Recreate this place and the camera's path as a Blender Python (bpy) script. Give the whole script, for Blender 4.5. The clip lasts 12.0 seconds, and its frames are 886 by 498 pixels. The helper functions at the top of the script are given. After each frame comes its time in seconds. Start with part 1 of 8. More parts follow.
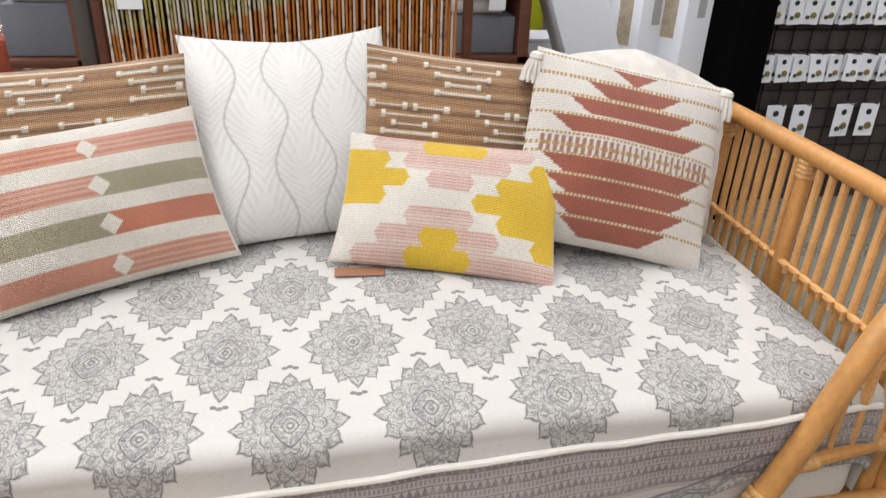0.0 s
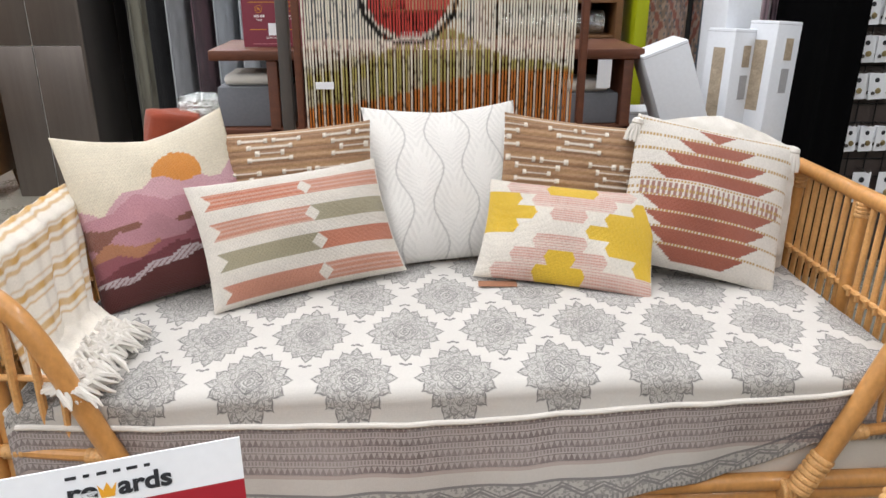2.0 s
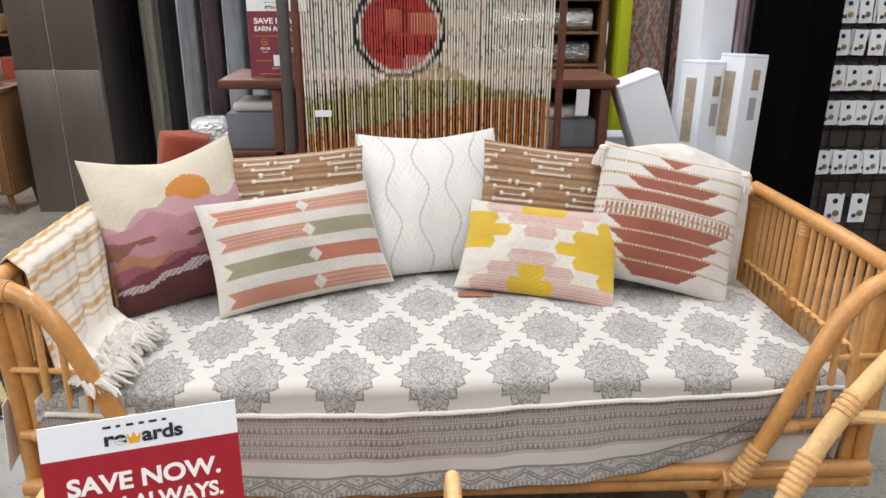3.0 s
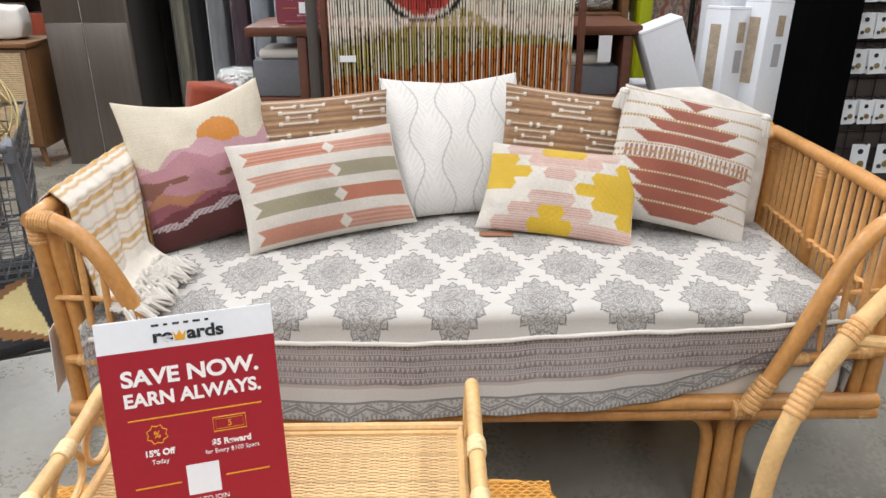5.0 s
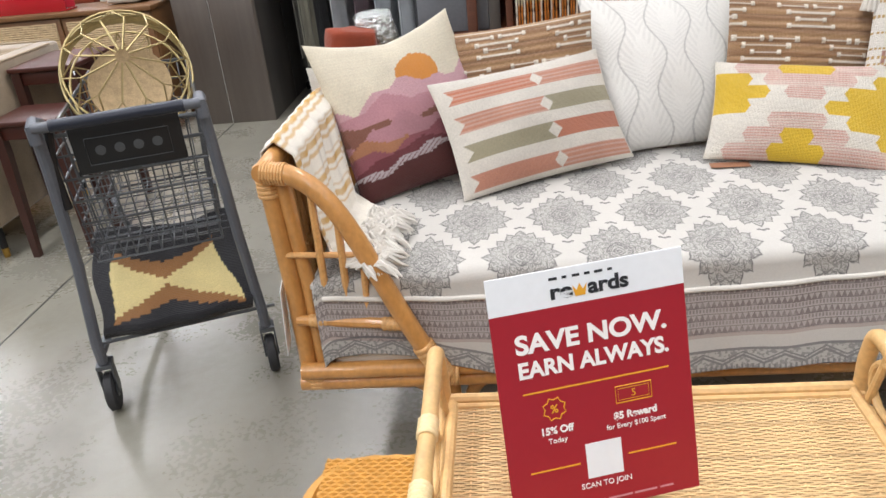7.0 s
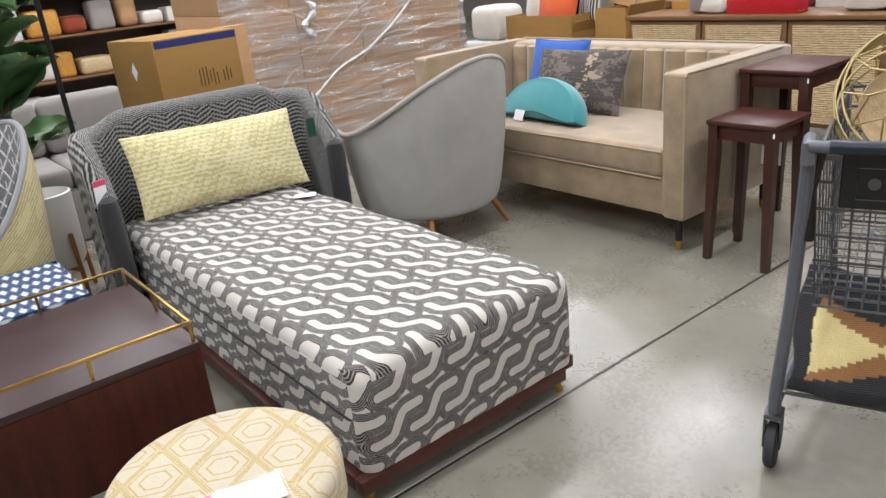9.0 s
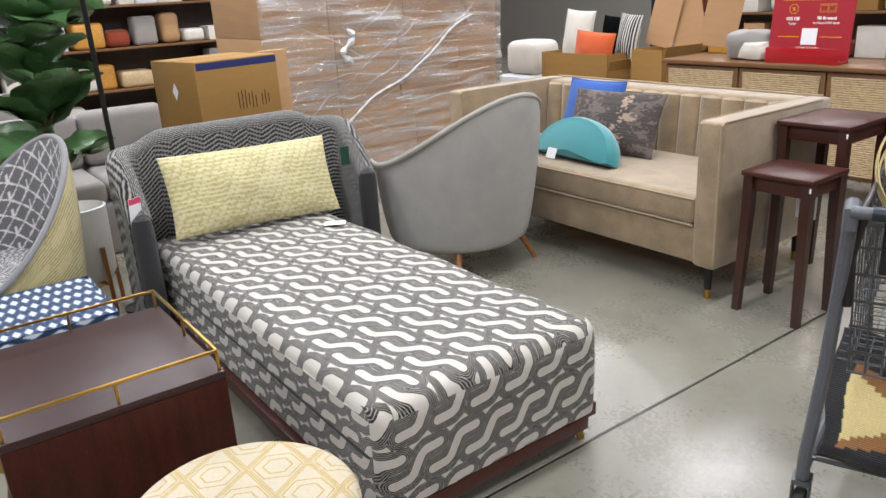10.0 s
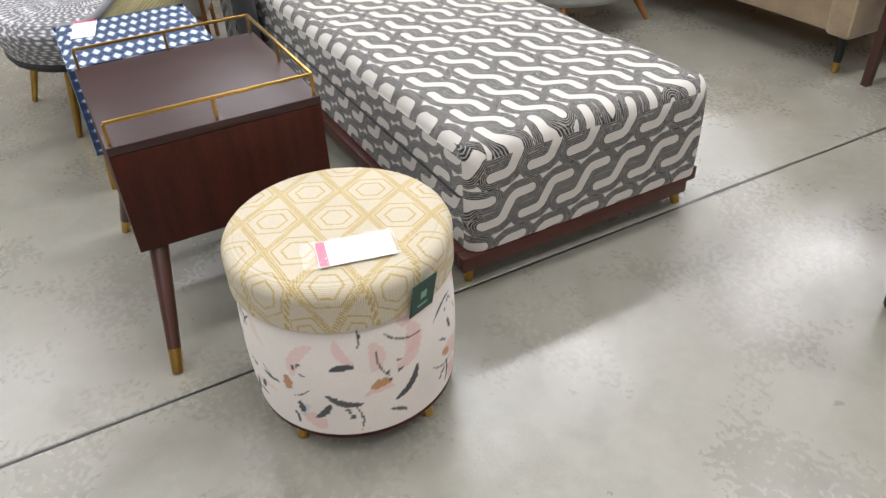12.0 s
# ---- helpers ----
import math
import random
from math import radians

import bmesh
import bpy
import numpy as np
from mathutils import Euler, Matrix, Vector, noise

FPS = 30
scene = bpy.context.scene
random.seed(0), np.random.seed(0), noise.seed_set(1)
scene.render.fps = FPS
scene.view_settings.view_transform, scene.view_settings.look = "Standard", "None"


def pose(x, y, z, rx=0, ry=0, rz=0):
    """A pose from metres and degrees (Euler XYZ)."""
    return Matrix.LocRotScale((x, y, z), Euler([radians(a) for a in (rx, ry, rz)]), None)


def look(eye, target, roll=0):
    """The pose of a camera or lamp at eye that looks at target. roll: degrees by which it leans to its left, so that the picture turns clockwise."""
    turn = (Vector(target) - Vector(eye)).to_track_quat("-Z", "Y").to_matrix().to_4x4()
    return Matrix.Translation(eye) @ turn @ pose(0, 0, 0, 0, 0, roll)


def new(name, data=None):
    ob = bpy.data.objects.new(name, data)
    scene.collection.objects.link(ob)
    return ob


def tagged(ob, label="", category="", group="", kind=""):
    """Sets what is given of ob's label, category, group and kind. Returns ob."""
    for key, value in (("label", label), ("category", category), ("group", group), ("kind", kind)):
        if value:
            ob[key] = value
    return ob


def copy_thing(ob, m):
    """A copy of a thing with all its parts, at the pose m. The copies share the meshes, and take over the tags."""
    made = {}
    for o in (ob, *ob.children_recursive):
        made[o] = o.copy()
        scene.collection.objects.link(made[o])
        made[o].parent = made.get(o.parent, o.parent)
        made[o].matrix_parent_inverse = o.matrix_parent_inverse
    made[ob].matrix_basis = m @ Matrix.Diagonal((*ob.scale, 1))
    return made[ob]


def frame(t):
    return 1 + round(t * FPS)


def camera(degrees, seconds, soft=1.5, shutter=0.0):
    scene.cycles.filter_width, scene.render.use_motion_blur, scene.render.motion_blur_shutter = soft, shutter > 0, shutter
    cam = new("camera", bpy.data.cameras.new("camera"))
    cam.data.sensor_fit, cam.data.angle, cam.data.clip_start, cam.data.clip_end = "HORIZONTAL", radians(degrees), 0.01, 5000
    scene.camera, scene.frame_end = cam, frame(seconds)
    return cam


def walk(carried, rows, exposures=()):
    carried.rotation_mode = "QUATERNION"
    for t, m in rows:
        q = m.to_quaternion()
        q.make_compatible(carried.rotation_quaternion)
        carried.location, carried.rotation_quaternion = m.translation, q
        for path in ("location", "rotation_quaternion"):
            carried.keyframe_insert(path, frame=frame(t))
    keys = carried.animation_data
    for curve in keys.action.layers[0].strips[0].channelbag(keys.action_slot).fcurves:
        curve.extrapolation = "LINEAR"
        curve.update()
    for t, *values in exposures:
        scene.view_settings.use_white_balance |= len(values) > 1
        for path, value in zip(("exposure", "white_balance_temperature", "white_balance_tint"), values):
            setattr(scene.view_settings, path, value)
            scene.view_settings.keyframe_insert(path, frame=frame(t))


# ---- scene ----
cam = camera(61.3, 12.0)
PATH = [
    (0, (-0.164, 0.059, 1.39), (0.177, 1.813, 0.49), 2.0),
    (0.5, (-0.128, -0.05, 1.415), (0.06, 1.783, 0.638), 2.0),
    (1, (-0.177, -0.129, 1.425), (-0.129, 1.717, 0.656), 0.3),
    (1.5, (-0.295, -0.275, 1.432), (-0.235, 1.587, 0.703), 0.0),
    (2, (-0.317, -0.389, 1.445), (-0.212, 1.477, 0.733), 0.1),
    (2.5, (-0.283, -0.498, 1.493), (-0.178, 1.369, 0.785), 0.7),
    (2.7, (-0.263, -0.541, 1.511), (-0.173, 1.333, 0.818), 0.5),
    (4.3, (-0.249, -0.677, 1.496), (-0.169, 1.216, 0.856), -0.2),
    (4.5, (-0.254, -0.676, 1.505), (-0.179, 1.201, 0.819), 0.2),
    (5, (-0.256, -0.673, 1.475), (-0.235, 1.174, 0.709), -0.2),
    (5.5, (-0.289, -0.66, 1.46), (-0.383, 1.155, 0.625), -0.7),
    (6, (-0.349, -0.607, 1.424), (-0.531, 1.171, 0.525), -2.5),
    (6.5, (-0.485, -0.575, 1.416), (-0.622, 1.209, 0.521), -4.9),
    (6.7, (-0.55, -0.562, 1.413), (-0.683, 1.224, 0.522), -5.4),
    (8.3, (-1.018, -0.292, 1.365), (-2.018, 1.259, 0.593), -2.9),
    (8.5, (-1.06, -0.295, 1.367), (-2.201, 1.163, 0.61), -3.1),
    (8.6, (-1.068, -0.275, 1.38), (-2.296, 1.108, 0.619), -4.4),
    (9, (-1.081, -0.388, 1.404), (-2.57, 0.735, 0.68), -6.0),
    (9.5, (-1.099, -0.377, 1.43), (-2.609, 0.717, 0.709), -5.4),
    (10, (-1.109, -0.394, 1.446), (-2.648, 0.701, 0.789), -3.3),
    (10.5, (-1.128, -0.402, 1.426), (-2.696, 0.598, 0.69), -3.4),
    (11, (-1.173, -0.393, 1.348), (-2.672, 0.447, 0.324), -3.6),
    (11.5, (-1.171, -0.396, 1.304), (-2.584, 0.359, 0.106), -2.7),
    (12, (-1.14, -0.411, 1.324), (-2.588, 0.329, 0.16), -3.0),
]
walk(cam, [(t, look(eye, target, roll)) for t, eye, target, roll in PATH])

# ---- light: rows of high strip lamps under a closed, unseen warehouse ceiling ----
world = bpy.data.worlds.new("world")
scene.world = world
world.use_nodes = True
world.node_tree.nodes["Background"].inputs[0].default_value = (0.9, 0.95, 1.0, 1)
world.node_tree.nodes["Background"].inputs[1].default_value = 0.05
scene.view_settings.exposure = 0.0
STRIP_POWER = 132.0
for lx, ly in ((-11.9, 2.5), (-8.9, 2.5), (-5.9, 2.5), (-2.9, 2.5), (0.1, 2.5), (3.1, 2.5), (-8.9, -3.5), (-5.9, -3.5), (-2.9, -3.5), (0.1, -3.5), (3.1, -3.5), (-8.9, 8.5), (-5.9, 8.5), (-2.9, 8.5), (0.1, 8.5)):
    lamp = bpy.data.lights.new("strip_lamp", "AREA")
    lamp.shape, lamp.size, lamp.size_y = "RECTANGLE", 0.35, 4.6
    lamp.energy, lamp.color = STRIP_POWER * (1.2 if lx < -2 else 1.0), (0.925, 0.937, 0.985)
    strip = new("strip_lamp", lamp)
    strip.matrix_world = pose(lx, ly, 4.9)


# ---- materials ----
def srgb(h):
    h = h.lstrip("#")
    c = [int(h[i:i + 2], 16) / 255 for i in (0, 2, 4)]
    return tuple(v / 12.92 if v <= 0.04045 else ((v + 0.055) / 1.055) ** 2.4 for v in c)


MATS = {}


def material(name, colour="#808080", rough=0.6, metal=0.0, vary=0.12, scale=8.0, fine=120.0, bump=0.15, stretch=(1, 1, 1),
             attribute=False, random_piece=0.0, coat=0.0, sheen=0.0, bump_size=0.002):
    """A surface with variation at two scales and fine relief."""
    if name in MATS:
        return MATS[name]
    m = bpy.data.materials.new(name)
    m.use_nodes = True
    n, link = m.node_tree.nodes, m.node_tree.links.new
    p = n["Principled BSDF"]
    p.inputs["Roughness"].default_value, p.inputs["Metallic"].default_value = rough, metal
    p.inputs["Coat Weight"].default_value, p.inputs["Sheen Weight"].default_value = coat, sheen
    tex, mp = n.new("ShaderNodeTexCoord"), n.new("ShaderNodeMapping")
    mp.inputs["Scale"].default_value = stretch
    link(tex.outputs["Object"], mp.inputs[0])
    big, small = n.new("ShaderNodeTexNoise"), n.new("ShaderNodeTexNoise")
    for t, s, d in ((big, scale, 4), (small, fine, 3)):
        t.inputs["Scale"].default_value, t.inputs["Detail"].default_value = s, d
        link(mp.outputs[0], t.inputs["Vector"])
    add = n.new("ShaderNodeMath")
    add.operation = "ADD"
    link(big.outputs[0], add.inputs[0])
    link(small.outputs[0], add.inputs[1])
    ramp = n.new("ShaderNodeMapRange")
    ramp.inputs["From Min"].default_value, ramp.inputs["From Max"].default_value = 0.6, 1.4
    ramp.inputs["To Min"].default_value, ramp.inputs["To Max"].default_value = 1 - vary, 1 + vary
    link(add.outputs[0], ramp.inputs["Value"])
    value = ramp.outputs[0]
    if random_piece:
        info, r2, mul = n.new("ShaderNodeObjectInfo"), n.new("ShaderNodeMapRange"), n.new("ShaderNodeMath")
        r2.inputs["To Min"].default_value, r2.inputs["To Max"].default_value = 1 - random_piece, 1 + random_piece
        link(info.outputs["Random"], r2.inputs["Value"])
        mul.operation = "MULTIPLY"
        link(value, mul.inputs[0])
        link(r2.outputs[0], mul.inputs[1])
        value = mul.outputs[0]
    hsv = n.new("ShaderNodeHueSaturation")
    link(value, hsv.inputs["Value"])
    if attribute:
        col = n.new("ShaderNodeVertexColor")
        col.layer_name = "Col"
        link(col.outputs["Color"], hsv.inputs["Color"])
    else:
        hsv.inputs["Color"].default_value = (*srgb(colour), 1)
    link(hsv.outputs[0], p.inputs["Base Color"])
    if bump:
        b = n.new("ShaderNodeBump")
        b.inputs["Strength"].default_value, b.inputs["Distance"].default_value = bump, bump_size
        link(small.outputs[0], b.inputs["Height"])
        link(b.outputs[0], p.inputs["Normal"])
    MATS[name] = m
    return m


def woven(name, colour="#ffffff", attribute=True, threads=420.0, depth=0.5, rough=0.9, vary=0.1, sheen=0.15, ribs=(1.0, 1.0)):
    """Cloth: crossing threads as relief over a dyed colour."""
    if name in MATS:
        return MATS[name]
    m = material(name, colour, rough, vary=vary, scale=9, fine=230, bump=0, attribute=attribute, sheen=sheen)
    n, link = m.node_tree.nodes, m.node_tree.links.new
    tex = n.new("ShaderNodeTexCoord")
    waves = []
    for axis, w in zip("XZ", ribs):
        wave = n.new("ShaderNodeTexWave")
        wave.bands_direction = axis
        wave.inputs["Scale"].default_value, wave.inputs["Distortion"].default_value = threads * 0.314 * w, 2.0
        wave.inputs["Detail Scale"].default_value = 2.0
        link(tex.outputs["Object"], wave.inputs["Vector"])
        waves.append(wave)
    mul = n.new("ShaderNodeMath")
    mul.operation = "ADD"
    link(waves[0].outputs["Fac"], mul.inputs[0])
    link(waves[1].outputs["Fac"], mul.inputs[1])
    b = n.new("ShaderNodeBump")
    b.inputs["Strength"].default_value, b.inputs["Distance"].default_value = depth, 0.0015
    link(mul.outputs[0], b.inputs["Height"])
    link(b.outputs[0], n["Principled BSDF"].inputs["Normal"])
    return m


class Ex:
    """Arithmetic on the sockets of a node tree."""

    def __init__(self, tree, s):
        self.tree, self.s = tree, s

    def op(self, kind, *others):
        node = self.tree.nodes.new("ShaderNodeMath")
        node.operation = kind
        for i, v in enumerate((self,) + others):
            if isinstance(v, Ex):
                self.tree.links.new(v.s, node.inputs[i])
            else:
                node.inputs[i].default_value = v
        return Ex(self.tree, node.outputs[0])

    def __add__(self, o):
        return self.op("ADD", o)

    def __sub__(self, o):
        return self.op("SUBTRACT", o)

    def __mul__(self, o):
        return self.op("MULTIPLY", o)

    def below(self, o, soft=0.0):
        """1 where the value is below o, with a soft edge."""
        if not soft:
            return self.op("LESS_THAN", o)
        return ((self - o) * (-1 / soft) + 0.5).op("MAXIMUM", 0).op("MINIMUM", 1)

    def within(self, centre, half, soft=0.0):
        return (self - centre).op("ABSOLUTE").below(half, soft)

    def wave(self, k):
        """A triangle wave, 1 at whole multiples of 1 / k and 0 between."""
        return ((self * k).op("FRACT") * 2 - 1).op("ABSOLUTE")

    def ramp(self, lo, hi):
        return ((self - lo) * (1 / (hi - lo))).op("MAXIMUM", 0).op("MINIMUM", 1)

    def mix(self, fac, other):
        node = self.tree.nodes.new("ShaderNodeMix")
        node.data_type = "RGBA"
        self.tree.links.new(fac.s, node.inputs[0])
        self.tree.links.new(self.s, node.inputs[6])
        node.inputs[7].default_value = (*srgb(other), 1)
        return Ex(self.tree, node.outputs[2])


def fields(m, kind, name):
    """The three components of a coordinate or of a stored attribute."""
    n = m.node_tree.nodes
    src, sep = n.new(kind), n.new("ShaderNodeSeparateXYZ")
    if kind == "ShaderNodeAttribute":
        src.attribute_name = name
    m.node_tree.links.new(src.outputs["Vector" if kind == "ShaderNodeAttribute" else name], sep.inputs[0])
    return [Ex(m.node_tree, o) for o in sep.outputs]


def noise_at(m, scale, detail=3, distort=0.0):
    n = m.node_tree.nodes
    tex, t = n.new("ShaderNodeTexCoord"), n.new("ShaderNodeTexNoise")
    t.inputs["Scale"].default_value, t.inputs["Detail"].default_value, t.inputs["Distortion"].default_value = scale, detail, distort
    m.node_tree.links.new(tex.outputs["Object"], t.inputs["Vector"])
    return Ex(m.node_tree, t.outputs[0])


def plain_ground(m, colour):
    """A colour to print on."""
    node = m.node_tree.nodes.new("ShaderNodeRGB")
    node.outputs[0].default_value = (*srgb(colour), 1)
    return Ex(m.node_tree, node.outputs[0])


def block_print():
    """White cotton printed with medallions, a striped border and a lace hem."""
    m = woven("block_print", threads=700, depth=0.35, vary=0.06)
    a, b, q = fields(m, "ShaderNodeAttribute", "Medallion")
    d, hem, x = fields(m, "ShaderNodeAttribute", "Border")
    th = b.op("ARCTAN2", a) * (2 / math.pi)
    worn = noise_at(m, 90, 4).ramp(0.3, 0.55)
    wob = (noise_at(m, 35, 3) - 0.5) * 0.08
    q2 = q + wob
    def lobes(k, shift=0.0):
        """Rounded petals side by side, with cusps between them."""
        return ((th + shift) * (math.pi * k)).op("COSINE").op("ABSOLUTE").op("POWER", 0.55)

    outline = lobes(4) * 0.15 + th.wave(4).op("POWER", 7.0) * 0.09 + 0.79
    qq = q2.op("DIVIDE", outline)
    body = qq.below(1.0, 0.05)
    lines = qq.within(0.965, 0.03, 0.03)
    for r, k, dep, shift in ((0.80, 4, 0.17, 0.125), (0.60, 3, 0.15, 0.0), (0.43, 3, 0.1, 0.1667)):
        petal = lobes(k, shift) * dep + (r - dep)
        lines = lines.op("MAXIMUM", (q2 - petal).within(0.0, 0.016, 0.02) * 0.95)
        lines = lines.op("MAXIMUM", (q2 - petal * 0.88).within(0.0, 0.009, 0.015) * 0.6)
    lines = lines.op("MAXIMUM", th.wave(14).below(0.4) * q2.within(0.24, 0.045))
    for r in (0.05, 0.13, 0.315):
        lines = lines.op("MAXIMUM", q2.within(r, 0.018, 0.015))
    curl = noise_at(m, 62, 2, 1.6)
    hatch = (curl * 26).op("SINE").ramp(0.0, 0.6) * 0.42
    inside = (lines * 0.82).op("MAXIMUM", hatch + 0.22) * body
    tip = ((a * 16).op("POWER", 2) + ((b - 1.1) * 26).op("POWER", 2)).below(1.0)
    tip = tip.op("MAXIMUM", (((a - 0.1) * 18).op("POWER", 2) + ((b - 1.07) * 28).op("POWER", 2)).below(1.0))
    ink = inside.op("MAXIMUM", tip * 0.75) * (worn * 0.3 + 0.7) * d.below(-0.004)
    c = plain_ground(m, "#bfbbb4").mix(ink, "#3b393b")
    # striped border
    inb = d.within(0.055, 0.05)
    row = d * (1 / 0.0145)
    fr = row.op("FRACT")
    odd = (row.op("FLOOR") * 0.5).op("FRACT").below(0.25)
    teeth = (x.wave(1 / 0.012) - fr).below(0.0)
    dots = x.wave(1 / 0.007).below(0.55) * fr.within(0.5, 0.28)
    marks = (teeth * odd * 0.75).op("MAXIMUM", dots * (odd * -1 + 1) * 0.6).op("MAXIMUM", fr.within(0.06, 0.06) * 0.85) * (worn * 0.45 + 0.55)
    bleach = noise_at(m, 7, 4).ramp(0.35, 0.65) * 0.35 + 0.65
    c = c.mix(inb * 0.62, "#9c8f8d").mix(inb * marks * bleach, "#5a4c4c")
    c = c.mix(d.within(0.108, 0.004) * 0.5, "#9a7f78")
    # lace hem
    low = hem.below(0.05) * d.below(0.03).op("SUBTRACT", 1) * -1
    arch = x.wave(1 / 0.085)
    lace = (hem - arch * 0.02 - 0.012).within(0.0, 0.0028).op("MAXIMUM", (hem - arch * 0.02 - 0.02).within(0.0, 0.0018))
    lace = lace.op("MAXIMUM", hem.within(0.047, 0.003)).op("MAXIMUM", x.wave(1 / 0.011).below(0.4) * hem.within(0.006, 0.005))
    lace = lace.op("MAXIMUM", noise_at(m, 130, 2).ramp(0.5, 0.56) * 0.75)
    c = c.mix(low * (lace * 0.5 + 0.2), "#4d4d52")
    m.node_tree.links.new(c.s, m.node_tree.nodes["Hue/Saturation/Value"].inputs["Color"])
    return m


def ribbon_print():
    """Interlocking white ribbons, each outlined by a bundle of fine brushed lines."""
    m = woven("ribbon_print", threads=700, depth=0.35, vary=0.06)
    near, _, _ = fields(m, "ShaderNodeAttribute", "Ribbon")
    near = near + (noise_at(m, 28, 3) - 0.5) * 0.005
    bundle = near.within(0.0306, 0.0141)
    stripe = ((near - 0.0165) * (1 / 0.0062)).op("FRACT").within(0.42, 0.34, 0.12)
    ink = bundle * (stripe * 0.56 + 0.44) * (noise_at(m, 120, 3).ramp(0.28, 0.5) * 0.25 + 0.75)
    c = plain_ground(m, "#c3beb6").mix(ink, "#0b0a0b")
    m.node_tree.links.new(c.s, m.node_tree.nodes["Hue/Saturation/Value"].inputs["Color"])
    return m


def concrete():
    """Polished, sealed warehouse concrete: soft clouds, speckle, a few chips and a soft gloss."""
    m = material("polished_concrete", "#7e7b70", 0.28, vary=0.13, scale=1.1, fine=26, bump=0.05, bump_size=0.001)
    n, link = m.node_tree.nodes, m.node_tree.links.new
    p = n["Principled BSDF"]
    cloud = noise_at(m, 2.4, 6)
    link((cloud.ramp(0.3, 0.7) * 0.2 + 0.18 + noise_at(m, 60, 3).ramp(0.4, 0.7) * 0.08).s, p.inputs["Roughness"])
    base = Ex(m.node_tree, n["Hue/Saturation/Value"].outputs[0])
    base = base.mix(noise_at(m, 4.5, 7, 1.2).ramp(0.54, 0.7) * 0.3, "#5f594b")
    base = base.mix(noise_at(m, 0.9, 5, 2.0).ramp(0.42, 0.64) * 0.14, "#a09a8c")
    base = base.mix(noise_at(m, 2.1, 8, 0.6).ramp(0.56, 0.7) * 0.4, "#57534a")
    base = base.mix(noise_at(m, 170, 2).ramp(0.62, 0.7) * noise_at(m, 3.0, 3).ramp(0.4, 0.65) * 0.45, "#5c574d")
    base = base.mix(noise_at(m, 230, 2).ramp(0.62, 0.72) * 0.22, "#b8b2a2")
    base = base.mix(noise_at(m, 11, 4, 0.8).ramp(0.72, 0.78) * 0.7, "#4e493f")
    link(base.s, p.inputs["Base Color"])
    p.inputs["Specular IOR Level"].default_value = 0.75
    p.inputs["Coat Weight"].default_value, p.inputs["Coat Roughness"].default_value = 0.25, 0.22
    return m


def film_wrap():
    """Stretch film: clear, crinkled, glossy."""
    m = bpy.data.materials.new("stretch_film")
    m.use_nodes = True
    n, link = m.node_tree.nodes, m.node_tree.links.new
    out = n["Material Output"]
    clear, gloss, white, mix, mix2 = (n.new("ShaderNodeBsdfTransparent"), n.new("ShaderNodeBsdfGlossy"), n.new("ShaderNodeBsdfDiffuse"),
                                      n.new("ShaderNodeMixShader"), n.new("ShaderNodeMixShader"))
    gloss.inputs["Roughness"].default_value = 0.18
    tex, mp, streak, rr = n.new("ShaderNodeTexCoord"), n.new("ShaderNodeMapping"), n.new("ShaderNodeTexNoise"), n.new("ShaderNodeMapRange")
    mp.inputs["Rotation"].default_value, mp.inputs["Scale"].default_value = (0.35, 0, 0), (1, 0.7, 9)
    link(tex.outputs["Object"], mp.inputs[0])
    link(mp.outputs[0], streak.inputs["Vector"])
    streak.inputs["Scale"].default_value, streak.inputs["Detail"].default_value, streak.inputs["Distortion"].default_value = 3.0, 6, 0.6
    rr.inputs["From Min"].default_value, rr.inputs["From Max"].default_value = 0.38, 0.72
    rr.inputs["To Min"].default_value, rr.inputs["To Max"].default_value = 0.1, 0.85
    link(streak.outputs[0], rr.inputs["Value"])
    bump = n.new("ShaderNodeBump")
    bump.inputs["Strength"].default_value, bump.inputs["Distance"].default_value = 0.8, 0.03
    link(streak.outputs[0], bump.inputs["Height"])
    link(bump.outputs[0], gloss.inputs["Normal"])
    white.inputs["Color"].default_value = (0.75, 0.75, 0.76, 1)
    mix.inputs[0].default_value = 0.5
    link(white.outputs[0], mix.inputs[1])
    link(gloss.outputs[0], mix.inputs[2])
    link(rr.outputs[0], mix2.inputs[0])
    link(clear.outputs[0], mix2.inputs[1])
    link(mix.outputs[0], mix2.inputs[2])
    link(mix2.outputs[0], out.inputs[0])
    return m


RATTAN = material("rattan_pole", "#bd884c", 0.38, vary=0.22, scale=14, fine=90, bump=0.2, stretch=(1, 1, 0.6), coat=0.25)
RATTAN_PALE = material("rattan_peel", "#cf9d62", 0.42, vary=0.2, scale=22, fine=160, bump=0.25, coat=0.15)
RATTAN_HONEY = material("pale_rattan", "#cda66e", 0.5, vary=0.2, scale=16, fine=110, bump=0.25, coat=0.08)
BINDING = material("rattan_binding", "#c99a62", 0.5, vary=0.25, scale=60, fine=300, bump=0.5)
SEATWOOD = material("stained_slat", "#7a4a2a", 0.5, vary=0.2, scale=6, fine=60, stretch=(1, 8, 8))
WALNUT = material("walnut_stain", "#3a160c", 0.5, vary=0.6, scale=4, fine=55, stretch=(9, 9, 1), bump=0.12, coat=0.0)
WALNUT.node_tree.nodes["Principled BSDF"].inputs["Specular IOR Level"].default_value = 0.25
WALNUT_UP = material("walnut_stain_upright", "#3f2117", 0.36, vary=0.28, scale=6, fine=60, stretch=(8, 8, 1), bump=0.12, coat=0.25)
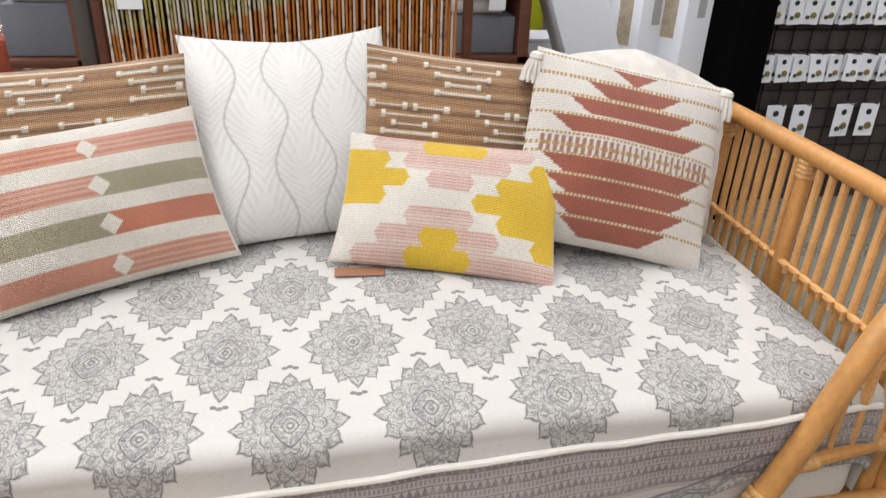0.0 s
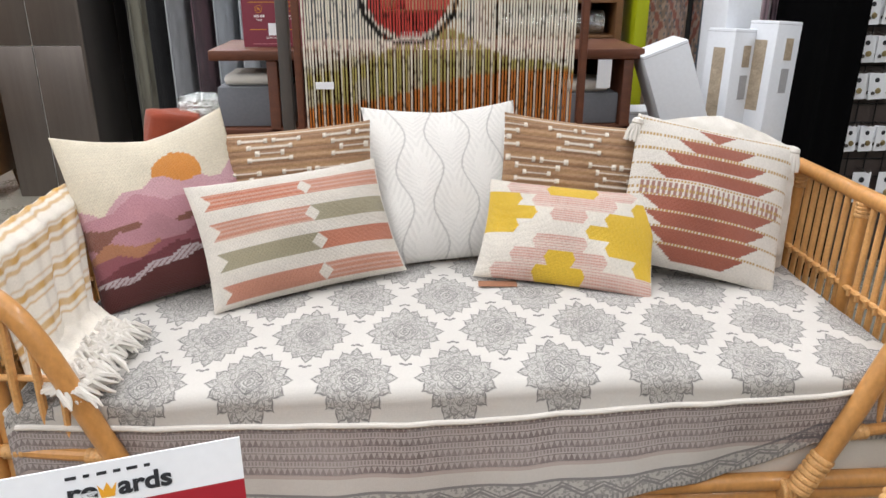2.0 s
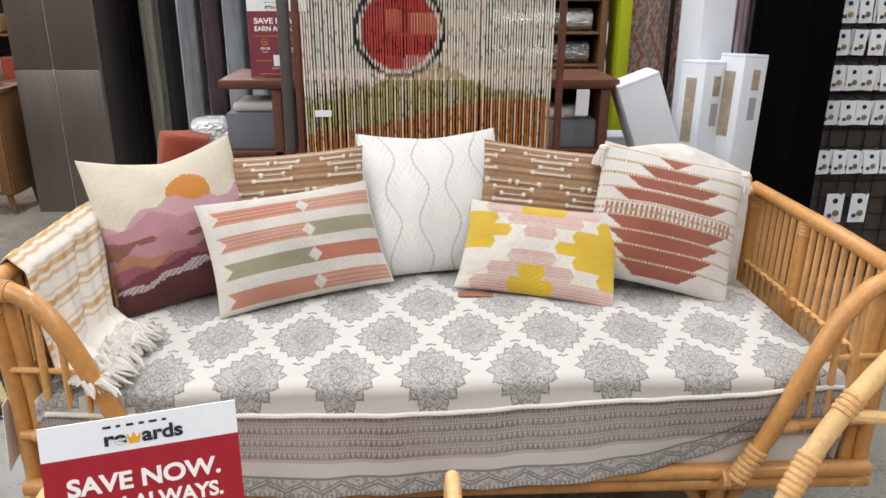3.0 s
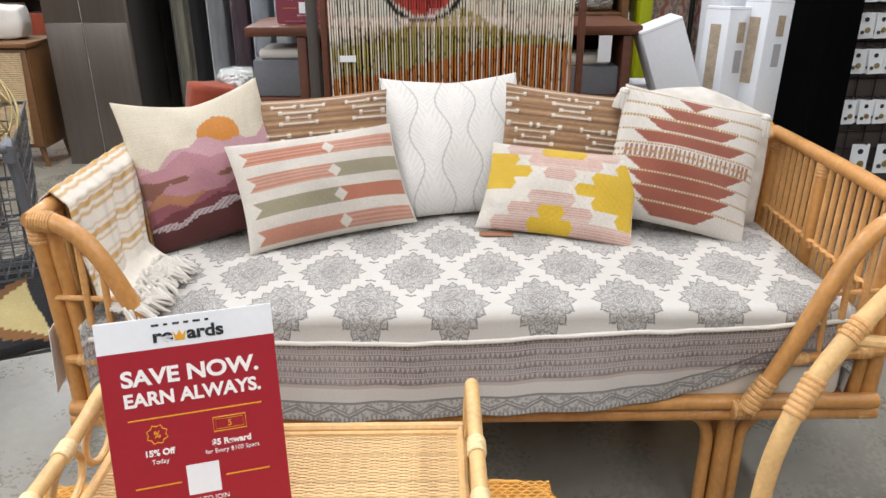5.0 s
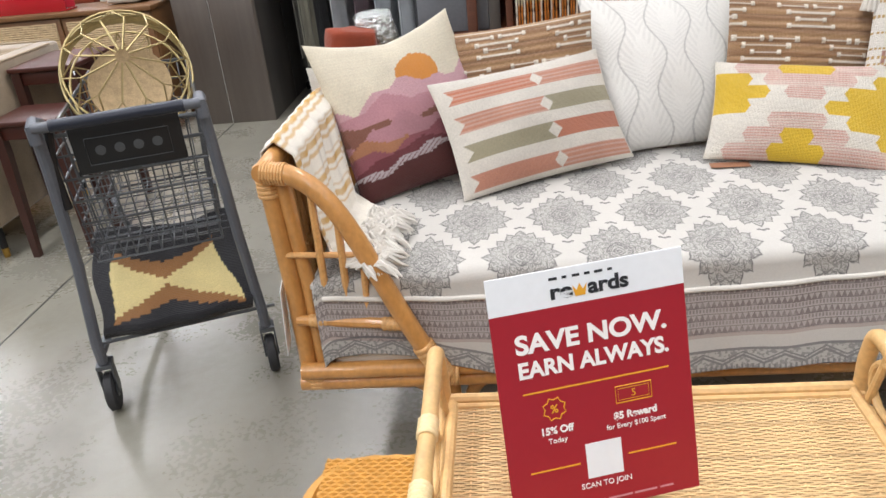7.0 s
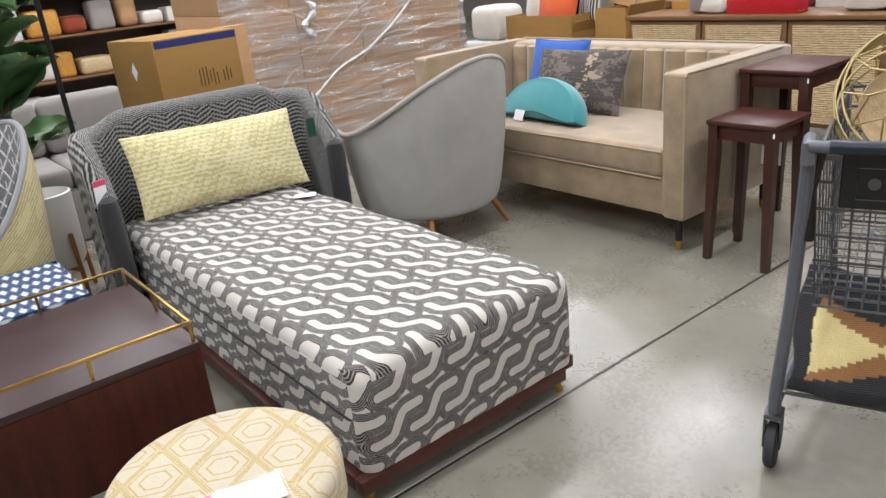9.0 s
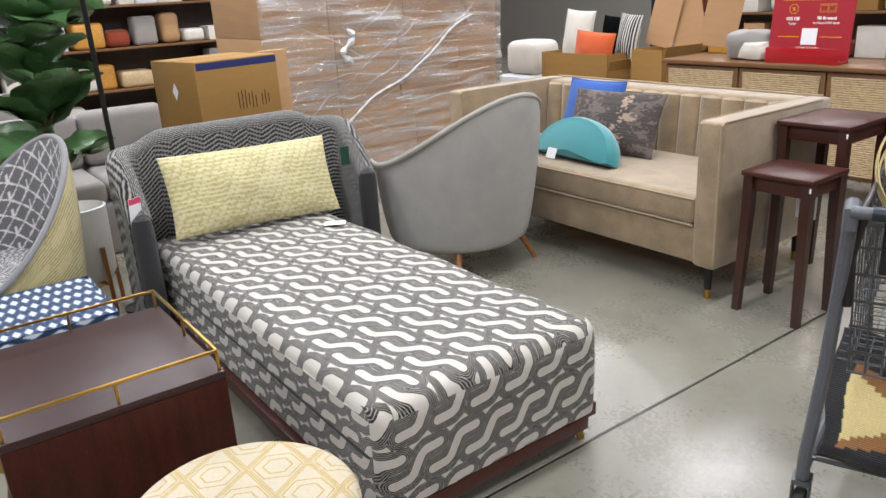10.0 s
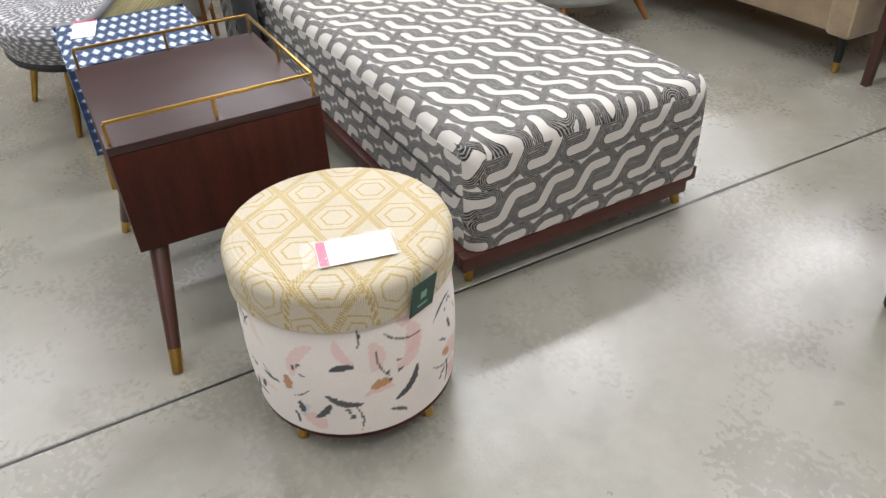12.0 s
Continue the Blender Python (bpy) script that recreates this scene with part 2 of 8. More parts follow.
MAHOGANY = material("mahogany_stain", "#38180f", 0.42, vary=0.25, scale=7, fine=70, stretch=(7, 7, 1), bump=0.1, coat=0.3)
OAK = material("brown_oak", "#6f4d2e", 0.45, vary=0.22, scale=5, fine=60, stretch=(1, 9, 9), bump=0.15)
SHELFWOOD = material("shelf_wood", "#5a321f", 0.5, vary=0.3, scale=5, fine=60, stretch=(1, 9, 9), bump=0.12)
PINE = material("pine_stave", "#b98d58", 0.55, vary=0.2, scale=6, fine=50, stretch=(9, 9, 1), random_piece=0.12)
BRASS = material("brushed_brass", "#b8944e", 0.3, 1.0, vary=0.1, scale=20, fine=200, bump=0.08)
GOLD = material("gold_leaf_wire", "#b5a478", 0.5, 1.0, vary=0.15, scale=30, fine=200, bump=0.1)
STEEL = material("brushed_steel", "#756d67", 0.36, 0.75, vary=0.14, scale=2.5, fine=60, stretch=(14, 14, 0.5), bump=0.1)
STEEL_DARK = material("dark_steel", "#5c5855", 0.42, 0.5, vary=0.14, scale=3, fine=60, stretch=(9, 9, 0.5), bump=0.08)
CARTGREY = material("cart_enamel", "#5c5f66", 0.45, 0.1, vary=0.12, scale=20, fine=150, bump=0.08)
CARTWIRE = material("cart_wire", "#5d6064", 0.38, 0.6, vary=0.12, scale=20, fine=150, bump=0.05)
BLACK = material("black_plastic", "#121316", 0.45, vary=0.2, scale=20, fine=200, bump=0.1)
RUBBER = material("grey_rubber", "#2c2c2e", 0.75, vary=0.2, scale=30, fine=200, bump=0.2)
PALE_PLASTIC = material("pale_plastic", "#ecece8", 0.5, vary=0.06)
BLACKMETAL = material("black_enamel", "#161617", 0.4, 0.2, vary=0.15, scale=20, fine=160)
CARD = material("cardboard", "#98733c", 0.85, vary=0.1, scale=4, fine=90, stretch=(1, 1, 5), bump=0.12)
CARD_PALE = material("pale_cardboard", "#b08a64", 0.85, vary=0.12, scale=3, fine=70, stretch=(1, 1, 6), bump=0.15)
WHITEBOX = material("white_carton", "#d3d6da", 0.5, vary=0.05, scale=4, fine=80, bump=0.06)
PAPER = material("white_paper", "#e9ebee", 0.6, vary=0.03, scale=8, fine=100, bump=0.04)
PAPER_PRINT = material("dark_print", "#24262b", 0.6, vary=0.05, bump=0)
RED = material("red_print", "#a01e2c", 0.42, vary=0.04, scale=5, fine=120, bump=0.03, coat=0.1)
REDACRYL = material("red_acrylic", "#a51a24", 0.18, vary=0.05, coat=0.5, bump=0)
MAUVERED = material("dull_red_print", "#7d3342", 0.5, vary=0.06, scale=5, fine=100, bump=0.03)
WHITEINK = material("white_ink", "#f3efec", 0.6, vary=0.02, bump=0)
YELLOWINK = material("yellow_ink", "#e3a32a", 0.6, vary=0.03, bump=0)
PINKINK = material("pink_print", "#d8436a", 0.6, vary=0.05, bump=0)
GREENTAG = material("green_card", "#123f33", 0.55, vary=0.08, bump=0.03)
DYED = woven("dyed_weave")
DYED_HEAVY = woven("dyed_flatweave", threads=300, depth=0.9, vary=0.16)
DYED_FINE = woven("dyed_fine_cloth", threads=700, depth=0.35, vary=0.07)
WHITECLOTH = woven("white_cotton", "#d5d0c7", attribute=False, threads=500, depth=0.35, vary=0.06)
GREYLINEN = woven("grey_linen", "#a8a6a1", attribute=False, threads=650, depth=0.5, vary=0.14, rough=0.85)
VELVET = woven("taupe_velvet", "#8f7a5d", attribute=False, threads=1500, depth=0.1, vary=0.42, rough=0.62, sheen=0.6)
PIPING = woven("taupe_piping", "#9f8c70", attribute=False, threads=900, depth=0.3, sheen=0.3)
TEAL = woven("teal_velvet", "#1f7f86", attribute=False, threads=1500, depth=0.1, vary=0.12, rough=0.65, sheen=0.5)
BLUE = woven("blue_velvet", "#2a59a8", attribute=False, threads=1500, depth=0.1, vary=0.14, rough=0.65, sheen=0.5)
RUST = woven("rust_cloth", "#8e3a1d", attribute=False, threads=500, depth=0.5, vary=0.2)
ORANGE = woven("orange_cloth", "#cc5a2b", attribute=False, threads=500, depth=0.4)
GREYSOFA = woven("grey_sofa_cloth", "#96918e", attribute=False, threads=600, depth=0.4)
BLACKCLOTH = woven("black_cloth", "#060607", attribute=False, threads=500, depth=0.4, sheen=0.0, rough=1.0)
BLACKCLOTH.node_tree.nodes["Principled BSDF"].inputs["Specular IOR Level"].default_value = 0.08
CANE = material("cane_weave", "#d0ae7d", 0.55, vary=0.3, scale=120, fine=420, bump=0.6, stretch=(1, 3, 1))
CANE_NODES, CANE_INFO = CANE.node_tree.nodes, CANE.node_tree.nodes.new("ShaderNodeNewGeometry")
CANE.node_tree.links.new((Ex(CANE.node_tree, CANE_INFO.outputs["Random Per Island"]) * 0.55 + 0.72).s, CANE_NODES["Hue/Saturation/Value"].inputs["Value"])
WRAP = material("pale_cane_wrap", "#dcc292", 0.5, vary=0.12, scale=60, fine=300, bump=0.4)
WICKER = material("wicker_strand", "#c08a3c", 0.5, vary=0.25, scale=40, fine=260, bump=0.3)
SEAGRASS = material("seagrass_weave", "#bba37f", 0.8, vary=0.3, scale=50, fine=260, bump=0.7, stretch=(1, 1, 1))
LEAF = material("fig_leaf", "#527549", 0.38, vary=0.3, scale=14, fine=90, bump=0.3, coat=0.25, random_piece=0.3)
BARK = material("bark", "#5a4634", 0.85, vary=0.3, scale=20, fine=120, bump=0.6)
WHITEPOT = material("white_ceramic", "#c9c8c4", 0.35, vary=0.05, scale=6, fine=100, bump=0.05)
PEGBOARD = material("brown_grid_wall", "#4b413d", 0.55, vary=0.15, scale=10, fine=80, bump=0.1)
WALLPAINT = material("grey_wall_paint", "#8b8781", 0.8, vary=0.06, scale=2, fine=60, bump=0.1)
# Near-white so that the unseen ceiling throws fill light back down.
CEILBOUNCE = material("white_bounce_paint", "#e2e1dc", 0.8, vary=0.05, scale=2, fine=40, bump=0.1)
LIME = material("lime_plastic", "#a3ab14", 0.35, vary=0.06, bump=0.03)
SILVERFOIL = material("crinkled_film", "#c9cdca", 0.16, 0.85, vary=0.3, scale=26, fine=60, bump=1.0, bump_size=0.02)
PLASTIC_CLEAR = material("bagged_plastic", "#d9dadb", 0.2, 0.0, vary=0.2, scale=20, fine=60, bump=0.8, bump_size=0.01, coat=0.6)
BLUETAPE = material("blue_tape", "#2c3468", 0.4, vary=0.06, bump=0.05)
FILM = film_wrap()
SLEEVE = material("clear_sleeve", "#ffffff", 0.12, vary=0.0, bump=0.3, bump_size=0.004, scale=30, fine=60)
SLEEVE.node_tree.nodes["Principled BSDF"].inputs["Alpha"].default_value = 0.08
CONCRETE = concrete()
BLOCK_PRINT = block_print()
RIBBON_PRINT = ribbon_print()


# ---- building helpers ----
class Shape:
    """Gathers plain geometry for one mesh."""

    def __init__(self):
        self.v, self.f, self.c = [], [], None

    def add(self, verts, faces, m=None):
        k = len(self.v)
        self.v += [tuple(m @ Vector(p)) if m else tuple(p) for p in verts]
        self.f += [tuple(i + k for i in f) for f in faces]
        return self

    def box(self, x0, x1, y0, y1, z0, z1, bevel=0.004, seg=2, m=None):
        bm = bmesh.new()
        bmesh.ops.create_cube(bm, size=1)
        for p in bm.verts:
            p.co = ((x0 + x1) / 2 + p.co.x * (x1 - x0), (y0 + y1) / 2 + p.co.y * (y1 - y0), (z0 + z1) / 2 + p.co.z * (z1 - z0))
        if bevel:
            bmesh.ops.bevel(bm, geom=bm.edges[:], offset=min(bevel, 0.45 * min(x1 - x0, y1 - y0, z1 - z0)), segments=seg, profile=0.5, affect="EDGES")
        bm.verts.index_update()
        self.add([p.co.copy() for p in bm.verts], [[p.index for p in f.verts] for f in bm.faces], m)
        bm.free()
        return self

    def tube(self, pts, r, n=10, m=None, closed=False):
        """A round rod along a line of points; r may be one radius or one for each point."""
        pts = [Vector(p) for p in pts]
        rs = r if isinstance(r, (list, tuple)) else [r] * len(pts)
        verts, faces, side = [], [], None
        for i, p in enumerate(pts):
            a = pts[i - 1] if (i or closed) else p
            b = pts[(i + 1) % len(pts)] if (i < len(pts) - 1 or closed) else p
            d = (b - a).normalized()
            if side is None:
                side = d.orthogonal().normalized()
            side = (side - d * side.dot(d)).normalized()
            up = d.cross(side)
            verts += [p + (side * math.cos(6.28318 * k / n) + up * math.sin(6.28318 * k / n)) * rs[i] for k in range(n)]
        rings = len(pts)
        for i in range(rings if closed else rings - 1):
            j = (i + 1) % rings
            faces += [(i * n + k, i * n + (k + 1) % n, j * n + (k + 1) % n, j * n + k) for k in range(n)]
        if not closed:
            faces += [tuple(reversed(range(n))), tuple((rings - 1) * n + k for k in range(n))]
        return self.add(verts, faces, m)

    def turn(self, profile, n=32, m=None, hollow=False):
        """A body turned about z from (radius, height) pairs; hollow: the profile closes on itself."""
        profile = list(profile) + [profile[0]] if hollow else profile
        verts = [(r * math.cos(6.28318 * k / n), r * math.sin(6.28318 * k / n), z) for r, z in profile for k in range(n)]
        faces = [(i * n + k, i * n + (k + 1) % n, (i + 1) * n + (k + 1) % n, (i + 1) * n + k) for i in range(len(profile) - 1) for k in range(n)]
        if not hollow:
            faces += [tuple(reversed(range(n))), tuple((len(profile) - 1) * n + k for k in range(n))]
        return self.add(verts, faces, m)

    def mesh(self, name, smooth=True):
        me = bpy.data.meshes.new(name)
        me.from_pydata(self.v, [], self.f)
        me.update()
        if smooth:
            me.polygons.foreach_set("use_smooth", np.ones(len(me.polygons), dtype=bool))
            me.set_sharp_from_angle(angle=radians(35))
        return me


def part(name, shape, mat, parent, label="", at=None):
    """One mesh object under a thing or under a part."""
    me = shape.mesh(name) if isinstance(shape, Shape) else shape
    if not me.materials:
        me.materials.append(mat)
    ob = new(name, me)
    ob.parent = parent
    if at:
        ob.matrix_basis = at
    return tagged(ob, label)


def thing(name, m, label, category, group="", kind=""):
    ob = new(name)
    ob.empty_display_size = 0.1
    ob.matrix_basis = m
    return tagged(ob, label, category, group, kind)


def solid(name, shape, mat, label, category, m=None, group="", kind=""):
    """A thing of a single mesh."""
    me = shape.mesh(name) if isinstance(shape, Shape) else shape
    if not me.materials:
        me.materials.append(mat)
    ob = new(name, me)
    if m:
        ob.matrix_basis = m
    return tagged(ob, label, category, group, kind)


def sheet_mesh(name, place, colour, nu, nv, stored=()):
    """A fine grid: place(u, v) -> x, y, z and colour(u, v) -> rgb arrays, u and v in 0..1."""
    gu, gv = np.meshgrid(np.linspace(0, 1, nu + 1), np.linspace(0, 1, nv + 1), indexing="ij")
    x, y, z = place(gu, gv)
    co = np.stack([x, y, z], -1).reshape(-1, 3)
    i = np.arange(nu)[:, None] * (nv + 1) + np.arange(nv)[None, :]
    quads = np.stack([i, i + nv + 1, i + nv + 2, i + 1], -1).reshape(-1, 4)
    me = bpy.data.meshes.new(name)
    me.vertices.add(len(co))
    me.vertices.foreach_set("co", co.ravel())
    me.loops.add(quads.size)
    me.loops.foreach_set("vertex_index", quads.ravel())
    me.polygons.add(len(quads))
    me.polygons.foreach_set("loop_start", np.arange(0, quads.size, 4))
    me.polygons.foreach_set("use_smooth", np.ones(len(quads), dtype=bool))
    me.update(calc_edges=True)
    if colour is not None:
        rgb = colour(gu, gv).reshape(-1, 3)
        att = me.color_attributes.new("Col", "FLOAT_COLOR", "POINT")
        att.data.foreach_set("color", np.concatenate([rgb, np.ones((len(rgb), 1))], 1).astype(np.float32).ravel())
    for title, value in stored:
        xyz = np.stack(value(gu, gv), -1).reshape(-1, 3)
        me.attributes.new(title, "FLOAT_VECTOR", "POINT").data.foreach_set("vector", xyz.astype(np.float32).ravel())
    return me


def blotch(u, v, k, seed=0):
    """Smooth random patches: lattice noise read at u * k, v * k, in 0..1."""
    grid = np.random.RandomState(seed).rand(64, 64)
    x, y = u * k % 63, v * k % 63
    i, j = np.floor(x).astype(int), np.floor(y).astype(int)
    a, b = x - i, y - j
    a, b = a * a * (3 - 2 * a), b * b * (3 - 2 * b)
    return (grid[i, j] * (1 - a) + grid[i + 1, j] * a) * (1 - b) + (grid[i, j + 1] * (1 - a) + grid[i + 1, j + 1] * a) * b


def tint(*hexes):
    return [np.array(srgb(h)) for h in hexes]


def paint(base, *layers):
    """Lays colours over one another: each layer is (mask, rgb)."""
    out = base
    for mask, rgb in layers:
        m = np.clip(mask, 0, 1)[..., None]
        out = out * (1 - m) + np.asarray(rgb) * m
    return out


def bezier(p0, p1, p2, p3, n=12):
    p0, p1, p2, p3 = map(Vector, (p0, p1, p2, p3))
    return [p0 * (1 - t) ** 3 + p1 * 3 * t * (1 - t) ** 2 + p2 * 3 * t * t * (1 - t) + p3 * t ** 3 for t in (i / n for i in range(n + 1))]


def binding(shape, a, b, r, turns=6):
    """Wound rattan peel round a rod between two points."""
    a, b = Vector(a), Vector(b)
    d = b - a
    run, radii = [], []
    for i in range(turns):
        for f, g in ((0.0, 0.9), (0.25, 1.0), (0.7, 1.0), (0.95, 0.9)):
            run.append(a + d * ((i + f) / turns))
            radii.append(r * g)
    shape.tube(run, radii, 10)
    return shape


def lettering(text, size, mat, parent, at, align="LEFT", label="", bold=0.0, wide=0.0):
    cu = bpy.data.curves.new("lettering", "FONT")
    cu.body, cu.size, cu.align_x, cu.extrude, cu.offset = text, size, align, 0.0004, bold
    ob = new("lettering", cu)
    dg = bpy.context.evaluated_depsgraph_get()
    me = bpy.data.meshes.new_from_object(ob.evaluated_get(dg))
    bpy.data.objects.remove(ob)
    bpy.data.curves.remove(cu)
    me.materials.clear()
    me.name = "lettering"
    if wide:
        xs = [p.co.x for p in me.vertices]
        me.transform(Matrix.Diagonal((wide / (max(xs) - min(xs)), 1, 1, 1)))
    return part("lettering", me, mat, parent, label, at)


# ---- the setting ----
floor_shape = Shape()
JOINT_X = -2.585
floor_shape.box(-16, JOINT_X - 0.004, -9, 12, -0.12, 0, 0.003, 1)
floor_shape.box(JOINT_X + 0.004, 12, -9, 12, -0.12, 0, 0.003, 1)
floor_shape.box(JOINT_X - 0.004, JOINT_X + 0.004, -9, 12, -0.12, -0.006, 0, 1)
solid("floor", floor_shape, CONCRETE, "polished grey concrete warehouse floor with a saw-cut joint", "floor", kind="structure")
seam = Shape()
seam.box(JOINT_X - 0.0035, JOINT_X + 0.0035, -9, 12, -0.006, -0.002, 0)
solid("trim", seam, BLACK, "dark filler in the floor joint", "joint", kind="structure")
for nm, b in (("wall_north", (-16.2, 12.2, 12, 12.2)), ("wall_south", (-16.2, 12.2, -9.2, -9)), ("wall_west", (-16.2, -16, -9, 12)), ("wall_east", (12, 12.2, -9, 12))):
    solid(nm, Shape().box(*b, -0.12, 5.2, 0), WALLPAINT, "plain grey painted shop wall", "wall", kind="structure")
# Out of view: added to close the room and reflect light.
solid("ceiling", Shape().box(-16.2, 12.2, -9.2, 12.2, 5.2, 5.4, 0), CEILBOUNCE, "pale unseen ceiling added to close the shop and bounce light", "ceiling", kind="structure")


# ---- the rattan daybed ----
def daybed():
    o = Vector((-0.17, 1.28, 0))
    bed = thing("daybed", Matrix.Translation(o), "honey rattan daybed with curved arms and slatted sides", "daybed")
    at = Matrix.Translation(-o)
    xl, xr, yf, yb, top = -1.15, 0.84, 0.93, 1.68, 0.895
    for x, into in ((xl, 1), (xr, -1)):
        out = -0.012 * into
        for y in (yf, yb):
            s = Shape()
            s.tube([(x, y, 0.345), (x, y, 0.6), (x + out, y, top)], 0.02, 12).tube([(x + 0.036 * into, y + 0.004, 0.345), (x + 0.034 * into, y + 0.004, 0.62), (x + 0.02 * into, y + 0.002, top - 0.02)], 0.017, 12)
            part("post", s, RATTAN, bed, at=at)
            part("binding", binding(Shape(), (x + out, y, top - 0.06), (x + out, y, top + 0.012), 0.0245, 7), BINDING, bed, at=at)
            part("binding", binding(Shape(), (x + 0.016 * into, y, 0.35), (x + 0.016 * into, y, 0.40), 0.036, 5), BINDING, bed, at=at)
        part("arm_rail", Shape().tube([(x + out, yf - 0.025, top), (x + out, 1.2, top + 0.006), (x + out, yb + 0.02, top)], 0.021, 14), RATTAN, bed, at=at)
        part("middle_post", Shape().tube([(x, 1.36, 0.40), (x + out, 1.36, top)], 0.017, 12), RATTAN, bed, at=at)
        part("binding", binding(Shape(), (x + out, 1.36, top - 0.05), (x + out, 1.36, top - 0.01), 0.021, 4), BINDING, bed, at=at)
        part("side_rail", Shape().tube([(x, yf, 0.40), (x, yb, 0.40)], 0.02, 12).tube([(x, yf, 0.362), (x, yb, 0.362)], 0.018, 12), RATTAN, bed, at=at)
        part("cross_rod", Shape().tube([(x, yf, 0.655), (x, yb, 0.655)], 0.0085, 8), RATTAN_PALE, bed, at=at)
        ties = Shape()
        y = yf + 0.04
        while y < yb - 0.02:
            if abs(y - 1.36) > 0.02:
                part("slat", Shape().tube([(x, y, 0.41), (x + out, y, top)], 0.0085, 8), RATTAN_PALE, bed, at=at)
                ties.tube([(x - 0.011, y, 0.645), (x - 0.012, y, 0.665)], 0.006, 6).tube([(x + 0.011, y, 0.645), (x + 0.012, y, 0.665)], 0.006, 6)
            y += 0.0385
        tagged(part("tie", ties, BINDING, bed, at=at), kind="stuff")
        # the curved brace that sweeps from the arm down to the front rail
        curve = bezier((x + out, 0.915, top), (x + 0.16 * into, 0.895, top + 0.015), (x + 0.18 * into, 0.875, 0.66), (x + 0.33 * into, 0.875, 0.395), 18)
        part("curved_brace", Shape().tube(curve, 0.0215, 14), RATTAN, bed, at=at)
        part("binding", binding(Shape(), curve[0], curve[2], 0.0255, 8), BINDING, bed, at=at)
        part("binding", binding(Shape(), curve[16], curve[18], 0.0265, 7), BINDING, bed, at=at)
        part("binding", binding(Shape(), (x + 0.31 * into, 0.89, 0.392), (x + 0.36 * into, 0.89, 0.388), 0.027, 5), BINDING, bed, at=at)
        reach = [p for p in curve if p.z > 0.53][-1]
        part("front_rod", Shape().tube([(x, 0.915, 0.535), (reach.x, 0.88, 0.535)], 0.0125, 10), RATTAN, bed, at=at)
        part("binding", binding(Shape(), (x + 0.03 * into, 0.91, 0.535), (x + 0.075 * into, 0.908, 0.535), 0.0165, 4), BINDING, bed, at=at)
        part("binding", binding(Shape(), (reach.x - 0.045 * into, 0.884, 0.535), (reach.x, 0.88, 0.535), 0.0165, 4), BINDING, bed, at=at)
        for k in (0.085, 0.135, 0.18):
            tip = min(curve, key=lambda p: abs(p.x - (x + k * into)))
            part("slat", Shape().tube([(x + k * into * 0.92, 0.905, 0.54), (x + k * into, tip.y, tip.z)], 0.0085, 8), RATTAN_PALE, bed, at=at)
        part("front_rod", Shape().tube([(x, 0.918, 0.70), (x + 0.19 * into, 0.9, 0.70)], 0.007, 8), RATTAN_PALE, bed, at=at)
    # back
    part("back_rail", Shape().tube([(xl, yb, 0.885), (xr, yb, 0.885)], 0.02, 12).tube([(xl, yb, 0.41), (xr, yb, 0.41)], 0.018, 12), RATTAN, bed, at=at)
    x = xl + 0.06
    while x < xr - 0.03:
        part("slat", Shape().tube([(x, yb, 0.41), (x, yb, 0.885)], 0.0085, 8), RATTAN_PALE, bed, at=at)
        x += 0.052
    # base rails, legs and their bowed brackets
    for y, d in ((0.905, 1), (yb - 0.005, -1)):
        part("base_rail", Shape().tube([(xl - 0.01, y, 0.40), (xr + 0.01, y, 0.40)], 0.0205, 14), RATTAN, bed, at=at)
        part("base_rail", Shape().tube([(xl - 0.02, y + 0.012 * d, 0.36), (xr + 0.02, y + 0.012 * d, 0.36)], 0.02, 14), RATTAN, bed, at=at)
        y += 0.06 * d
        for lx in (-0.82, 0.51):
            part("leg", Shape().tube([(lx, y, 0.35), (lx, y, 0)], 0.023, 14), RATTAN, bed, at=at)
            part("leg", Shape().tube([(lx, y + 0.04 * d, 0.35), (lx, y + 0.04 * d, 0)], 0.02, 12), RATTAN, bed, at=at)
            for side in (-1, 1):
                run = [(lx + side * 0.46, y + 0.01 * d, 0.327)] + bezier((lx + side * 0.16, y + 0.01 * d, 0.327), (lx + side * 0.08, y + 0.01 * d, 0.327), (lx + side * 0.042, y + 0.01 * d, 0.30), (lx + side * 0.042, y + 0.01 * d, 0.22), 8) + [(lx + side * 0.042, y + 0.01 * d, 0)]
                run[0] = (min(max(run[0][0], xl), xr), *run[0][1:])
                part("bracket", Shape().tube(run, 0.0165, 12), RATTAN, bed, at=at)
    for i in range(8):
        y0 = 0.925 + i * 0.0935
        part("deck_plank", Shape().box(xl + 0.02, xr - 0.02, y0, y0 + 0.088, 0.382, 0.398, 0.003), SEATWOOD, bed, at=at)
    # price ticket tied to the outer post
    tick = part("price_ticket", Shape().box(-0.001, 0.001, -0.075, 0.0, -0.17, 0.0, 0.0005, 1), PAPER, bed, "white printed price ticket", Matrix.Translation(Vector((-1.185, 0.972, 0.62)) - o) @ pose(0, 0, 0, 0, 4, 10))
    for ya, yc, za, zb in ((-0.062, -0.012, -0.12, -0.10), (-0.062, -0.03, -0.145, -0.13), (-0.06, -0.02, -0.05, -0.044)):
        part("print_bar", Shape().box(-0.0022, -0.0012, ya, yc, za, zb, 0), PAPER_PRINT, tick)
    return bed


daybed()


# ---- mattress with its block-printed cover ----
PITCH, ROW, FIRST_Y = 0.2115, 0.1915, 0.95


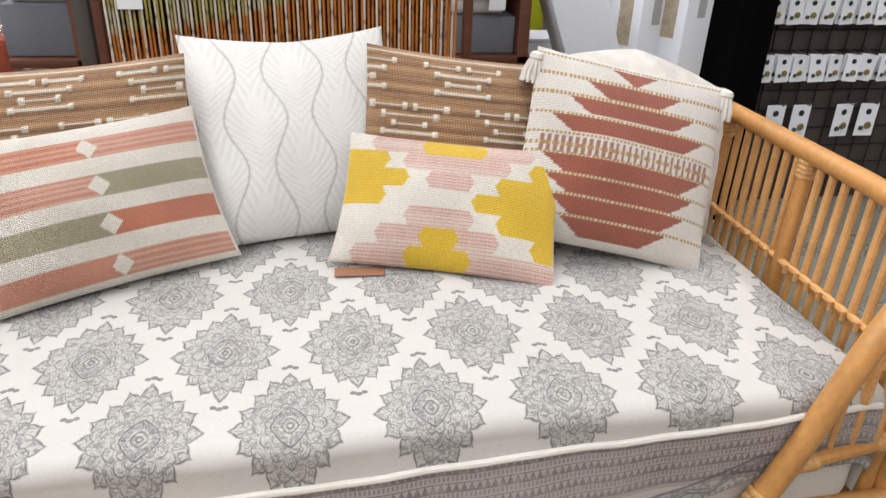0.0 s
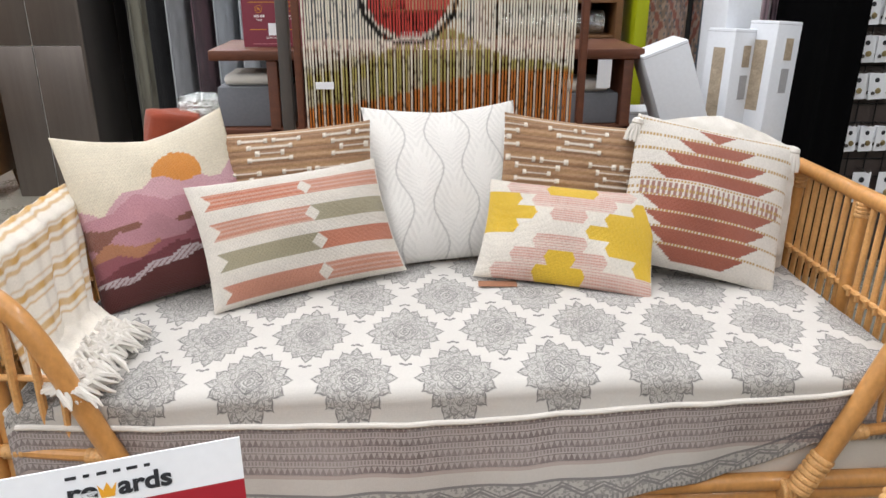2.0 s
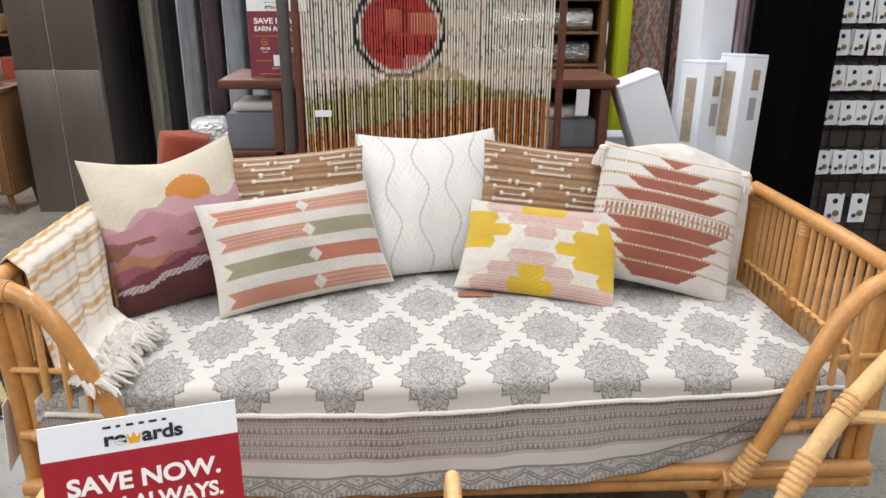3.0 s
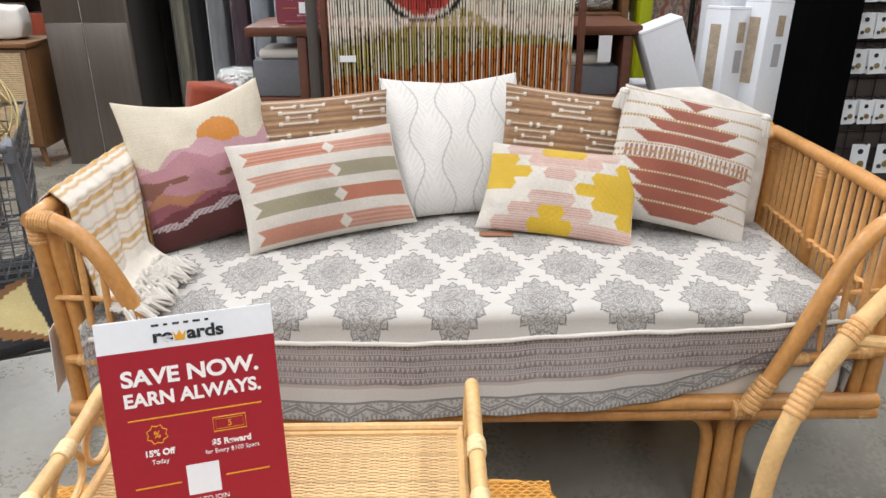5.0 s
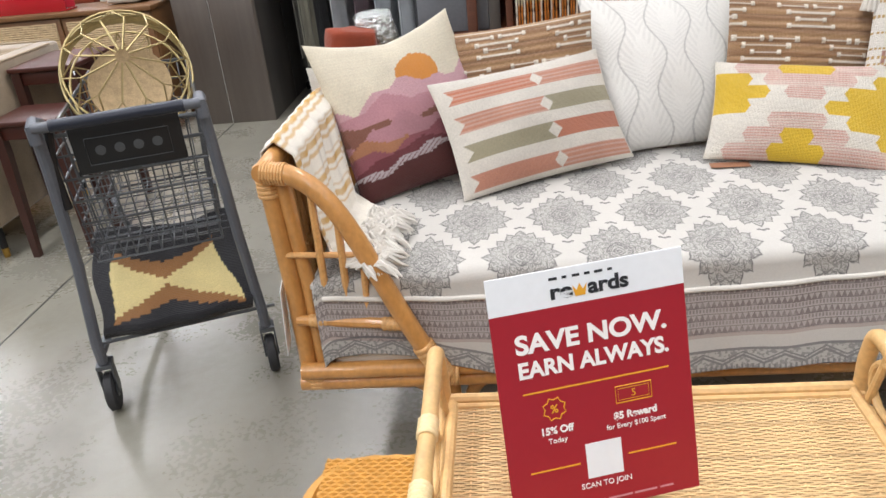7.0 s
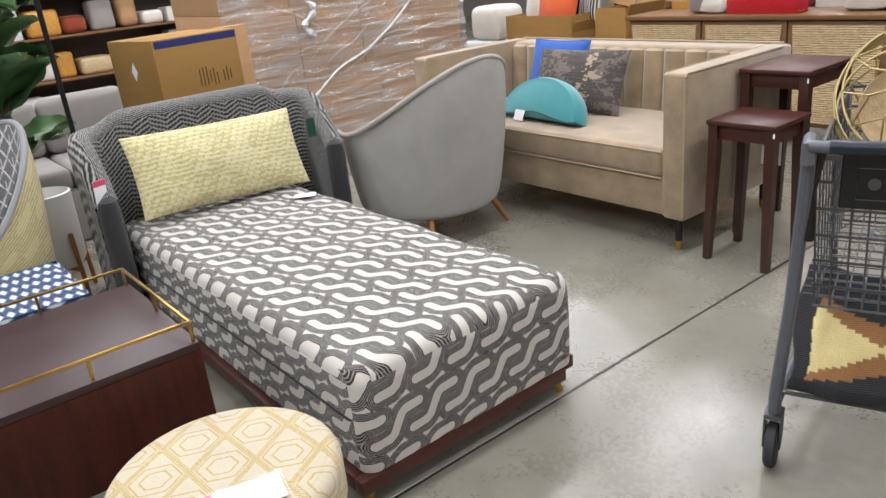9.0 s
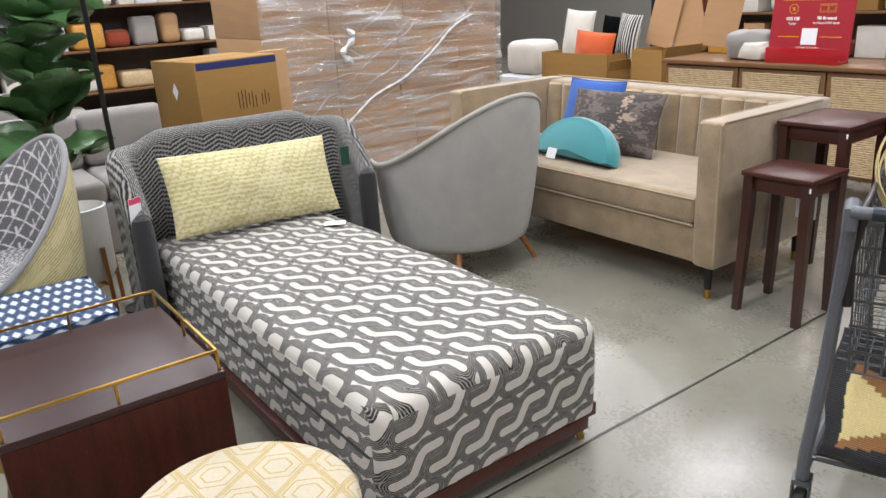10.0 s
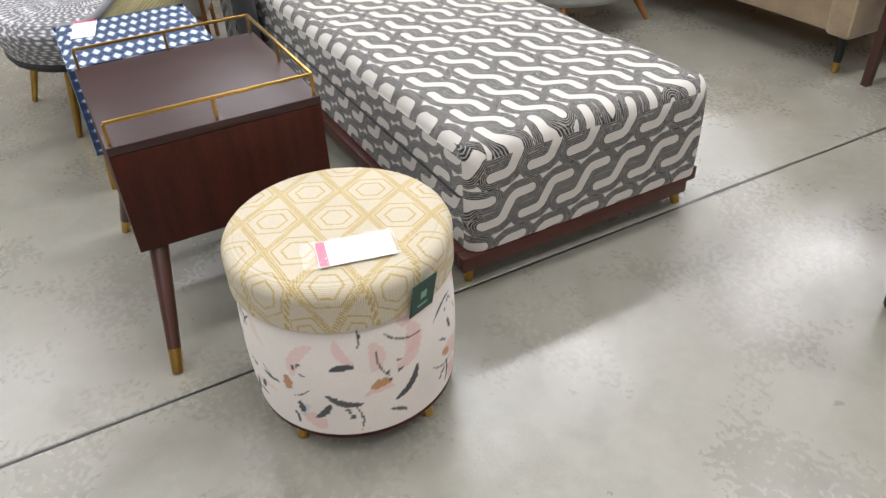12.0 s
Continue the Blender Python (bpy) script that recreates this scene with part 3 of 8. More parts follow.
def medallion(x, y):
    """Place within the nearest rosette of the staggered rows, folded into one quarter, and its diamond norm."""
    fa, fb, best = np.full(x.shape, 9.0), np.full(x.shape, 9.0), np.full(x.shape, 9.0)
    for j in range(5):
        off = 0 if j % 2 == 0 else PITCH / 2
        cx = np.round((x - off) / PITCH) * PITCH + off
        a, b = np.abs(x - cx) / 0.09, np.abs(y - FIRST_Y - ROW * j) / 0.127
        q = (a ** 1.4 + b ** 1.4) ** (1 / 1.4)
        nearer = q < best
        fa, fb, best = np.where(nearer, a, fa), np.where(nearer, b, fb), np.where(nearer, q, best)
    return fa, fb, best


def mattress():
    o = Vector((-0.19, 1.28, 0.4))
    bed = thing("mattress", Matrix.Translation(o), "mattress in a white cover with grey block-printed medallions", "mattress")
    at = Matrix.Translation(-o)
    x0, x1, yb, yf, zt = -1.1, 0.765, 1.655, 0.897, 0.657
    part("body", Shape().box(x0 + 0.006, x1 - 0.006, yf + 0.012, yb - 0.004, 0.40, zt - 0.04, 0.03, 4), WHITECLOTH, bed, at=at)
    rad, top_len = 0.03, yb - yf - 0.03
    total = top_len + rad * 1.571 + 0.26

    def path(u, v):
        s = v * total
        x = x0 + u * (x1 - x0)
        sag = 0.012 * np.sin(u * 5.2 + 0.6) + 0.006 * np.sin(u * 17)
        crown = 0.008 * np.sin(np.pi * u) * np.sin(np.pi * np.clip(s / top_len, 0, 1))
        edge_drop = 0.024 * (np.clip(np.abs(u - 0.5) * 2 - 0.96, 0, 1) / 0.04) ** 2
        ang = np.clip((s - top_len) / rad, 0, 1.571)
        down = np.clip(s - top_len - rad * 1.571, 0, None)
        limit = 0.243 - 0.085 * np.clip((u - 0.7) / 0.18, 0, 1) ** 2 - 0.07 * np.exp(-((u - 0.06) / 0.12) ** 2) - 0.03 * u
        hem = limit - down
        tuck = np.clip(down - limit, 0, 0.09)
        down = np.minimum(down, limit)
        clear = np.clip((0.33 - np.abs(u - 0.46)) / 0.12, 0, 1)
        y = np.where(s < top_len, yb - s, yf + rad - rad * np.sin(ang)) - (0.004 + 0.041 * clear) * np.clip(down / 0.2, 0, 1.2) * (0.9 + 0.1 * np.sin(u * 23) + 0.06 * np.sin(u * 61)) + tuck * 0.4
        z = np.where(s < top_len, zt, zt - rad + rad * np.cos(ang)) - down * 0.99 + crown - edge_drop - sag * np.clip(s / top_len, 0, 1) * 0.5
        wr = 0.0018 * np.sin(40 * x + 13 * y) * np.sin(11 * x - 23 * y)
        return x, y - sag * 0.2, z + wr, hem

    def seam_run(u):
        """How far along the cover the corded seam lies."""
        return top_len + rad * 1.571 + zt - rad - 0.588 - 0.03 * ((u - 0.42) / 0.5) ** 2

    def border(u, v):
        return v * total - seam_run(u), path(u, v)[3], x0 + u * (x1 - x0)

    def print_place(u, v):
        return medallion(x0 + u * (x1 - x0), yb - v * total)

    white, mauve, band = tint("#bfbbb4", "#6b5a59", "#a2928f")

    part("printed_cover", sheet_mesh("printed_cover", lambda u, v: path(u, v)[:3], None, 520, 300, (("Medallion", print_place), ("Border", border))), BLOCK_PRINT, bed, at=at)
    edge = []
    for i in range(61):
        u = np.array(0.012 + 0.976 * i / 60)
        x, y, z, _ = path(u, seam_run(u) / total)
        edge.append((float(x), float(y) - 0.003, float(z)))
    part("piping", Shape().tube(edge, 0.006, 8), WHITECLOTH, bed, at=at)
    for x, s in ((x0, -1), (x1, 1)):
        part("piping", Shape().tube([(x, yf + 0.01, zt - 0.035), (x + 0.003 * s, 1.2, zt - 0.03), (x, yb, zt - 0.03)], 0.006, 8), WHITECLOTH, bed, at=at)

        def side(u, v, x=x, s=s):
            return x + s * (0.004 + 0.008 * np.sin(v * 3.1)), yf + 0.02 + u * (yb - yf - 0.03), 0.415 + v * 0.205

        def side_colour(u, v):
            d = (1 - v) * 0.205
            y = yf + u * 0.73
            tick = (np.sin(y * 420 + np.floor(d / 0.0105) * 1.3) > -0.1) * (np.abs(d / 0.0105 % 1 - 0.5) < 0.36)
            inb = (d > 0.01) & (d < 0.12)
            return paint(np.broadcast_to(white, u.shape + (3,)), (inb * 0.75, band), (inb * tick * 0.6, mauve))
        part("side_panel", sheet_mesh("side_panel", side, side_colour, 150, 50), DYED_FINE, bed, at=at)


mattress()


# ---- cushions ----
def lean(bottom, right, up):
    """A pose from the middle of a cushion's lower edge, the way along it and the way up its face."""
    r, u = Vector(right).normalized(), Vector(up)
    u = (u - r * u.dot(r)).normalized()
    y = u.cross(r)
    return Matrix.Translation(bottom) @ Matrix((r, y, u)).transposed().to_4x4()


def cushion_mesh(name, w, h, thick, colour, n, front=True, ears=0.05, flop=0.0, relief=None):
    def place(u, v):
        a, b = u * 2 - 1, v * 2 - 1
        bulge = ((1 - a ** 2) * (1 - b ** 2)).clip(0) ** 0.55
        bulge = bulge * (1 + 0.05 * np.sin(5 * a + 2) * np.cos(4 * b)) * thick / 2
        if relief is not None:
            bulge = bulge + relief(u, v) * (bulge > 0.006)
        x = a * w / 2 * (1 - ears * (1 - b ** 2))
        z = h / 2 + b * h / 2 * (1 - ears * (1 - a ** 2)) - flop * (b > 0) * b * np.cos(a * 1.57) * 0.3 + flop * np.clip(b, 0, 1) * np.abs(a) * 0.35
        rip = 0.0025 * np.sin(6 * a + 3 * b) * np.sin(5 * b + 1)
        y = (-bulge if front else bulge) * (1.0 if front else 0.8) + rip
        y = np.where(bulge <= 0, 0.0, y)
        return (x, y, z) if front else (x[::-1], y[::-1], z[::-1])
    return sheet_mesh(name, place, colour, n, max(8, int(n * h / w)))


def cushion(m, w, h, thick, colour, label, mat=DYED_HEAVY, plain=WHITECLOTH, n=110, ears=0.05, edge=0.0, flop=0.0, relief=None, group="cushions on the daybed", name="cushion"):
    c = thing(name, m, label, "cushion", group)
    part("front", cushion_mesh("front", w, h, thick, colour, n, True, ears, flop, relief), mat, c)
    part("back", cushion_mesh("back", w, h, thick, None, 28, False, ears, flop), plain, c)
    if edge:
        loop = []
        for k in range(64):
            t = k / 16 % 1 * 2 - 1
            a, b = ((t, -1), (1, t), (-t, 1), (-1, -t))[k // 16]
            loop.append((a * w / 2 * (1 - ears * (1 - b * b)), 0, h / 2 + b * h / 2 * (1 - ears * (1 - a * a)) - flop * (b > 0) * b * math.cos(a * 1.57) * 0.3 + flop * max(b, 0) * abs(a) * 0.35))
        part("edging", Shape().tube(loop, edge, 6, closed=True), plain, c)
    return c


def fbm(u, v, k=1.0):
    return (np.sin(13 * k * u + 7 * v) + np.sin(29 * k * u - 11 * v + 1.3) * 0.5 + np.sin(61 * k * u + 3 * v) * 0.25) / 1.75


def ridge(u, k, seed, amp):
    """A jagged hill line."""
    t = (u * k + seed) % 1
    tri = np.abs(t * 2 - 1)
    t2 = (u * k * 2.7 + seed * 3.1) % 1
    return amp * (tri + 0.45 * np.abs(t2 * 2 - 1) - 0.6)


def mountains(u, v):
    cream, sun, pink, brown, plum, tan, wine, pale, dark, rose = tint("#d9cfb8", "#cf8530", "#b9848c", "#7f5040", "#8d4f57", "#a8714f", "#6d2f35", "#bfb1b2", "#551f1a", "#c79aa0")
    q = np.floor(v * 90) / 90
    base = np.broadcast_to(cream, u.shape + (3,))
    stripe = (np.floor(v * 90) % 2) * 0.05
    s = (np.hypot((u - 0.6), (q - 0.68) * 1.05) < 0.15)
    return paint(base, (stripe, tan), (s, sun), (q < 0.56 + 0.1 * u + ridge(u, 1.5, 0.32, 0.11), rose), (q < 0.50 + ridge(u, 1.2, 0.62, 0.1) + 0.04 * u, pink),
                 (q < 0.435 + ridge(u, 1.1, 0.05, 0.06) - 0.05 * u, brown), (q < 0.38 + ridge(u, 1.6, 0.4, 0.1), pink * 0.9), (q < 0.29 + ridge(u, 1.3, 0.85, 0.08), tan),
                 (q < 0.26 + 0.04 * u + ridge(u, 1.4, 0.15, 0.08), plum), (q < 0.20 + 0.06 * u + ridge(u, 1.1, 0.5, 0.05), wine),
                 (q < 0.15 + 0.09 * u + ridge(u, 1.6, 0.2, 0.05), pale), ((q < 0.14 + 0.09 * u + ridge(u, 1.6, 0.2, 0.05)) * (np.sin(u * 160 - v * 240) > 0.55) * 0.7, wine), (q < 0.125 + 0.05 * u + ridge(u, 1.2, 0.3, 0.05), dark))


def bars(u, v):
    cream, coral, olive, rustc = tint("#d8d1c5", "#c0846c", "#9b9277", "#b57055")
    base = np.broadcast_to(cream, u.shape + (3,))
    q = (v - 0.035) * 4.12
    k = np.floor(q) * 2
    f = (q - np.floor(q)) / 0.56
    inside = (f < 1) * (v > 0.03) * (v < 0.975)
    notch = 0.004 + 0.042 * np.abs(f - 0.5) * 2
    left = inside * (u < 0.545 - 0.03 + notch) * (u > 0.065 + 0.03 - notch)
    right = inside * (u > 0.575 + 0.03 - notch) * (u < 0.985)
    lines = 0.5 + 0.5 * (np.sin(v * 8 * 6.283 * 3.5) > -0.2)
    i = np.floor(k / 2)
    out = base
    for idx, (lc, rc) in enumerate(((coral, coral), (olive, rustc), (coral, olive), (rustc * 1.15, coral))):
        on = (i == idx)
        ll = lines if idx in (2, 3) else 1.0
        out = paint(out, (left * on * (0.4 + 0.6 * ll), lc), (right * on * (0.4 + 0.6 * (lines if idx in (0, 3) else 1.0)), rc))
    return out


# stepped bands of the lumbar cushion, from the lower edge up: pink spans, then yellow spans
STEPS = (
    (((0.1, 1.0),), ((0.34, 0.62),)),
    (((0.2, 0.74),), ((0.4, 0.56), (0.9, 1.0))),
    (((0.32, 0.62),), ((0.74, 1.0),)),
    ((), ((0.0, 0.2), (0.62, 1.0))),
    (((0.4, 0.6),), ((0.0, 0.3), (0.72, 1.0))),
    (((0.28, 0.76),), ((0.0, 0.2), (0.86, 1.0))),
    (((0.12, 0.86),), ((0.36, 0.64),)),
)


def zigzag(u, v):
    cream, yellow, pink = tint("#dcd5c8", "#d6b02a", "#c9988a")
    row = np.clip(np.floor(v * 7), 0, 6)
    tooth = 0.05 * np.abs((v * 7 - row) - 0.5) - 0.012
    fine = 0.35 + 0.65 * (np.sin(v * 260) > -0.1) * (0.6 + 0.4 * (np.sin(u * 420) > 0))
    out = np.broadcast_to(cream, u.shape + (3,))
    for k, (pinks, yellows) in enumerate(STEPS):
        for lo, hi in pinks:
            out = paint(out, ((row == k) * (u > lo + tooth) * (u < hi - tooth) * fine, pink))
        for lo, hi in yellows:
            out = paint(out, ((row == k) * (u > lo + tooth * (lo > 0)) * (u < hi - tooth * (hi < 1)), yellow))
    return out


def kilim(u, v):
    cream, rust, gold = tint("#d8d2c8", "#98543f", "#b08c4e")
    base = np.broadcast_to(cream, u.shape + (3,))
    rows = v * 9.6 - 0.2
    k = np.floor(rows)
    w = np.array([0.22, 0.30, 0.34, 0.37, 0.44, 0.355, 0.28, 0.2, 0.075, 0.0])[np.clip(k, 0, 9).astype(int)]
    frac = rows - k
    body = (np.abs(u - 0.5) < w + (np.floor(frac * 12) / 12 - 0.6) * 0.14) * (frac > 0.17) * (k < 9) * (k != 4) * (k >= 0)
    mid = (k == 4) * (np.abs(u - 0.5) < 0.45) * (np.sin(u * 190) > 0) * (np.abs(frac - 0.5) < 0.42)
    stitch = (np.abs(frac - 0.08) < 0.075) * (np.sin(u * 300 + k) > -0.45) * (k > 0) + (k == 4) * (np.abs(frac - 0.5) < 0.07) * (np.sin(u * 300) > -0.45)
    return paint(base, (body, rust), (mid * 0.85, rust * 0.85), (stitch, gold))


def dash_layout(u, v):
    row = v * 21
    k = np.floor(row)
    fr = np.abs(row - k - 0.5)
    m = np.abs((k + 3) % 10 - 5) / 5
    cell = np.abs((u * 2.1 + 0.1) % 1 - 0.5) * 2
    off = np.abs(cell - m)
    return k, fr, off


def dashes(u, v):
    tan, tan2, dark, white = tint("#ab8660", "#936e4e", "#6e4e36", "#dfd5c6")
    k, fr, off = dash_layout(u, v)
    base = paint(np.broadcast_to(tan, u.shape + (3,)), (0.5 + 0.5 * np.sin(v * 75 + 2 * blotch(u, v, 5, 3)), tan2), ((np.abs(np.sin(v * 33)) < 0.12) * 0.6, dark))
    whole = (k % 10 == 0)
    line = (fr < 0.13) * ((off < 0.3) & (k % 5 != 0) | whole)
    knot = (fr < 0.36) * (np.abs(off - 0.3) < 0.045) * (k % 5 != 0)
    return paint(base, (line * 0.9, white), (knot, white))


def dash_relief(u, v):
    k, fr, off = dash_layout(u, v)
    return 0.006 * (fr < 0.3) * (np.abs(off - 0.3) < 0.035) * (k % 5 != 0) + 0.0012 * np.sin(v * 130)


def wavy_lines(u, v):
    """Nearness to a set of mirrored wavy upright lines, and the distance to the nearest."""
    near = np.full(u.shape, 9.0)
    for k in range(6):
        near = np.minimum(near, np.abs(u - (k - 0.1) / 4.8 - 0.042 * np.sin(v * 13.2 + 0.5) * (-1) ** k))
    return near


def waves(u, v):
    white, grey = tint("#d6d3cd", "#8b8986")
    d = wavy_lines(u, v)
    fine = np.sin(v * 150 + d * 170) > 0.1
    return paint(np.broadcast_to(white, u.shape + (3,)), (fine * 0.13 * (d < 0.085), grey), ((d < 0.006) * 0.5, grey))


def wave_relief(u, v):
    d = wavy_lines(u, v)
    return 0.0004 * np.sin(v * 150 + d * 170) - 0.0016 * np.exp(-(d / 0.006) ** 2)


def plain_cream(u, v):
    c, d = tint("#d8d3ca", "#c4bdb1")
    return paint(np.broadcast_to(c, u.shape + (3,)), (blotch(u, v, 18, 1), d))


def tassel(parent, at, size=0.06):
    t = part("tassel", Shape().turn([(0.004, 0.0), (size * 0.22, -0.004), (size * 0.26, -size * 0.22), (size * 0.2, -size * 0.3), (size * 0.36, -size), (0.004, -size * 1.02)], 14), WHITECLOTH, parent, "cream yarn tassel", at)
    strands = Shape()
    for k in range(12):
        a = k * 0.5236
        strands.tube([(size * 0.2 * math.cos(a), size * 0.2 * math.sin(a), -size * 0.3), (size * 0.34 * math.cos(a), size * 0.34 * math.sin(a), -size * 0.7), (size * 0.37 * math.cos(a + 0.1), size * 0.37 * math.sin(a + 0.1), -size * 1.08)], size * 0.06, 5)
    part("strand", strands, WHITECLOTH, t)


cushion(lean((-0.99, 1.575, 0.665), (0.5, 0.08, 0), (-0.02, 0.05, 0.33)), 0.44, 0.30, 0.11, plain_cream, "plain white cushion tucked behind the others", DYED, n=40)
cushion(lean((0.50, 1.50, 0.652), (0.42, -0.06, -0.06), (0.07, 0.15, 0.35)), 0.45, 0.405, 0.16, plain_cream, "fluffy white cushion tucked behind the kilim cushion", DYED, n=90, flop=-0.09, ears=-0.02, relief=lambda u, v: 0.012 * (blotch(u, v, 11, 6) - 0.5) + 0.006 * (blotch(u, v, 27, 9) - 0.5))
cushion(lean((-0.61, 1.53, 0.665), (0.45, 0.03, 0.03), (0, 0.10, 0.29)), 0.48, 0.385, 0.13, dashes, "tan woven lumbar cushion with knotted white dashes", DYED_HEAVY, n=150, relief=dash_relief)
cushion(lean((0.16, 1.53, 0.665), (0.45, -0.02, -0.05), (0.03, 0.10, 0.3)), 0.48, 0.395, 0.13, dashes, "tan woven lumbar cushion with knotted white dashes", DYED_HEAVY, n=150, relief=dash_relief)
cushion(lean((-0.163, 1.55, 0.667), (0.44, 0.07, 0.005), (0.022, 0.27, 0.41)), 0.455, 0.462, 0.16, waves, "white square cushion with embossed wavy lines", DYED_FINE, n=190, ears=0.045, flop=0.03, relief=wave_relief)
cushion(lean((-0.85, 1.375, 0.668), (0.37, 0.2, 0.035), (-0.17, 0.18, 0.37)), 0.43, 0.445, 0.14, mountains, "square cushion woven with an orange sun over pink mountains", DYED_HEAVY, n=150, ears=0.05, flop=0.07)
kil = cushion(lean((0.428, 1.363, 0.688), (0.42, -0.08, -0.08), (0.085, 0.22, 0.36)), 0.425, 0.412, 0.13, kilim, "square kilim cushion with stepped rust motif and tassels", DYED_HEAVY, n=150, ears=0.04)
for tx, tz in ((-0.228, 0.395), (0.226, 0.405), (0.215, 0.0)):
    tassel(kil, pose(tx * 0.93, -0.012, tz, 25, 0, 0))
cushion(lean((-0.54, 1.36, 0.67), (0.43, 0.20, 0.015), (-0.07, 0.15, 0.24)), 0.51, 0.325, 0.11, bars, "cream lumbar cushion with coral and olive woven bars", DYED_HEAVY, n=190, ears=0.05)
cushion(lean((0.082, 1.352, 0.67), (0.42, -0.13, -0.014), (0.09, 0.165, 0.205)), 0.458, 0.287, 0.10, zigzag, "cream lumbar cushion with yellow and pink stepped motifs", DYED_HEAVY, n=190, ears=0.045)
solid("hang_tag", Shape().box(-0.05, 0.05, -0.018, 0.018, 0, 0.0015, 0.0006, 1), material("brown_kraft_tag", "#8a5f45", 0.8), "brown card tag lying on the mattress cover", "tag", pose(-0.075, 1.385, 0.668, 0, 0, -4))


# ---- throw blanket over the arm ----
def throw():
    stops = [(-1.195, 0.52), (-1.197, 0.75), (-1.192, 0.90), (-1.157, 0.926), (-1.117, 0.895), (-1.085, 0.78), (-1.05, 0.69), (-1.0, 0.675), (-0.94, 0.672)]
    lengths = [0.0]
    for a, b in zip(stops, stops[1:]):
        lengths.append(lengths[-1] + math.hypot(b[0] - a[0], b[1] - a[1]))
    tl = np.array(lengths) / lengths[-1]
    xs, zs = np.array([s[0] for s in stops]), np.array([s[1] for s in stops])

    def place(u, v):
        x, z = np.interp(v, tl, xs), np.interp(v, tl, zs)
        fold = 0.008 * np.sin(u * 15 + 3 * v) * np.clip((v - 0.5) * 3, 0, 1) + 0.003 * np.sin(u * 40)
        lo, hi = np.interp(v, [0, 0.45, 0.6, 1], [1.03, 1.02, 0.99, 0.865]), np.interp(v, [0, 0.45, 0.6, 1], [1.46, 1.47, 1.44, 1.17])
        return x + fold, lo + u * (hi - lo), z + np.abs(fold) * 0.8 + 0.004

    cream, ochre = tint("#d9d2c5", "#bd9040")

    def colour(u, v):
        out = np.broadcast_to(cream, u.shape + (3,))
        for c in (0.1, 0.26, 0.42, 0.53, 0.62, 0.71, 0.80):
            out = paint(out, ((np.abs(v - c) < 0.009) * (0.85 + 0.15 * np.sin(u * 37)), ochre), ((np.abs(v - c - 0.025) < 0.004) * 0.7, ochre), ((np.abs(v - c + 0.022) < 0.003) * 0.5, ochre))
        return out

    t = thing("throw_blanket", pose(-1.2, 1.2, 0.926), "cream cotton throw with ochre stripes draped over the arm", "throw")
    at = pose(1.2, -1.2, -0.926)
    ob = part("cloth", sheet_mesh("cloth", place, colour, 60, 170), DYED, t, at=at)
    thick = ob.modifiers.new("thickness", "SOLIDIFY")
    thick.thickness = 0.004
    rng = random.Random(4)
    fringe = Shape()
    for k in range(230):
        u = rng.random()
        y, x = 0.865 + u * 0.305, -0.955 + rng.uniform(-0.06, 0.015)
        d, e = rng.uniform(0.02, 0.065), rng.uniform(-0.03, 0.03)
        fringe.tube([(x, y, 0.678 + rng.random() * 0.012), (x + d * 0.4, y + e * 0.5, 0.688 + rng.random() * 0.012), (x + d * 0.8, y + e, 0.674 + rng.random() * 0.008), (x + d, y + e * 1.4, 0.668)], [0.003, 0.0055, 0.005, 0.002], 5)
    for k in range(60):
        y, z = 1.46 + rng.uniform(-0.01, 0.015), 0
        v = rng.uniform(0.45, 0.75)
        x, z = float(np.interp(v, tl, xs)), float(np.interp(v, tl, zs))
        fringe.tube([(x, y - 0.01, z + 0.006), (x + rng.uniform(-0.01, 0.01), y + 0.012, z), (x, y + 0.02, z - 0.012)], [0.003, 0.004, 0.002], 5)
    tagged(part("fringe", fringe, WHITECLOTH, t, "cream knotted fringe", at), kind="stuff")


throw()


# ---- printed cards and signs ----
def bar(w, h, z0, x0=0.0, t=0.0006):
    return Shape().box(x0 - w / 2, x0 + w / 2, -t, 0, z0, z0 + h, 0)


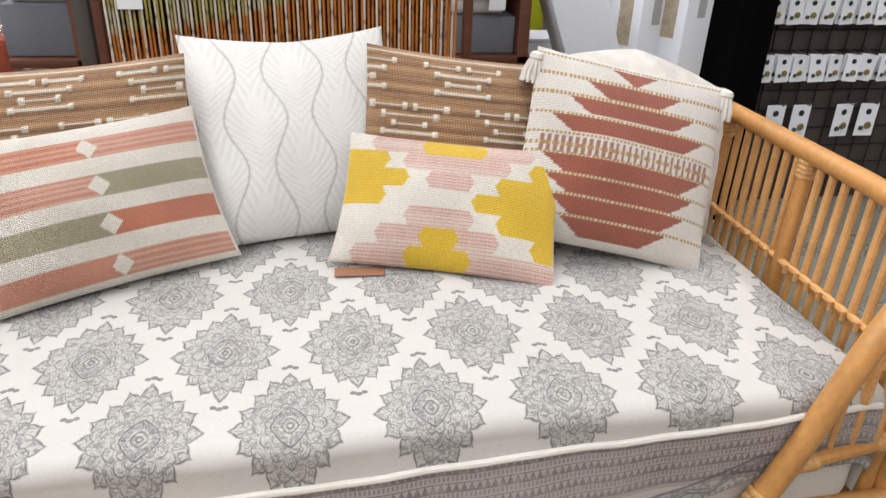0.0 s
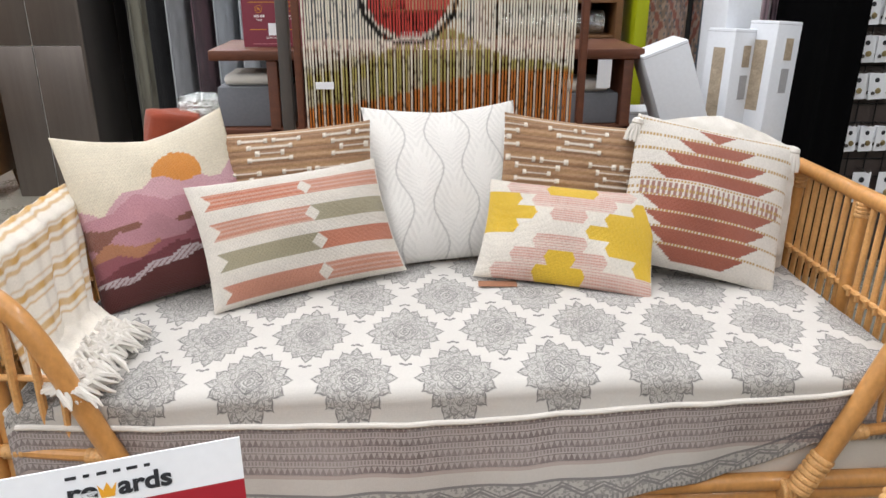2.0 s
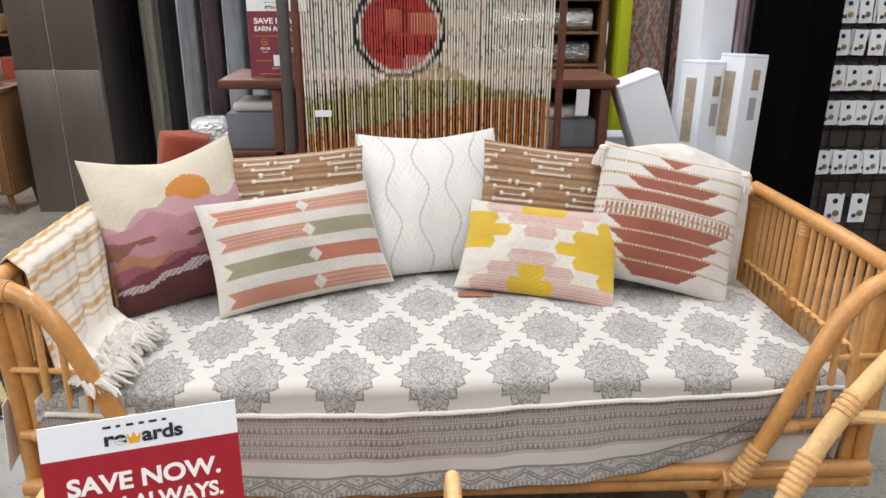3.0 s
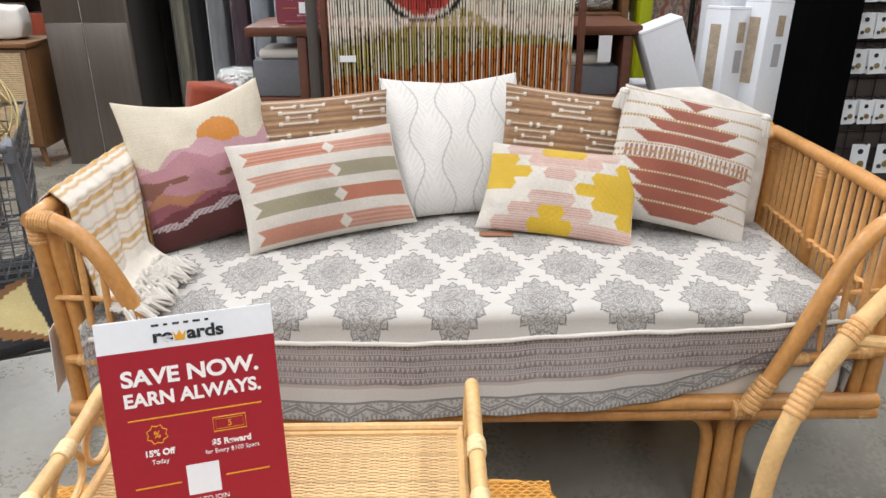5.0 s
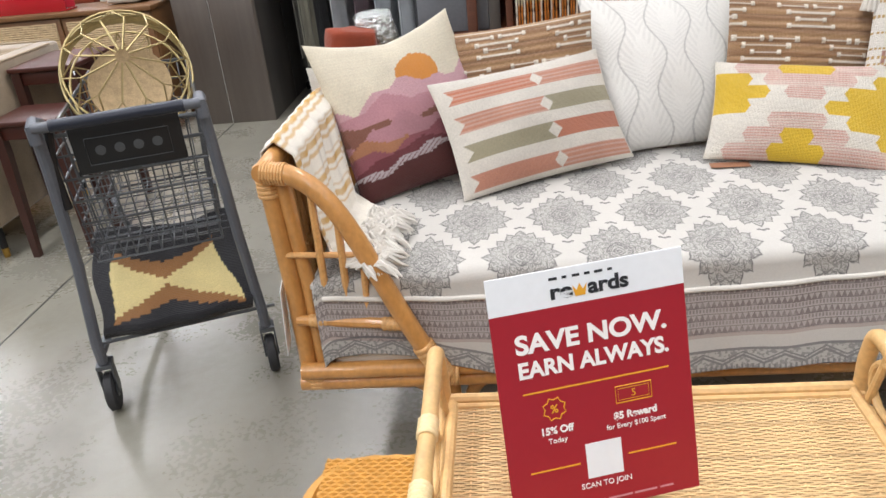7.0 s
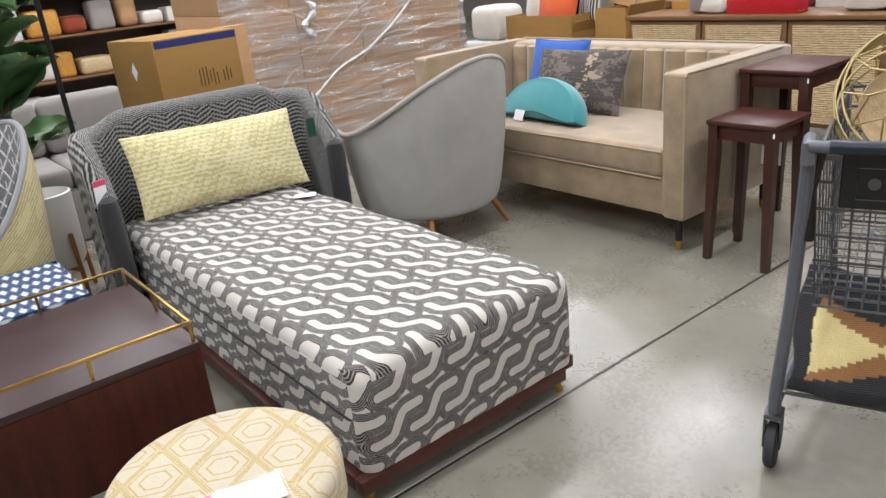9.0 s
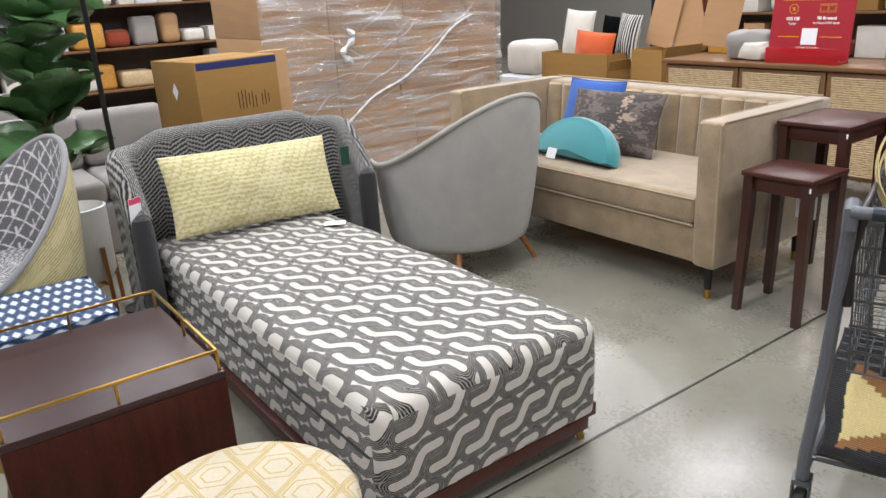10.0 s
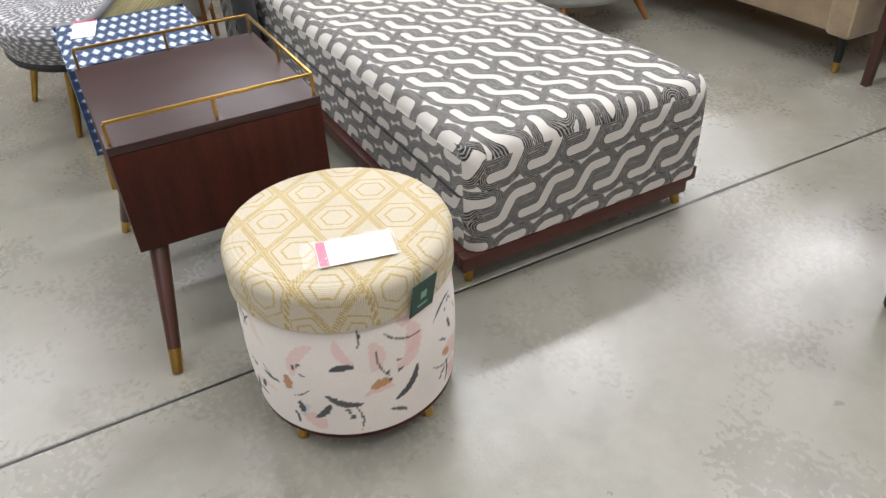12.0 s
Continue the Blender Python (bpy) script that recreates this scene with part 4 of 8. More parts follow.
def promo_sign(m, ground, label):
    """A letter-size counter card: white head, coloured field, two headline lines, icons and rules."""
    s = thing("counter_sign", m, label, "sign")
    w, h = 0.216, 0.279
    part("field", Shape().box(-w / 2, w / 2, 0, 0.002, 0, h - 0.0405, 0.0004, 1), ground, s)
    part("head", Shape().box(-w / 2, w / 2, 0, 0.002, h - 0.0403, h, 0.0004, 1), PAPER, s, "white head strip")
    part("foot", Shape().box(-0.06, 0.06, 0.002, 0.05, 0, 0.002, 0.0005, 1), ground, s)
    up = lambda x, z: Matrix.Translation((x, -0.0006, z)) @ pose(0, 0, 0, 90, 0, 0)
    for k, bw in enumerate((0.009, 0.005, 0.008, 0.006, 0.009, 0.005)):
        part("tagline", bar(bw, 0.0028, h - 0.0115, -0.036 + 0.0125 * k), PAPER_PRINT, s)
    lettering("re", 0.0225, PAPER_PRINT, s, up(-0.0285, h - 0.0315), "CENTER", bold=0.0007, wide=0.024)
    lettering("ards", 0.0225, PAPER_PRINT, s, up(0.0235, h - 0.0315), "CENTER", bold=0.0007, wide=0.045)
    crown = [(-0.0135, 0), (-0.0025, 0), (0.0, 0.0125), (-0.0045, 0.0065), (-0.008, 0.0135), (-0.0115, 0.0065), (-0.016, 0.0125)]
    part("crown", Shape().add([(cx, -0.0007, h - 0.0325 + cz) for cx, cz in crown], [(0, 1, 2, 3, 4, 5, 6)]), YELLOWINK, s)
    lettering("SAVE NOW.", 0.0285, WHITEINK, s, up(0, 0.1945), "CENTER", bold=0.0009, wide=0.168)
    lettering("EARN ALWAYS.", 0.0245, WHITEINK, s, up(0, 0.1675), "CENTER", bold=0.0008, wide=0.168)
    part("rule", bar(0.165, 0.0017, 0.1485), YELLOWINK, s)
    part("rule", bar(0.056, 0.0017, 0.0575, -0.056), YELLOWINK, s)
    part("rule", bar(0.056, 0.0017, 0.0575, 0.056), YELLOWINK, s)
    loop = [(-0.05 + (0.0105 + 0.0028 * (k % 2)) * math.cos(k * 0.3927), -0.0006, 0.1275 + (0.0105 + 0.0028 * (k % 2)) * math.sin(k * 0.3927)) for k in range(16)]
    part("badge", Shape().tube(loop, 0.0008, 4, closed=True), YELLOWINK, s)
    lettering("%", 0.0125, YELLOWINK, s, up(-0.05, 0.1232), "CENTER", bold=0.0002)
    note = part("banknote", Shape().tube([(0.0195, -0.0006, 0.119), (0.0605, -0.0006, 0.119), (0.0605, -0.0006, 0.138), (0.0195, -0.0006, 0.138)], 0.0008, 4, closed=True), YELLOWINK, s)
    part("inner_line", Shape().tube([(0.0225, -0.0006, 0.122), (0.0575, -0.0006, 0.122), (0.0575, -0.0006, 0.135), (0.0225, -0.0006, 0.135)], 0.0004, 4, closed=True), YELLOWINK, note)
    lettering("5", 0.0115, YELLOWINK, s, up(0.04, 0.1245), "CENTER")
    lettering("15% Off", 0.0112, WHITEINK, s, up(-0.05, 0.0995), "CENTER", bold=0.0004)
    lettering("Today", 0.0085, WHITEINK, s, up(-0.05, 0.0885), "CENTER")
    lettering("$5 Reward", 0.0112, WHITEINK, s, up(0.04, 0.101), "CENTER", bold=0.0004)
    lettering("for Every $100 Spent", 0.008, WHITEINK, s, up(0.04, 0.0905), "CENTER")
    part("blank_panel", bar(0.041, 0.041, 0.0385), PAPER, s)
    lettering("SCAN TO JOIN", 0.0088, WHITEINK, s, up(0, 0.0275), "CENTER")
    faint = material("faint_pink_print", "#c98a90", 0.6, bump=0)
    for bx, bw in ((-0.062, 0.028), (-0.036, 0.018), (-0.014, 0.02), (0.014, 0.028), (0.044, 0.026), (0.069, 0.016)):
        part("small_print", bar(bw, 0.002, 0.009, bx), faint, s)
    return s


def upright(bl, right, up):
    r, u = Vector(right).normalized(), Vector(up)
    u = (u - r * u.dot(r)).normalized()
    return Matrix.Translation(bl) @ Matrix((r, u.cross(r), u)).transposed().to_4x4()


promo_sign(upright((-0.557, 0.107, 0.7665), (0.204, 0.056, 0), (-0.016, 0.07, 0.268)), RED, "red and white printed offer card standing on the tray")
promo_sign(upright((-0.755, 2.36, 1.172), (1, 0.05, 0), (0, 0.03, 1)), MAUVERED, "dull red and white offer card standing on the shelf")


# ---- rattan tray on a wicker bench ----
def tray():
    o = Vector((-0.48, 0.1, 0.741))
    t = thing("rattan_tray", Matrix.Translation(o), "pale rattan bed tray with cane base, looped handles and legs", "tray")
    x0, x1, y0, y1 = -0.275, 0.275, -0.13, 0.212
    part("board", Shape().box(x0, x1, y0, y1, 0.0, 0.014, 0.003), RATTAN_HONEY, t)
    # cane: pairs of flat strands across, finer strands along
    strands = Shape()
    n = 96
    for k in range(n):
        y = y0 + 0.012 + (y1 - y0 - 0.024) * k / (n - 1)
        pts = [(x0 + 0.012 + (x1 - x0 - 0.024) * i / 36, y + 0.0006 * math.sin(i * 2.1 + k), 0.0168 + 0.0011 * math.sin(math.pi * (i + k))) for i in range(37)]
        pts = [(p[0], p[1], 0.0166 + (0.0011 if (i + k) % 2 else -0.0009)) for i, p in enumerate(pts)]
        strands.tube(pts, 0.0017, 4)
    ob = part("cane_strand", strands, CANE, t)
    tagged(ob, kind="stuff")
    cross = Shape()
    for k in range(37):
        x = x0 + 0.012 + (x1 - x0 - 0.024) * k / 36
        cross.tube([(x, y0 + 0.01, 0.0165), (x, y1 - 0.01, 0.0165)], 0.0016, 4)
    tagged(part("cane_cross_strand", cross, CANE, t), kind="stuff")
    part("rim", Shape().tube([(x0, y1, 0.02), (x1, y1, 0.02)], 0.009, 10).tube([(x0, y1 - 0.013, 0.018), (x1, y1 - 0.013, 0.018)], 0.005, 8), RATTAN_HONEY, t)
    part("rim", Shape().tube([(x0, y0, 0.02), (x1, y0, 0.02)], 0.009, 10), RATTAN_HONEY, t)
    for x, s in ((x0, 1), (x1, -1)):
        part("rim", Shape().tube([(x + 0.012 * s, y0, 0.018), (x + 0.012 * s, y1, 0.018)], 0.008, 10), RATTAN_HONEY, t)
        e = -0.003 * s
        run = [(x, y1, 0.0), (x + e * 0.5, y1 + 0.002, 0.07)] + bezier((x + e, y1 - 0.002, 0.10), (x + e, y1 - 0.01, 0.125), (x + e, y1 - 0.03, 0.118), (x + e, y1 - 0.08, 0.109), 6) + [(x + e, 0.05, 0.102), (x + e, y0 + 0.06, 0.104)] + bezier((x + e, y0 + 0.05, 0.104), (x + e, y0 + 0.01, 0.106), (x + e, y0, 0.09), (x, y0, 0.0), 6)
        part("handle_rail", Shape().tube([(px, py, pz * 0.93) for px, py, pz in run], 0.0108, 12), RATTAN_HONEY, t)
        w = Shape()
        binding(w, (x + e, 0.045, 0.096), (x + e, 0.075, 0.097), 0.0135, 4)
        part("binding", w, WRAP, t)
        w = Shape()
        binding(w, (x + e, -0.06, 0.0955), (x + e, -0.03, 0.0955), 0.0135, 4)
        part("binding", w, WRAP, t)
        for cy in (0.15, 0.05, -0.06):
            ring = [(x + e * 0.6, cy + 0.043 * math.cos(k * 0.3927), 0.055 + 0.034 * math.sin(k * 0.3927)) for k in range(16)]
            part("loop", Shape().tube(ring, 0.0055, 8, closed=True), RATTAN_HONEY, t)
        for ly in (y0 + 0.02, y1 - 0.02):
            part("leg", Shape().tube([(x, ly, 0.0), (x * 1.02, ly, -0.1895)], 0.0125, 10), RATTAN_HONEY, t)
        part("stay", Shape().tube([(x + 0.004 * s, y1 - 0.03, 0.02), (x + e, y1 - 0.045, 0.105)], 0.0055, 8), RATTAN_HONEY, t)


tray()


def wicker_bench():
    b = thing("wicker_bench", pose(-0.515, 0.255, 0), "honey wicker bench with rounded corners", "bench")
    hx, hy, top, rc = 0.497, 0.205, 0.547, 0.11
    part("core", Shape().box(-hx + 0.012, hx - 0.012, -hy + 0.012, hy - 0.012, 0.03, top - 0.008, 0.05, 4), WICKER, b)

    def outline(inset, z, wave):
        pts = []
        a, c, r = hx - inset, hy - inset, max(rc - inset, 0.015)
        for cx, cy, a0 in ((a - r, c - r, 0), (-a + r, c - r, 1), (-a + r, -c + r, 2), (a - r, -c + r, 3)):
            for k in range(8):
                t = (a0 + k / 7) * 1.5708
                pts.append((cx + r * math.cos(t), cy + r * math.sin(t), z))
        out = []
        for i, p in enumerate(pts):
            q = pts[(i + 1) % len(pts)]
            steps = max(1, int((Vector(q) - Vector(p)).length / 0.018))
            for j in range(steps):
                v = Vector(p).lerp(Vector(q), j / steps)
                out.append(v)
        return [(v.x * (1 + 0.004 * math.sin(3.14159 * (i + wave))), v.y * (1 + 0.008 * math.sin(1.5708 + 3.14159 * (i + wave))), v.z) for i, v in enumerate(out)]
    weave = Shape()
    z, k = 0.04, 0
    while z < top - 0.03:
        weave.tube(outline(0, z, k), 0.0062, 5, closed=True)
        z, k = z + 0.0115, k + 1
    for inset, z in ((0.003, top - 0.022), (0.01, top - 0.012), (0.02, top - 0.005)):
        weave.tube(outline(inset, z, 0), 0.0062, 5, closed=True)
    y, k = -hy + 0.03, 0
    while y < hy - 0.02:
        weave.tube([(-hx + 0.03 + (2 * hx - 0.06) * i / 104, y, top - 0.004 + 0.0017 * (1 if (i + k) % 2 else -1)) for i in range(105)], 0.0049, 5)
        y, k = y + 0.0083, k + 1
    tagged(part("wicker_strand", weave, WICKER, b), kind="stuff")
    for x in (-hx + 0.06, hx - 0.06):
        for y in (-hy + 0.06, hy - 0.06):
            part("foot", Shape().tube([(x, y, 0.04), (x, y, 0)], 0.02, 10), RATTAN, b)


wicker_bench()


# ---- rattan armchair beside the tray ----
def rattan_armchair():
    o = Vector((0.95, 0.2, 0))
    c = thing("rattan_armchair", Matrix.Translation(o), "pale rattan armchair with a white seat cushion and looped sides", "armchair")
    at = Matrix.Translation(-o)
    for y, d in ((0.44, 1), (-0.16, -1)):
        arm = bezier((0.37, y + 0.03 * d, 0.48), (0.385, y + 0.05 * d, 0.66), (0.50, y + 0.11 * d, 0.78), (0.655, y + 0.16 * d, 0.90), 12) + [(0.95, y + 0.2 * d, 0.95), (1.28, y + 0.1 * d, 0.98)]
        part("arm", Shape().tube([(0.42, y, 0.0), (0.36, y + 0.02 * d, 0.3)] + arm, 0.019, 12), RATTAN_HONEY, c, at=at)
        w = Shape()
        part("binding", binding(Shape(), arm[4], arm[6], 0.0225, 7), BINDING, c, at=at)
        part("binding", binding(Shape(), arm[8], arm[9], 0.0225, 4), BINDING, c, at=at)
        part("side_rail", Shape().tube([(0.47, y, 0.42), (1.25, y, 0.36)], 0.016, 10), RATTAN_HONEY, c, at=at)
        part("side_rod", Shape().tube([tuple(arm[8]), (1.27, y, 0.76)], 0.013, 10), RATTAN_HONEY, c, at=at)
        for k in range(3):
            cx = 0.68 + 0.18 * k
            part("loop", Shape().tube([(cx + 0.075 * math.cos(i * 0.3927), y, 0.53 + 0.1 * math.sin(i * 0.3927)) for i in range(16)], 0.008, 8, closed=True), RATTAN_HONEY, c, at=at)
        part("back_leg", Shape().tube([(1.28, y, 0.98), (1.25, y, 0.4), (1.3, y, 0)], 0.019, 12), RATTAN_HONEY, c, at=at)
    part("front_rail", Shape().tube([(0.46, -0.16, 0.40), (0.46, 0.44, 0.40)], 0.018, 12), RATTAN_HONEY, c, at=at)
    part("back_rail", Shape().tube([(1.28, -0.16, 0.98), (1.3, 0.14, 1.0), (1.28, 0.44, 0.98)], 0.019, 12), RATTAN_HONEY, c, at=at)
    for k in range(7):
        y = -0.1 + k * 0.08
        part("back_slat", Shape().tube([(1.25, y, 0.4), (1.285, y, 0.98)], 0.009, 8), RATTAN_HONEY, c, at=at)
    part("seat_frame", Shape().box(0.46, 1.26, -0.16, 0.44, 0.385, 0.405, 0.01), RATTAN_HONEY, c, at=at)
    part("seat_cushion", Shape().box(0.48, 1.22, -0.135, 0.415, 0.406, 0.50, 0.04, 5), WHITECLOTH, c, "white cotton seat cushion", at)
    part("price_ticket", Shape().box(0.62, 0.75, 0.5, 0.502, 0.79, 0.99, 0.001, 1), PAPER, c, "white printed price ticket", at)


rattan_armchair()


# ---- bead curtain ----
def bead_curtain():
    o = Vector((-0.2, 1.94, 1.9))
    c = thing("bead_curtain", Matrix.Translation(o), "hanging bamboo bead curtain painted with a red sun over hills", "curtain")
    black, white, red, olive, orange, cream = tint("#16120f", "#d8d2c4", "#b5433c", "#a09355", "#b06a2c", "#cfc2a0")
    n, x0, x1 = 92, -0.605, 0.215
    rings = 150
    z = np.linspace(0.25, 1.9, rings)
    rng = np.random.RandomState(3)
    for k in range(n):
        x = x0 + (x1 - x0) * k / (n - 1)
        base = np.tile(white, (rings, 1))
        hill = 1.13 + 0.135 * np.exp(-((x + 0.2) / 0.2) ** 2) + 0.03 * np.exp(-((x - 0.12) / 0.1) ** 2)
        low = 1.03 + 0.12 * (1 / (1 + np.exp(-(x + 0.25) * 9))) - 0.03 * np.clip(x, 0, 1) * 2
        vale = 1.2 - 0.3 * abs(x + 0.42)
        base[z < vale] = cream * 0.75 if x < -0.3 else base[z < vale]
        base[z < hill] = olive
        base[(z < hill - 0.05) & (np.sin(x * 40) > 0.6)] = cream * 0.7
        base[z < low] = orange
        base[z < low - 0.25] = olive * 0.7
        if k % 3 == 0:
            base = base * 0.25 + np.tile(white, (rings, 1)) * 0.75
        r = np.hypot(x + 0.29, z - 1.365)
        base[r < 0.15] = black
        base[r < 0.137] = white
        base[r < 0.124] = red
        nodes = (np.arange(rings) + rng.randint(12)) % 13 == 0
        base[nodes] = base[nodes] * 0.5
        sway = 0.0012 * rng.randn()
        me_s = Shape()
        pts = [(x - o.x + sway * (1.9 - zz), rng.uniform(-0.002, 0.002) * 0 + 0.003 * math.sin(k * 1.7), zz - o.z) for zz in z]
        me_s.tube(pts, [0.0024 if nd else 0.003 for nd in nodes], 5)
        me = me_s.mesh("strand")
        att = me.color_attributes.new("Col", "FLOAT_COLOR", "POINT")
        att.data.foreach_set("color", np.concatenate([np.repeat(base, 5, 0), np.ones((rings * 5, 1))], 1).astype(np.float32).ravel())
        part("strand", me, BAMBOO, c)
    part("header", Shape().box(x0 - 0.02 - o.x, x1 + 0.02 - o.x, -0.012, 0.012, 0.0, 0.03, 0.004), SHELFWOOD, c)
    part("tag", Shape().box(-0.575 - o.x, -0.52 - o.x, -0.012, -0.0105, -0.812, -0.79, 0.0004, 1), PAPER, c, "small white price tag")


BAMBOO = material("painted_bamboo", attribute=True, rough=0.45, vary=0.14, scale=40, fine=200, bump=0.1)
bead_curtain()
rack = thing("display_rack", pose(-0.2, 1.97, 0), "dark wood and steel rack carrying the bead curtain", "rack")
for x in (-0.628, 0.25):
    part("post", Shape().box(x + 0.2 - 0.011, x + 0.2 + 0.011, -0.016, 0.016, 0, 2.0, 0.004), SHELFWOOD, rack)
part("post", Shape().box(-0.385 + 0.2 - 0.008, -0.385 + 0.2 + 0.008, 0.01, 0.03, 0, 2.0, 0.002), BLACKMETAL, rack)
part("post", Shape().box(-0.675 + 0.2 - 0.018, -0.675 + 0.2 + 0.018, 0.03, 0.07, 0, 2.0, 0.003), STEEL_DARK, rack)
part("top_rail", Shape().box(-0.54, 0.49, -0.016, 0.016, 2.0, 2.04, 0.004), SHELFWOOD, rack)


# ---- console shelf behind the daybed ----
def console():
    c = thing("console_shelf", pose(-0.21, 2.45, 0), "reddish brown wooden console with a lower shelf", "shelf")
    part("top", Shape().box(-0.76, 0.75, -0.19, 0.2, 1.135, 1.17, 0.004), SHELFWOOD, c)
    part("lower_shelf", Shape().box(-0.74, 0.73, -0.18, 0.19, 0.875, 0.9, 0.003), SHELFWOOD, c)
    part("bottom_shelf", Shape().box(-0.74, 0.73, -0.18, 0.19, 0.2, 0.225, 0.003), SHELFWOOD, c)
    for x in (-0.55, 0.70):
        part("end_panel", Shape().box(x - 0.018, x + 0.018, -0.18, 0.19, 0, 1.134, 0.003), SHELFWOOD, c)
    part("back_panel", Shape().box(-0.53, 0.68, 0.17, 0.18, 0.226, 1.134, 0.001), WALNUT, c)


console()
for x, w, d, h in ((-0.83, 0.26, 0.24, 0.14), (0.36, 0.22, 0.24, 0.11)):
    b = thing("storage_bin", pose(x, 2.42, 0.901), "grey fabric storage bin holding folded textiles", "bin", "bins on the console")
    part("wall", Shape().box(-w / 2, w / 2, -d / 2, d / 2, 0, h, 0.006), material("grey_felt", "#6d6f74", 0.9, vary=0.1, bump=0.3), b)
    part("textile", Shape().box(-w / 2 + 0.02, w / 2 - 0.03, -d / 2 + 0.02, d / 2 - 0.02, h, h + 0.04, 0.018, 3), WHITECLOTH, b)
solid("swing_ticket", Shape().box(-0.025, 0.025, 0, 0.001, -0.1, 0, 0.0005, 1), PAPER, "white swing ticket hanging from the shelf edge", "ticket", pose(0.4, 2.255, 1.134, 3, 0, 0))


# ---- rug shelves, hanging textiles, cartons ----
def rug_shelf():
    s = thing("rug_shelf", pose(0.42, 3.2, 0), "open wooden shelf stacked with rolled rugs in film", "shelf")
    for x in (-0.35, 0.23):
        part("side", Shape().box(x - 0.015, x + 0.015, -0.2, 0.25, 0, 2.2, 0.003), OAK, s)
    for z in (0.55, 0.85, 1.0, 1.15, 1.3, 1.45, 1.65):
        part("board", Shape().box(-0.335, 0.215, -0.19, 0.25, z - 0.012, z, 0.002), OAK, s)
    part("back", Shape().box(-0.335, 0.215, 0.24, 0.25, 0.1, 2.2, 0), WALNUT, s)
    rng = random.Random(2)
    for z in (1.0, 1.15, 1.3, 1.45):
        r = solid("rolled_rug", Shape().tube([(-0.28, 0, 0), (0.18, 0, 0)], 0.052, 16).tube([(-0.285, 0, 0), (0.185, 0, 0)], 0.03, 12), SILVERFOIL if z > 1.05 else PLASTIC_CLEAR, "rolled rug sealed in clear film on the shelf", "rug", pose(0.42, 3.08 + rng.uniform(0, 0.03), z + 0.053), "rolled rugs")


rug_shelf()
solid("shelf_edge_panel", Shape().box(-0.028, 0.028, -0.1, 0.1, 0, 2.2, 0.003), LIME, "lime green plastic end panel", "panel", pose(0.735, 3.05, 0))


def hanging_rug(name, m, w, h, colour, label, nu=90, nv=150, wave=0.02, group="hanging rugs"):
    def place(u, v):
        return (u - 0.5) * w, wave * np.sin(u * 9 + 1) + 0.004 * np.sin(u * 31), v * h
    ob = solid(name, sheet_mesh(name, place, colour, nu, nv), DYED_HEAVY, label, "rug", m, group)
    ob.modifiers.new("thickness", "SOLIDIFY").thickness = 0.01
    return ob


def persian(u, v):
    a, b, c, d = tint("#a88f80", "#cdb3a2", "#6b7683", "#b06a5a")
    f = np.sin(u * 55) * np.sin(v * 120) + np.sin(u * 23 + 2 * np.sin(v * 30))
    g = np.sin(u * 90 + 5 * np.sin(v * 44)) * np.cos(v * 160)
    return paint(np.broadcast_to(b, u.shape + (3,)), (f > 0.5, a), (g > 0.55, c), ((f < -0.8) * 0.9, d), (np.abs(np.abs(u - 0.5) - 0.4) < 0.015, c))


hanging_rug("hanging_rug", pose(0.93, 3.1, 0.62), 0.33, 1.5, persian, "faded oriental rug hanging in muted pink and grey")
hanging_rug("hanging_scarf", pose(1.10, 2.98, 0.6), 0.12, 1.4, lambda u, v: paint(np.broadcast_to(srgb("#9a4a3e"), u.shape + (3,)), (np.sin(u * 30 + v * 9) > 0.3, srgb("#c59a90")), (np.sin(v * 60 + u * 20) > 0.8, srgb("#4d4a63"))), "red and pink fringed scarf hanging", 30, 80, 0.04)
hanging_rug("hanging_scarf", pose(1.32, 3.02, 0.8), 0.14, 1.2, lambda u, v: paint(np.broadcast_to(srgb("#b59aa4"), u.shape + (3,)), (np.sin(u * 26 + v * 5) > 0.4, srgb("#d9d2d4")), (np.sin(u * 60) > 0.8, srgb("#5b4a52"))), "pale pink fringed scarf hanging", 30, 80, 0.04)
hanging_rug("black_drape", pose(1.50, 2.86, 0.02), 0.38, 1.98, lambda u, v: np.broadcast_to(srgb("#0a0a0c"), u.shape + (3,)), "black cloth drape hanging to the floor", 60, 20, 0.03).data.materials[0] = BLACKCLOTH


PICTURE = material("tan_picture_print", "#a3947f", 0.6, vary=0.35, scale=25, fine=120, bump=0)


def carton(m, w, d, h, label, window=False):
    c = thing("carton", m, label, "box", "white cartons")
    part("body", Shape().box(-w / 2, w / 2, -d / 2, d / 2, 0, h, 0.004, 2), WHITEBOX, c)
    part("lid_seam", Shape().box(-w / 2 - 0.0006, w / 2 + 0.0006, -d / 2 - 0.0006, d / 2 + 0.0006, h - 0.012, h - 0.0105, 0), material("carton_shadow_line", "#8e9196", 0.7, bump=0), c)
    if window:
        part("picture", Shape().box(-w / 2 - 0.0012, -w / 2 - 0.0004, -0.028, 0.028, h - 0.33, h - 0.07, 0), PICTURE, c, "tan printed product picture")
        part("print_bar", Shape().box(-0.01, 0.03, -d / 2 - 0.0012, -d / 2 - 0.0004, h - 0.26, h - 0.17, 0), material("grey_label_print", "#9b9b9c", 0.6, bump=0), c)
        part("print_bar", Shape().box(-0.01, 0.03, -d / 2 - 0.0012, -d / 2 - 0.0004, h - 0.14, h - 0.06, 0), PICTURE, c)
    return c


